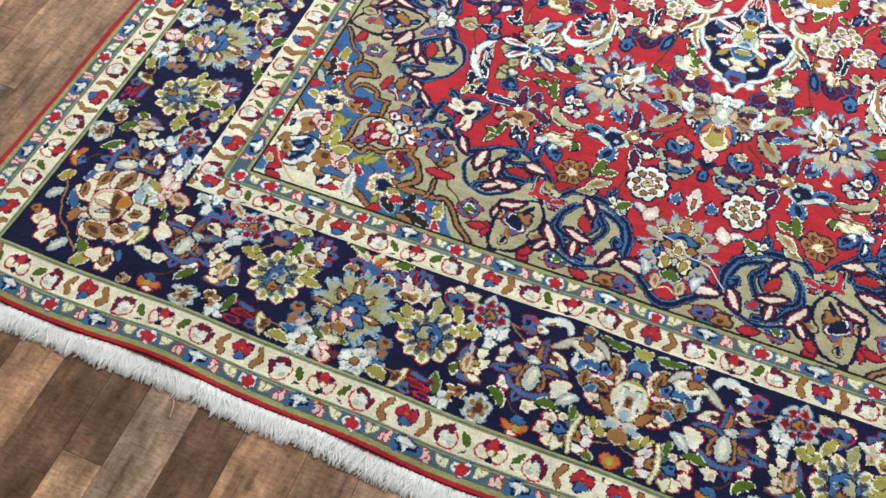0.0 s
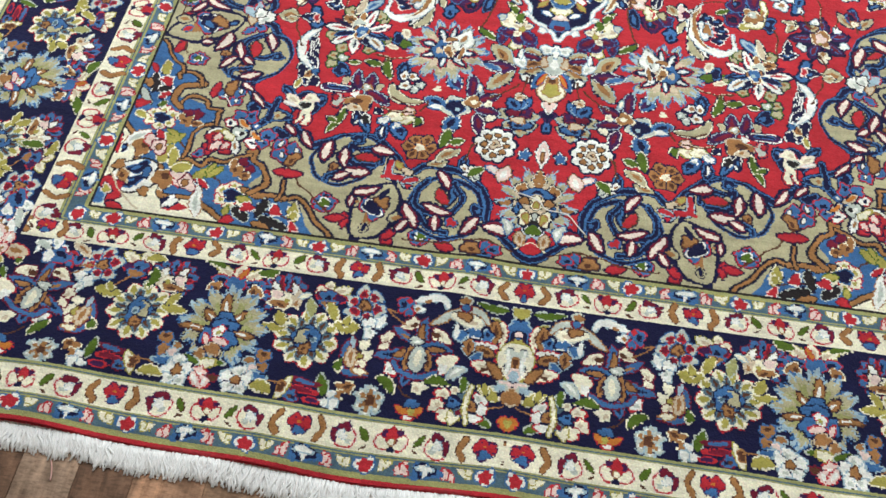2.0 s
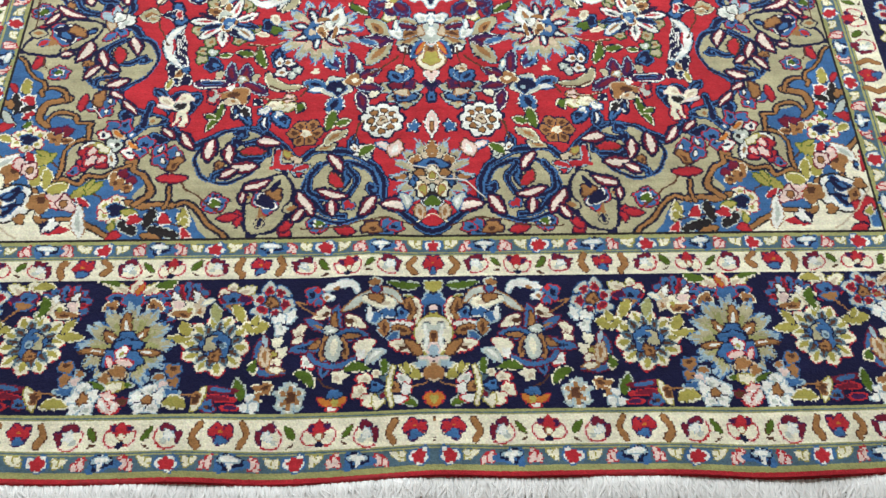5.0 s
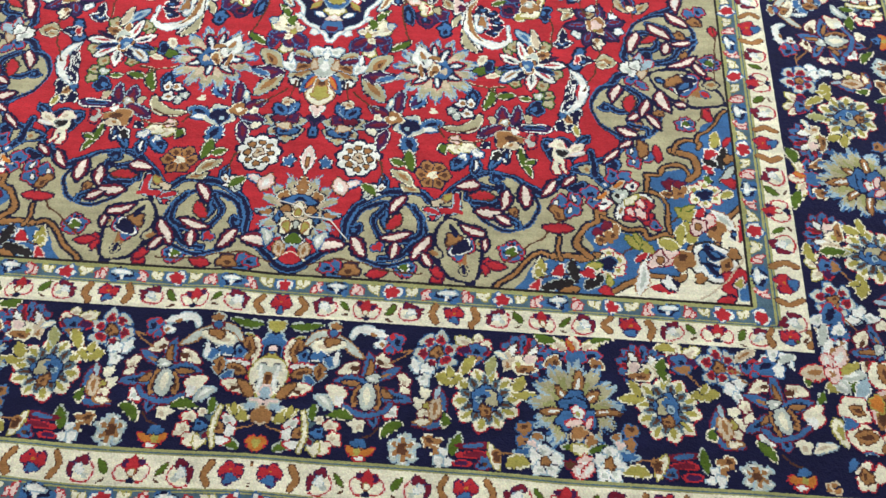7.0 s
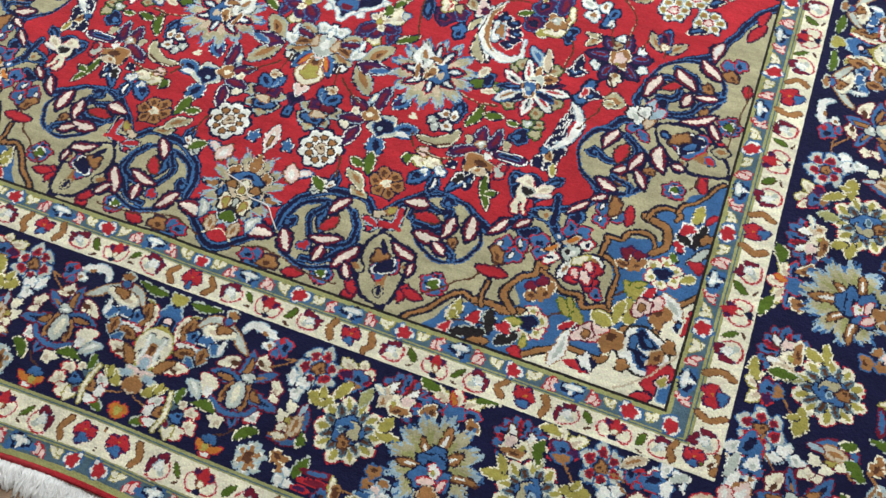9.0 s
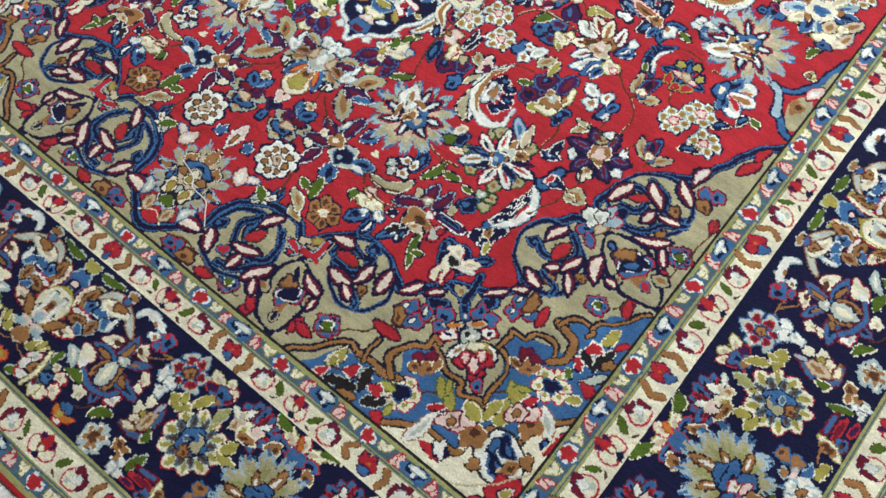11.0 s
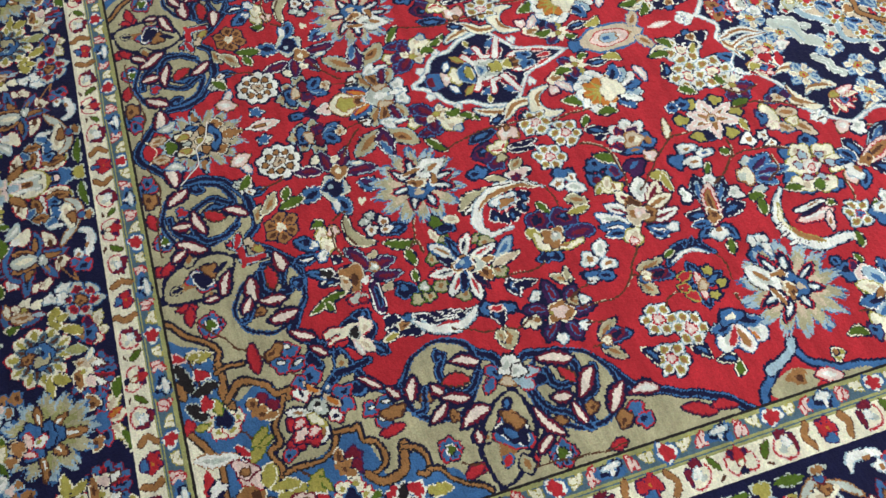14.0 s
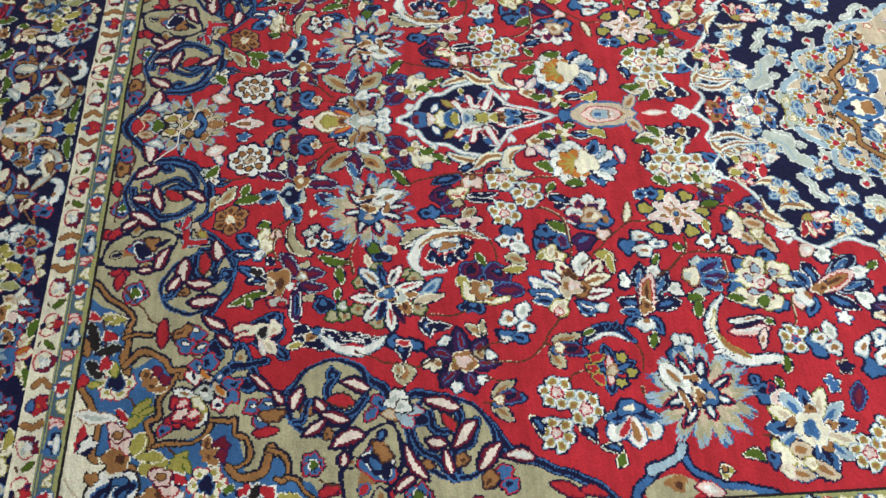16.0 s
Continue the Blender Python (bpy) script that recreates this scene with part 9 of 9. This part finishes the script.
def rug():
    top = tagged(new("rug"), "large red and navy floral wool rug with white fringe on planks", "rug")
    near_codes, near_zones = np.hstack([KNOTS[:, ::-1], KNOTS]), np.hstack([ZONES[:, ::-1], ZONES])
    u = (np.arange(2 * NU + 1) - NU) * KNOT
    v = np.arange(NV + 1) * KNOT - 0.392
    near = pile(near_codes, near_zones, u, v, 3)
    ends = NV // 2 * 2
    far_codes, far_zones = near_codes[:ends:2, ::2][::-1], near_zones[:ends:2, ::2][::-1]
    far_v = np.linspace(v[-1], 2 * v[-1] + 0.392, len(far_codes) + 1)
    far = pile(far_codes, far_zones, u[::2], far_v, 4)
    mids = [p[0][p[1]].mean(1) for p in (near, far)]
    for name, zone, label in (("field", FIELD, "red field strewn with flowers and leaves"), ("medallion", MEDALLION, "navy medallion and pendants with a pale blue rim"),
                              ("inner_border", INNER, "cream and blue-green inner guard border"), ("main_border", BORDER, "wide navy border with large blossoms"),
                              ("outer_border", OUTER, "cream and blue-green outer guard border"), ("edge", EDGE, "plain red woven edge")):
        pile_part(name, [(p, p[3] == zone) for p in (near, far)], top, label)
    for p, mid in ((near, mids[0]), (far, mids[1])):
        for side in (-1, 1):
            pile_part("corner", [(p, (p[3] == CORNER) & ((mid[:, 0] - AXIS) * side > 0))], top, "olive corner piece with navy scrolls")
    # the thickness below the pile, kept a little inside the pile's rim
    x0, x1, y0, y1 = u[0] + AXIS - 0.02 + 0.003, u[-1] + AXIS - 0.02 - 0.003, v[0] + 0.003, far_v[-1] - 0.003
    bm = bmesh.new()
    box(bm, (x0, y0, FLOOR_Z + 0.0005), (x1, y1, FLOOR_Z + 0.005))
    part("backing", bm, BACKING, top, "coarse brown woven backing")
    # the overcast roll along both long sides
    for x in (x0 - 0.001, x1 + 0.001):
        bm = bmesh.new()
        n = 90
        pts = [(x + 0.002 * math.sin(k * 0.9) + 0.0015 * math.sin(k * 2.3), y0 + (y1 - y0) * k / n, -0.0048) for k in range(n + 1)]
        tube(bm, pts, [0.0058 + 0.0008 * math.sin(k * 1.7) for k in range(n + 1)], 8)
        part("selvedge", bm, SELVEDGE, top, "red overcast side cord")
    for y in (y0 - 0.001, y1 + 0.001):
        bm = bmesh.new()
        n = 80
        line = [x0 + (x1 - x0) * k / n for k in range(n + 1)]
        tube(bm, [(x, y + float(sway(np.array(x), np.array(y))), -0.0055 + 0.0006 * math.sin(k * 1.9)) for k, x in enumerate(line)], [0.0050] * (n + 1), 8)
        part("end_band", bm, SELVEDGE, top, "narrow red woven end band")
    fringe(top, x0, x1, y0, -1, True)
    fringe(top, x0, x1, y1, 1, False)
    return top


def tassel_mesh(seed):
    """A tuft of loose twisted cotton ends."""
    rng = random.Random(seed)
    bm = bmesh.new()
    for k in range(14):
        x = (k - 6.5) * 0.0009 + rng.uniform(-0.0008, 0.0008)
        lean, curl, long = rng.uniform(-0.014, 0.018), rng.uniform(-0.006, 0.006), rng.uniform(0.030, 0.050)
        z0 = rng.uniform(0.002, 0.0065)
        pts = [(x, 0.006, z0), (x + lean * 0.2 + curl, -long * 0.3, z0 + rng.uniform(0.0, 0.003)), (x + lean * 0.6 - curl, -long * 0.65, max(0.0016, z0 * 0.6)), (x + lean, -long, 0.0015)]
        tube(bm, pts, [0.0018, 0.0022, 0.0021, 0.0015], 5)
    me = bpy.data.meshes.new("tassel")
    bm.to_mesh(me)
    bm.free()
    me.materials.append(COTTON)
    return me


def fringe(top, x0, x1, y, way, single):
    meshes = [tassel_mesh(s) for s in range(14)]
    n = 286
    rng = random.Random(5)
    bm = bmesh.new()
    # End strip, widened under the tassels to whiten the shaded gaps between strands.
    box(bm, (x0 + 0.004, min(y, y + way * 0.030), FLOOR_Z + 0.0006), (x1 - 0.004, max(y, y + way * 0.030), FLOOR_Z + 0.0030))
    part("kilim_end", bm, COTTON, top, "white flat-woven end strip run on under the tassels")
    joined = bmesh.new()
    for k in range(n):
        x = x0 + 0.006 + (x1 - x0 - 0.012) * (k + 0.5) / n
        me = meshes[rng.randrange(14)]
        m = pose(x + rng.uniform(-0.001, 0.001), y + float(sway(np.array(x), np.array(y))) + way * 0.006, FLOOR_Z + 0.0005, 0, 0, (0 if way < 0 else 180) + rng.uniform(-7, 7) + 6 * math.sin(k * 0.11)) @ Matrix.Diagonal((1, rng.uniform(0.85, 1.1), 1, 1))
        if single:
            ob = new("tassel", me)
            ob.parent = top
            ob.matrix_basis = m
        else:
            first = len(joined.verts)
            joined.from_mesh(me)
            joined.verts.ensure_lookup_table()
            for vtx in joined.verts[first:]:
                vtx.co = m @ vtx.co
    if single:
        joined.free()
    else:
        tagged(part("fringe", joined, COTTON, top, "white cotton fringe"), kind="stuff")


def dyed_cord(name, colour):
    m, nt, b = nodes_of(name)
    wave = noise_tex(nt, mapped(nt, (120.0, 220.0, 40.0)), 1.0, 2.0, 0.5)
    c = ramp_of(nt, wave, [(0.3, tuple(v * 0.6 for v in colour)), (0.7, colour)])
    nt.links.new(c.outputs[0], b.inputs["Base Color"])
    b.inputs["Roughness"].default_value = 0.9
    bump_to(nt, b, wave, 0.6, 0.002)
    return m


SELVEDGE = dyed_cord("red_wool_cord", (0.42, 0.02, 0.03))
rug()


# ---- loose threads ----
def loose_thread(pts, radius, material, label, rest):
    fine = smooth_line(pts, False, 6)
    bm = bmesh.new()
    tube(bm, [(x, y, (lie(np.array(x), np.array(y)) + 0.003 if rest else FLOOR_Z) + radius + 0.0015 * abs(math.sin(k * 0.35))) for k, (x, y) in enumerate(fine.tolist())], [radius] * len(fine), 5)
    tagged(part("loose_thread", bm, material), label, "thread")


loose_thread([(-0.028, 0.245), (0.015, 0.232), (0.035, 0.212), (0.075, 0.208), (0.098, 0.185), (0.117, 0.165)], 0.0013, THREAD, "thin white cotton thread lying on the rug", True)
loose_thread([(-0.715, 0.405), (-0.70, 0.40), (-0.685, 0.38)], 0.0012, THREAD, "short white thread end caught in the pile", True)
loose_thread([(-0.782, -0.44), (-0.774, -0.455), (-0.768, -0.477)], 0.0012, PINK_THREAD, "pale pink yarn scrap lying on the floor", False)


# ---- floor planks ----
def plank_mesh(w, long):
    """A board with chamfered upper edges, its top at zero."""
    bm = bmesh.new()
    c, d = 0.0006, 0.008
    lo = [bm.verts.new((x, y, -d)) for x, y in ((0, 0), (w, 0), (w, long), (0, long))]
    mid = [bm.verts.new((x, y, -c)) for x, y in ((0, 0), (w, 0), (w, long), (0, long))]
    hi = [bm.verts.new((x, y, 0)) for x, y in ((c, c), (w - c, c), (w - c, long - c), (c, long - c))]
    for a, b in ((lo, mid), (mid, hi)):
        for k in range(4):
            bm.faces.new((a[k], a[(k + 1) % 4], b[(k + 1) % 4], b[k]))
    bm.faces.new(hi)
    bm.faces.new(lo[::-1])
    me = bpy.data.meshes.new("plank")
    bm.to_mesh(me)
    bm.free()
    me.materials.append(PLANK)
    return me


def floor():
    x0, x1, y0, y1 = ROOM
    bm = bmesh.new()
    box(bm, (x0, y0, FLOOR_Z - 0.12), (x1, y1, FLOOR_Z - 0.0075))
    base = tagged(part("floor", bm, BACKING), "mixed-tone walnut laminate plank floor", "floor", kind="structure")
    rng = random.Random(21)
    gap = 0.0007
    near = [-0.92, -0.835, -0.728, -0.626, -0.496, -0.39]
    cuts = [-0.92 - 0.105 * k for k in range(32, 0, -1)] + near + [-0.39 + 0.107 * k for k in range(1, 44)]
    cuts = [c for c in cuts if x0 < c < x1]
    sizes = (0.62, 0.95, 1.28)
    cache = {}
    joined = bmesh.new()
    for a, b in zip([x0] + cuts, cuts + [x1]):
        y = y0 - rng.uniform(0.0, 0.9)
        if abs(a + 0.92) < 1e-6:
            y = -0.603 - 0.95 * 3
        while y < y1:
            long = 0.95 if abs(a + 0.92) < 1e-6 else rng.choice(sizes)
            lo, hi = max(y, y0), min(y + long, y1)
            y += long
            if hi - lo < 0.02:
                continue
            key = (round(b - a, 4), round(hi - lo, 4))
            if key not in cache:
                cache[key] = plank_mesh(b - a - gap, hi - lo - gap)
            spot = pose(a, lo, FLOOR_Z + rng.uniform(-0.0002, 0.0))
            if -2.3 < (a + b) / 2 < 0.9 and -2.0 < (lo + hi) / 2 < 1.6:
                ob = new("plank", cache[key])
                ob.parent = base
                ob.matrix_basis = spot
            else:
                first = len(joined.verts)
                joined.from_mesh(cache[key])
                joined.verts.ensure_lookup_table()
                for vtx in joined.verts[first:]:
                    vtx.co = spot @ vtx.co
    tagged(part("floorboards", joined, PLANK, base), kind="stuff")


floor()
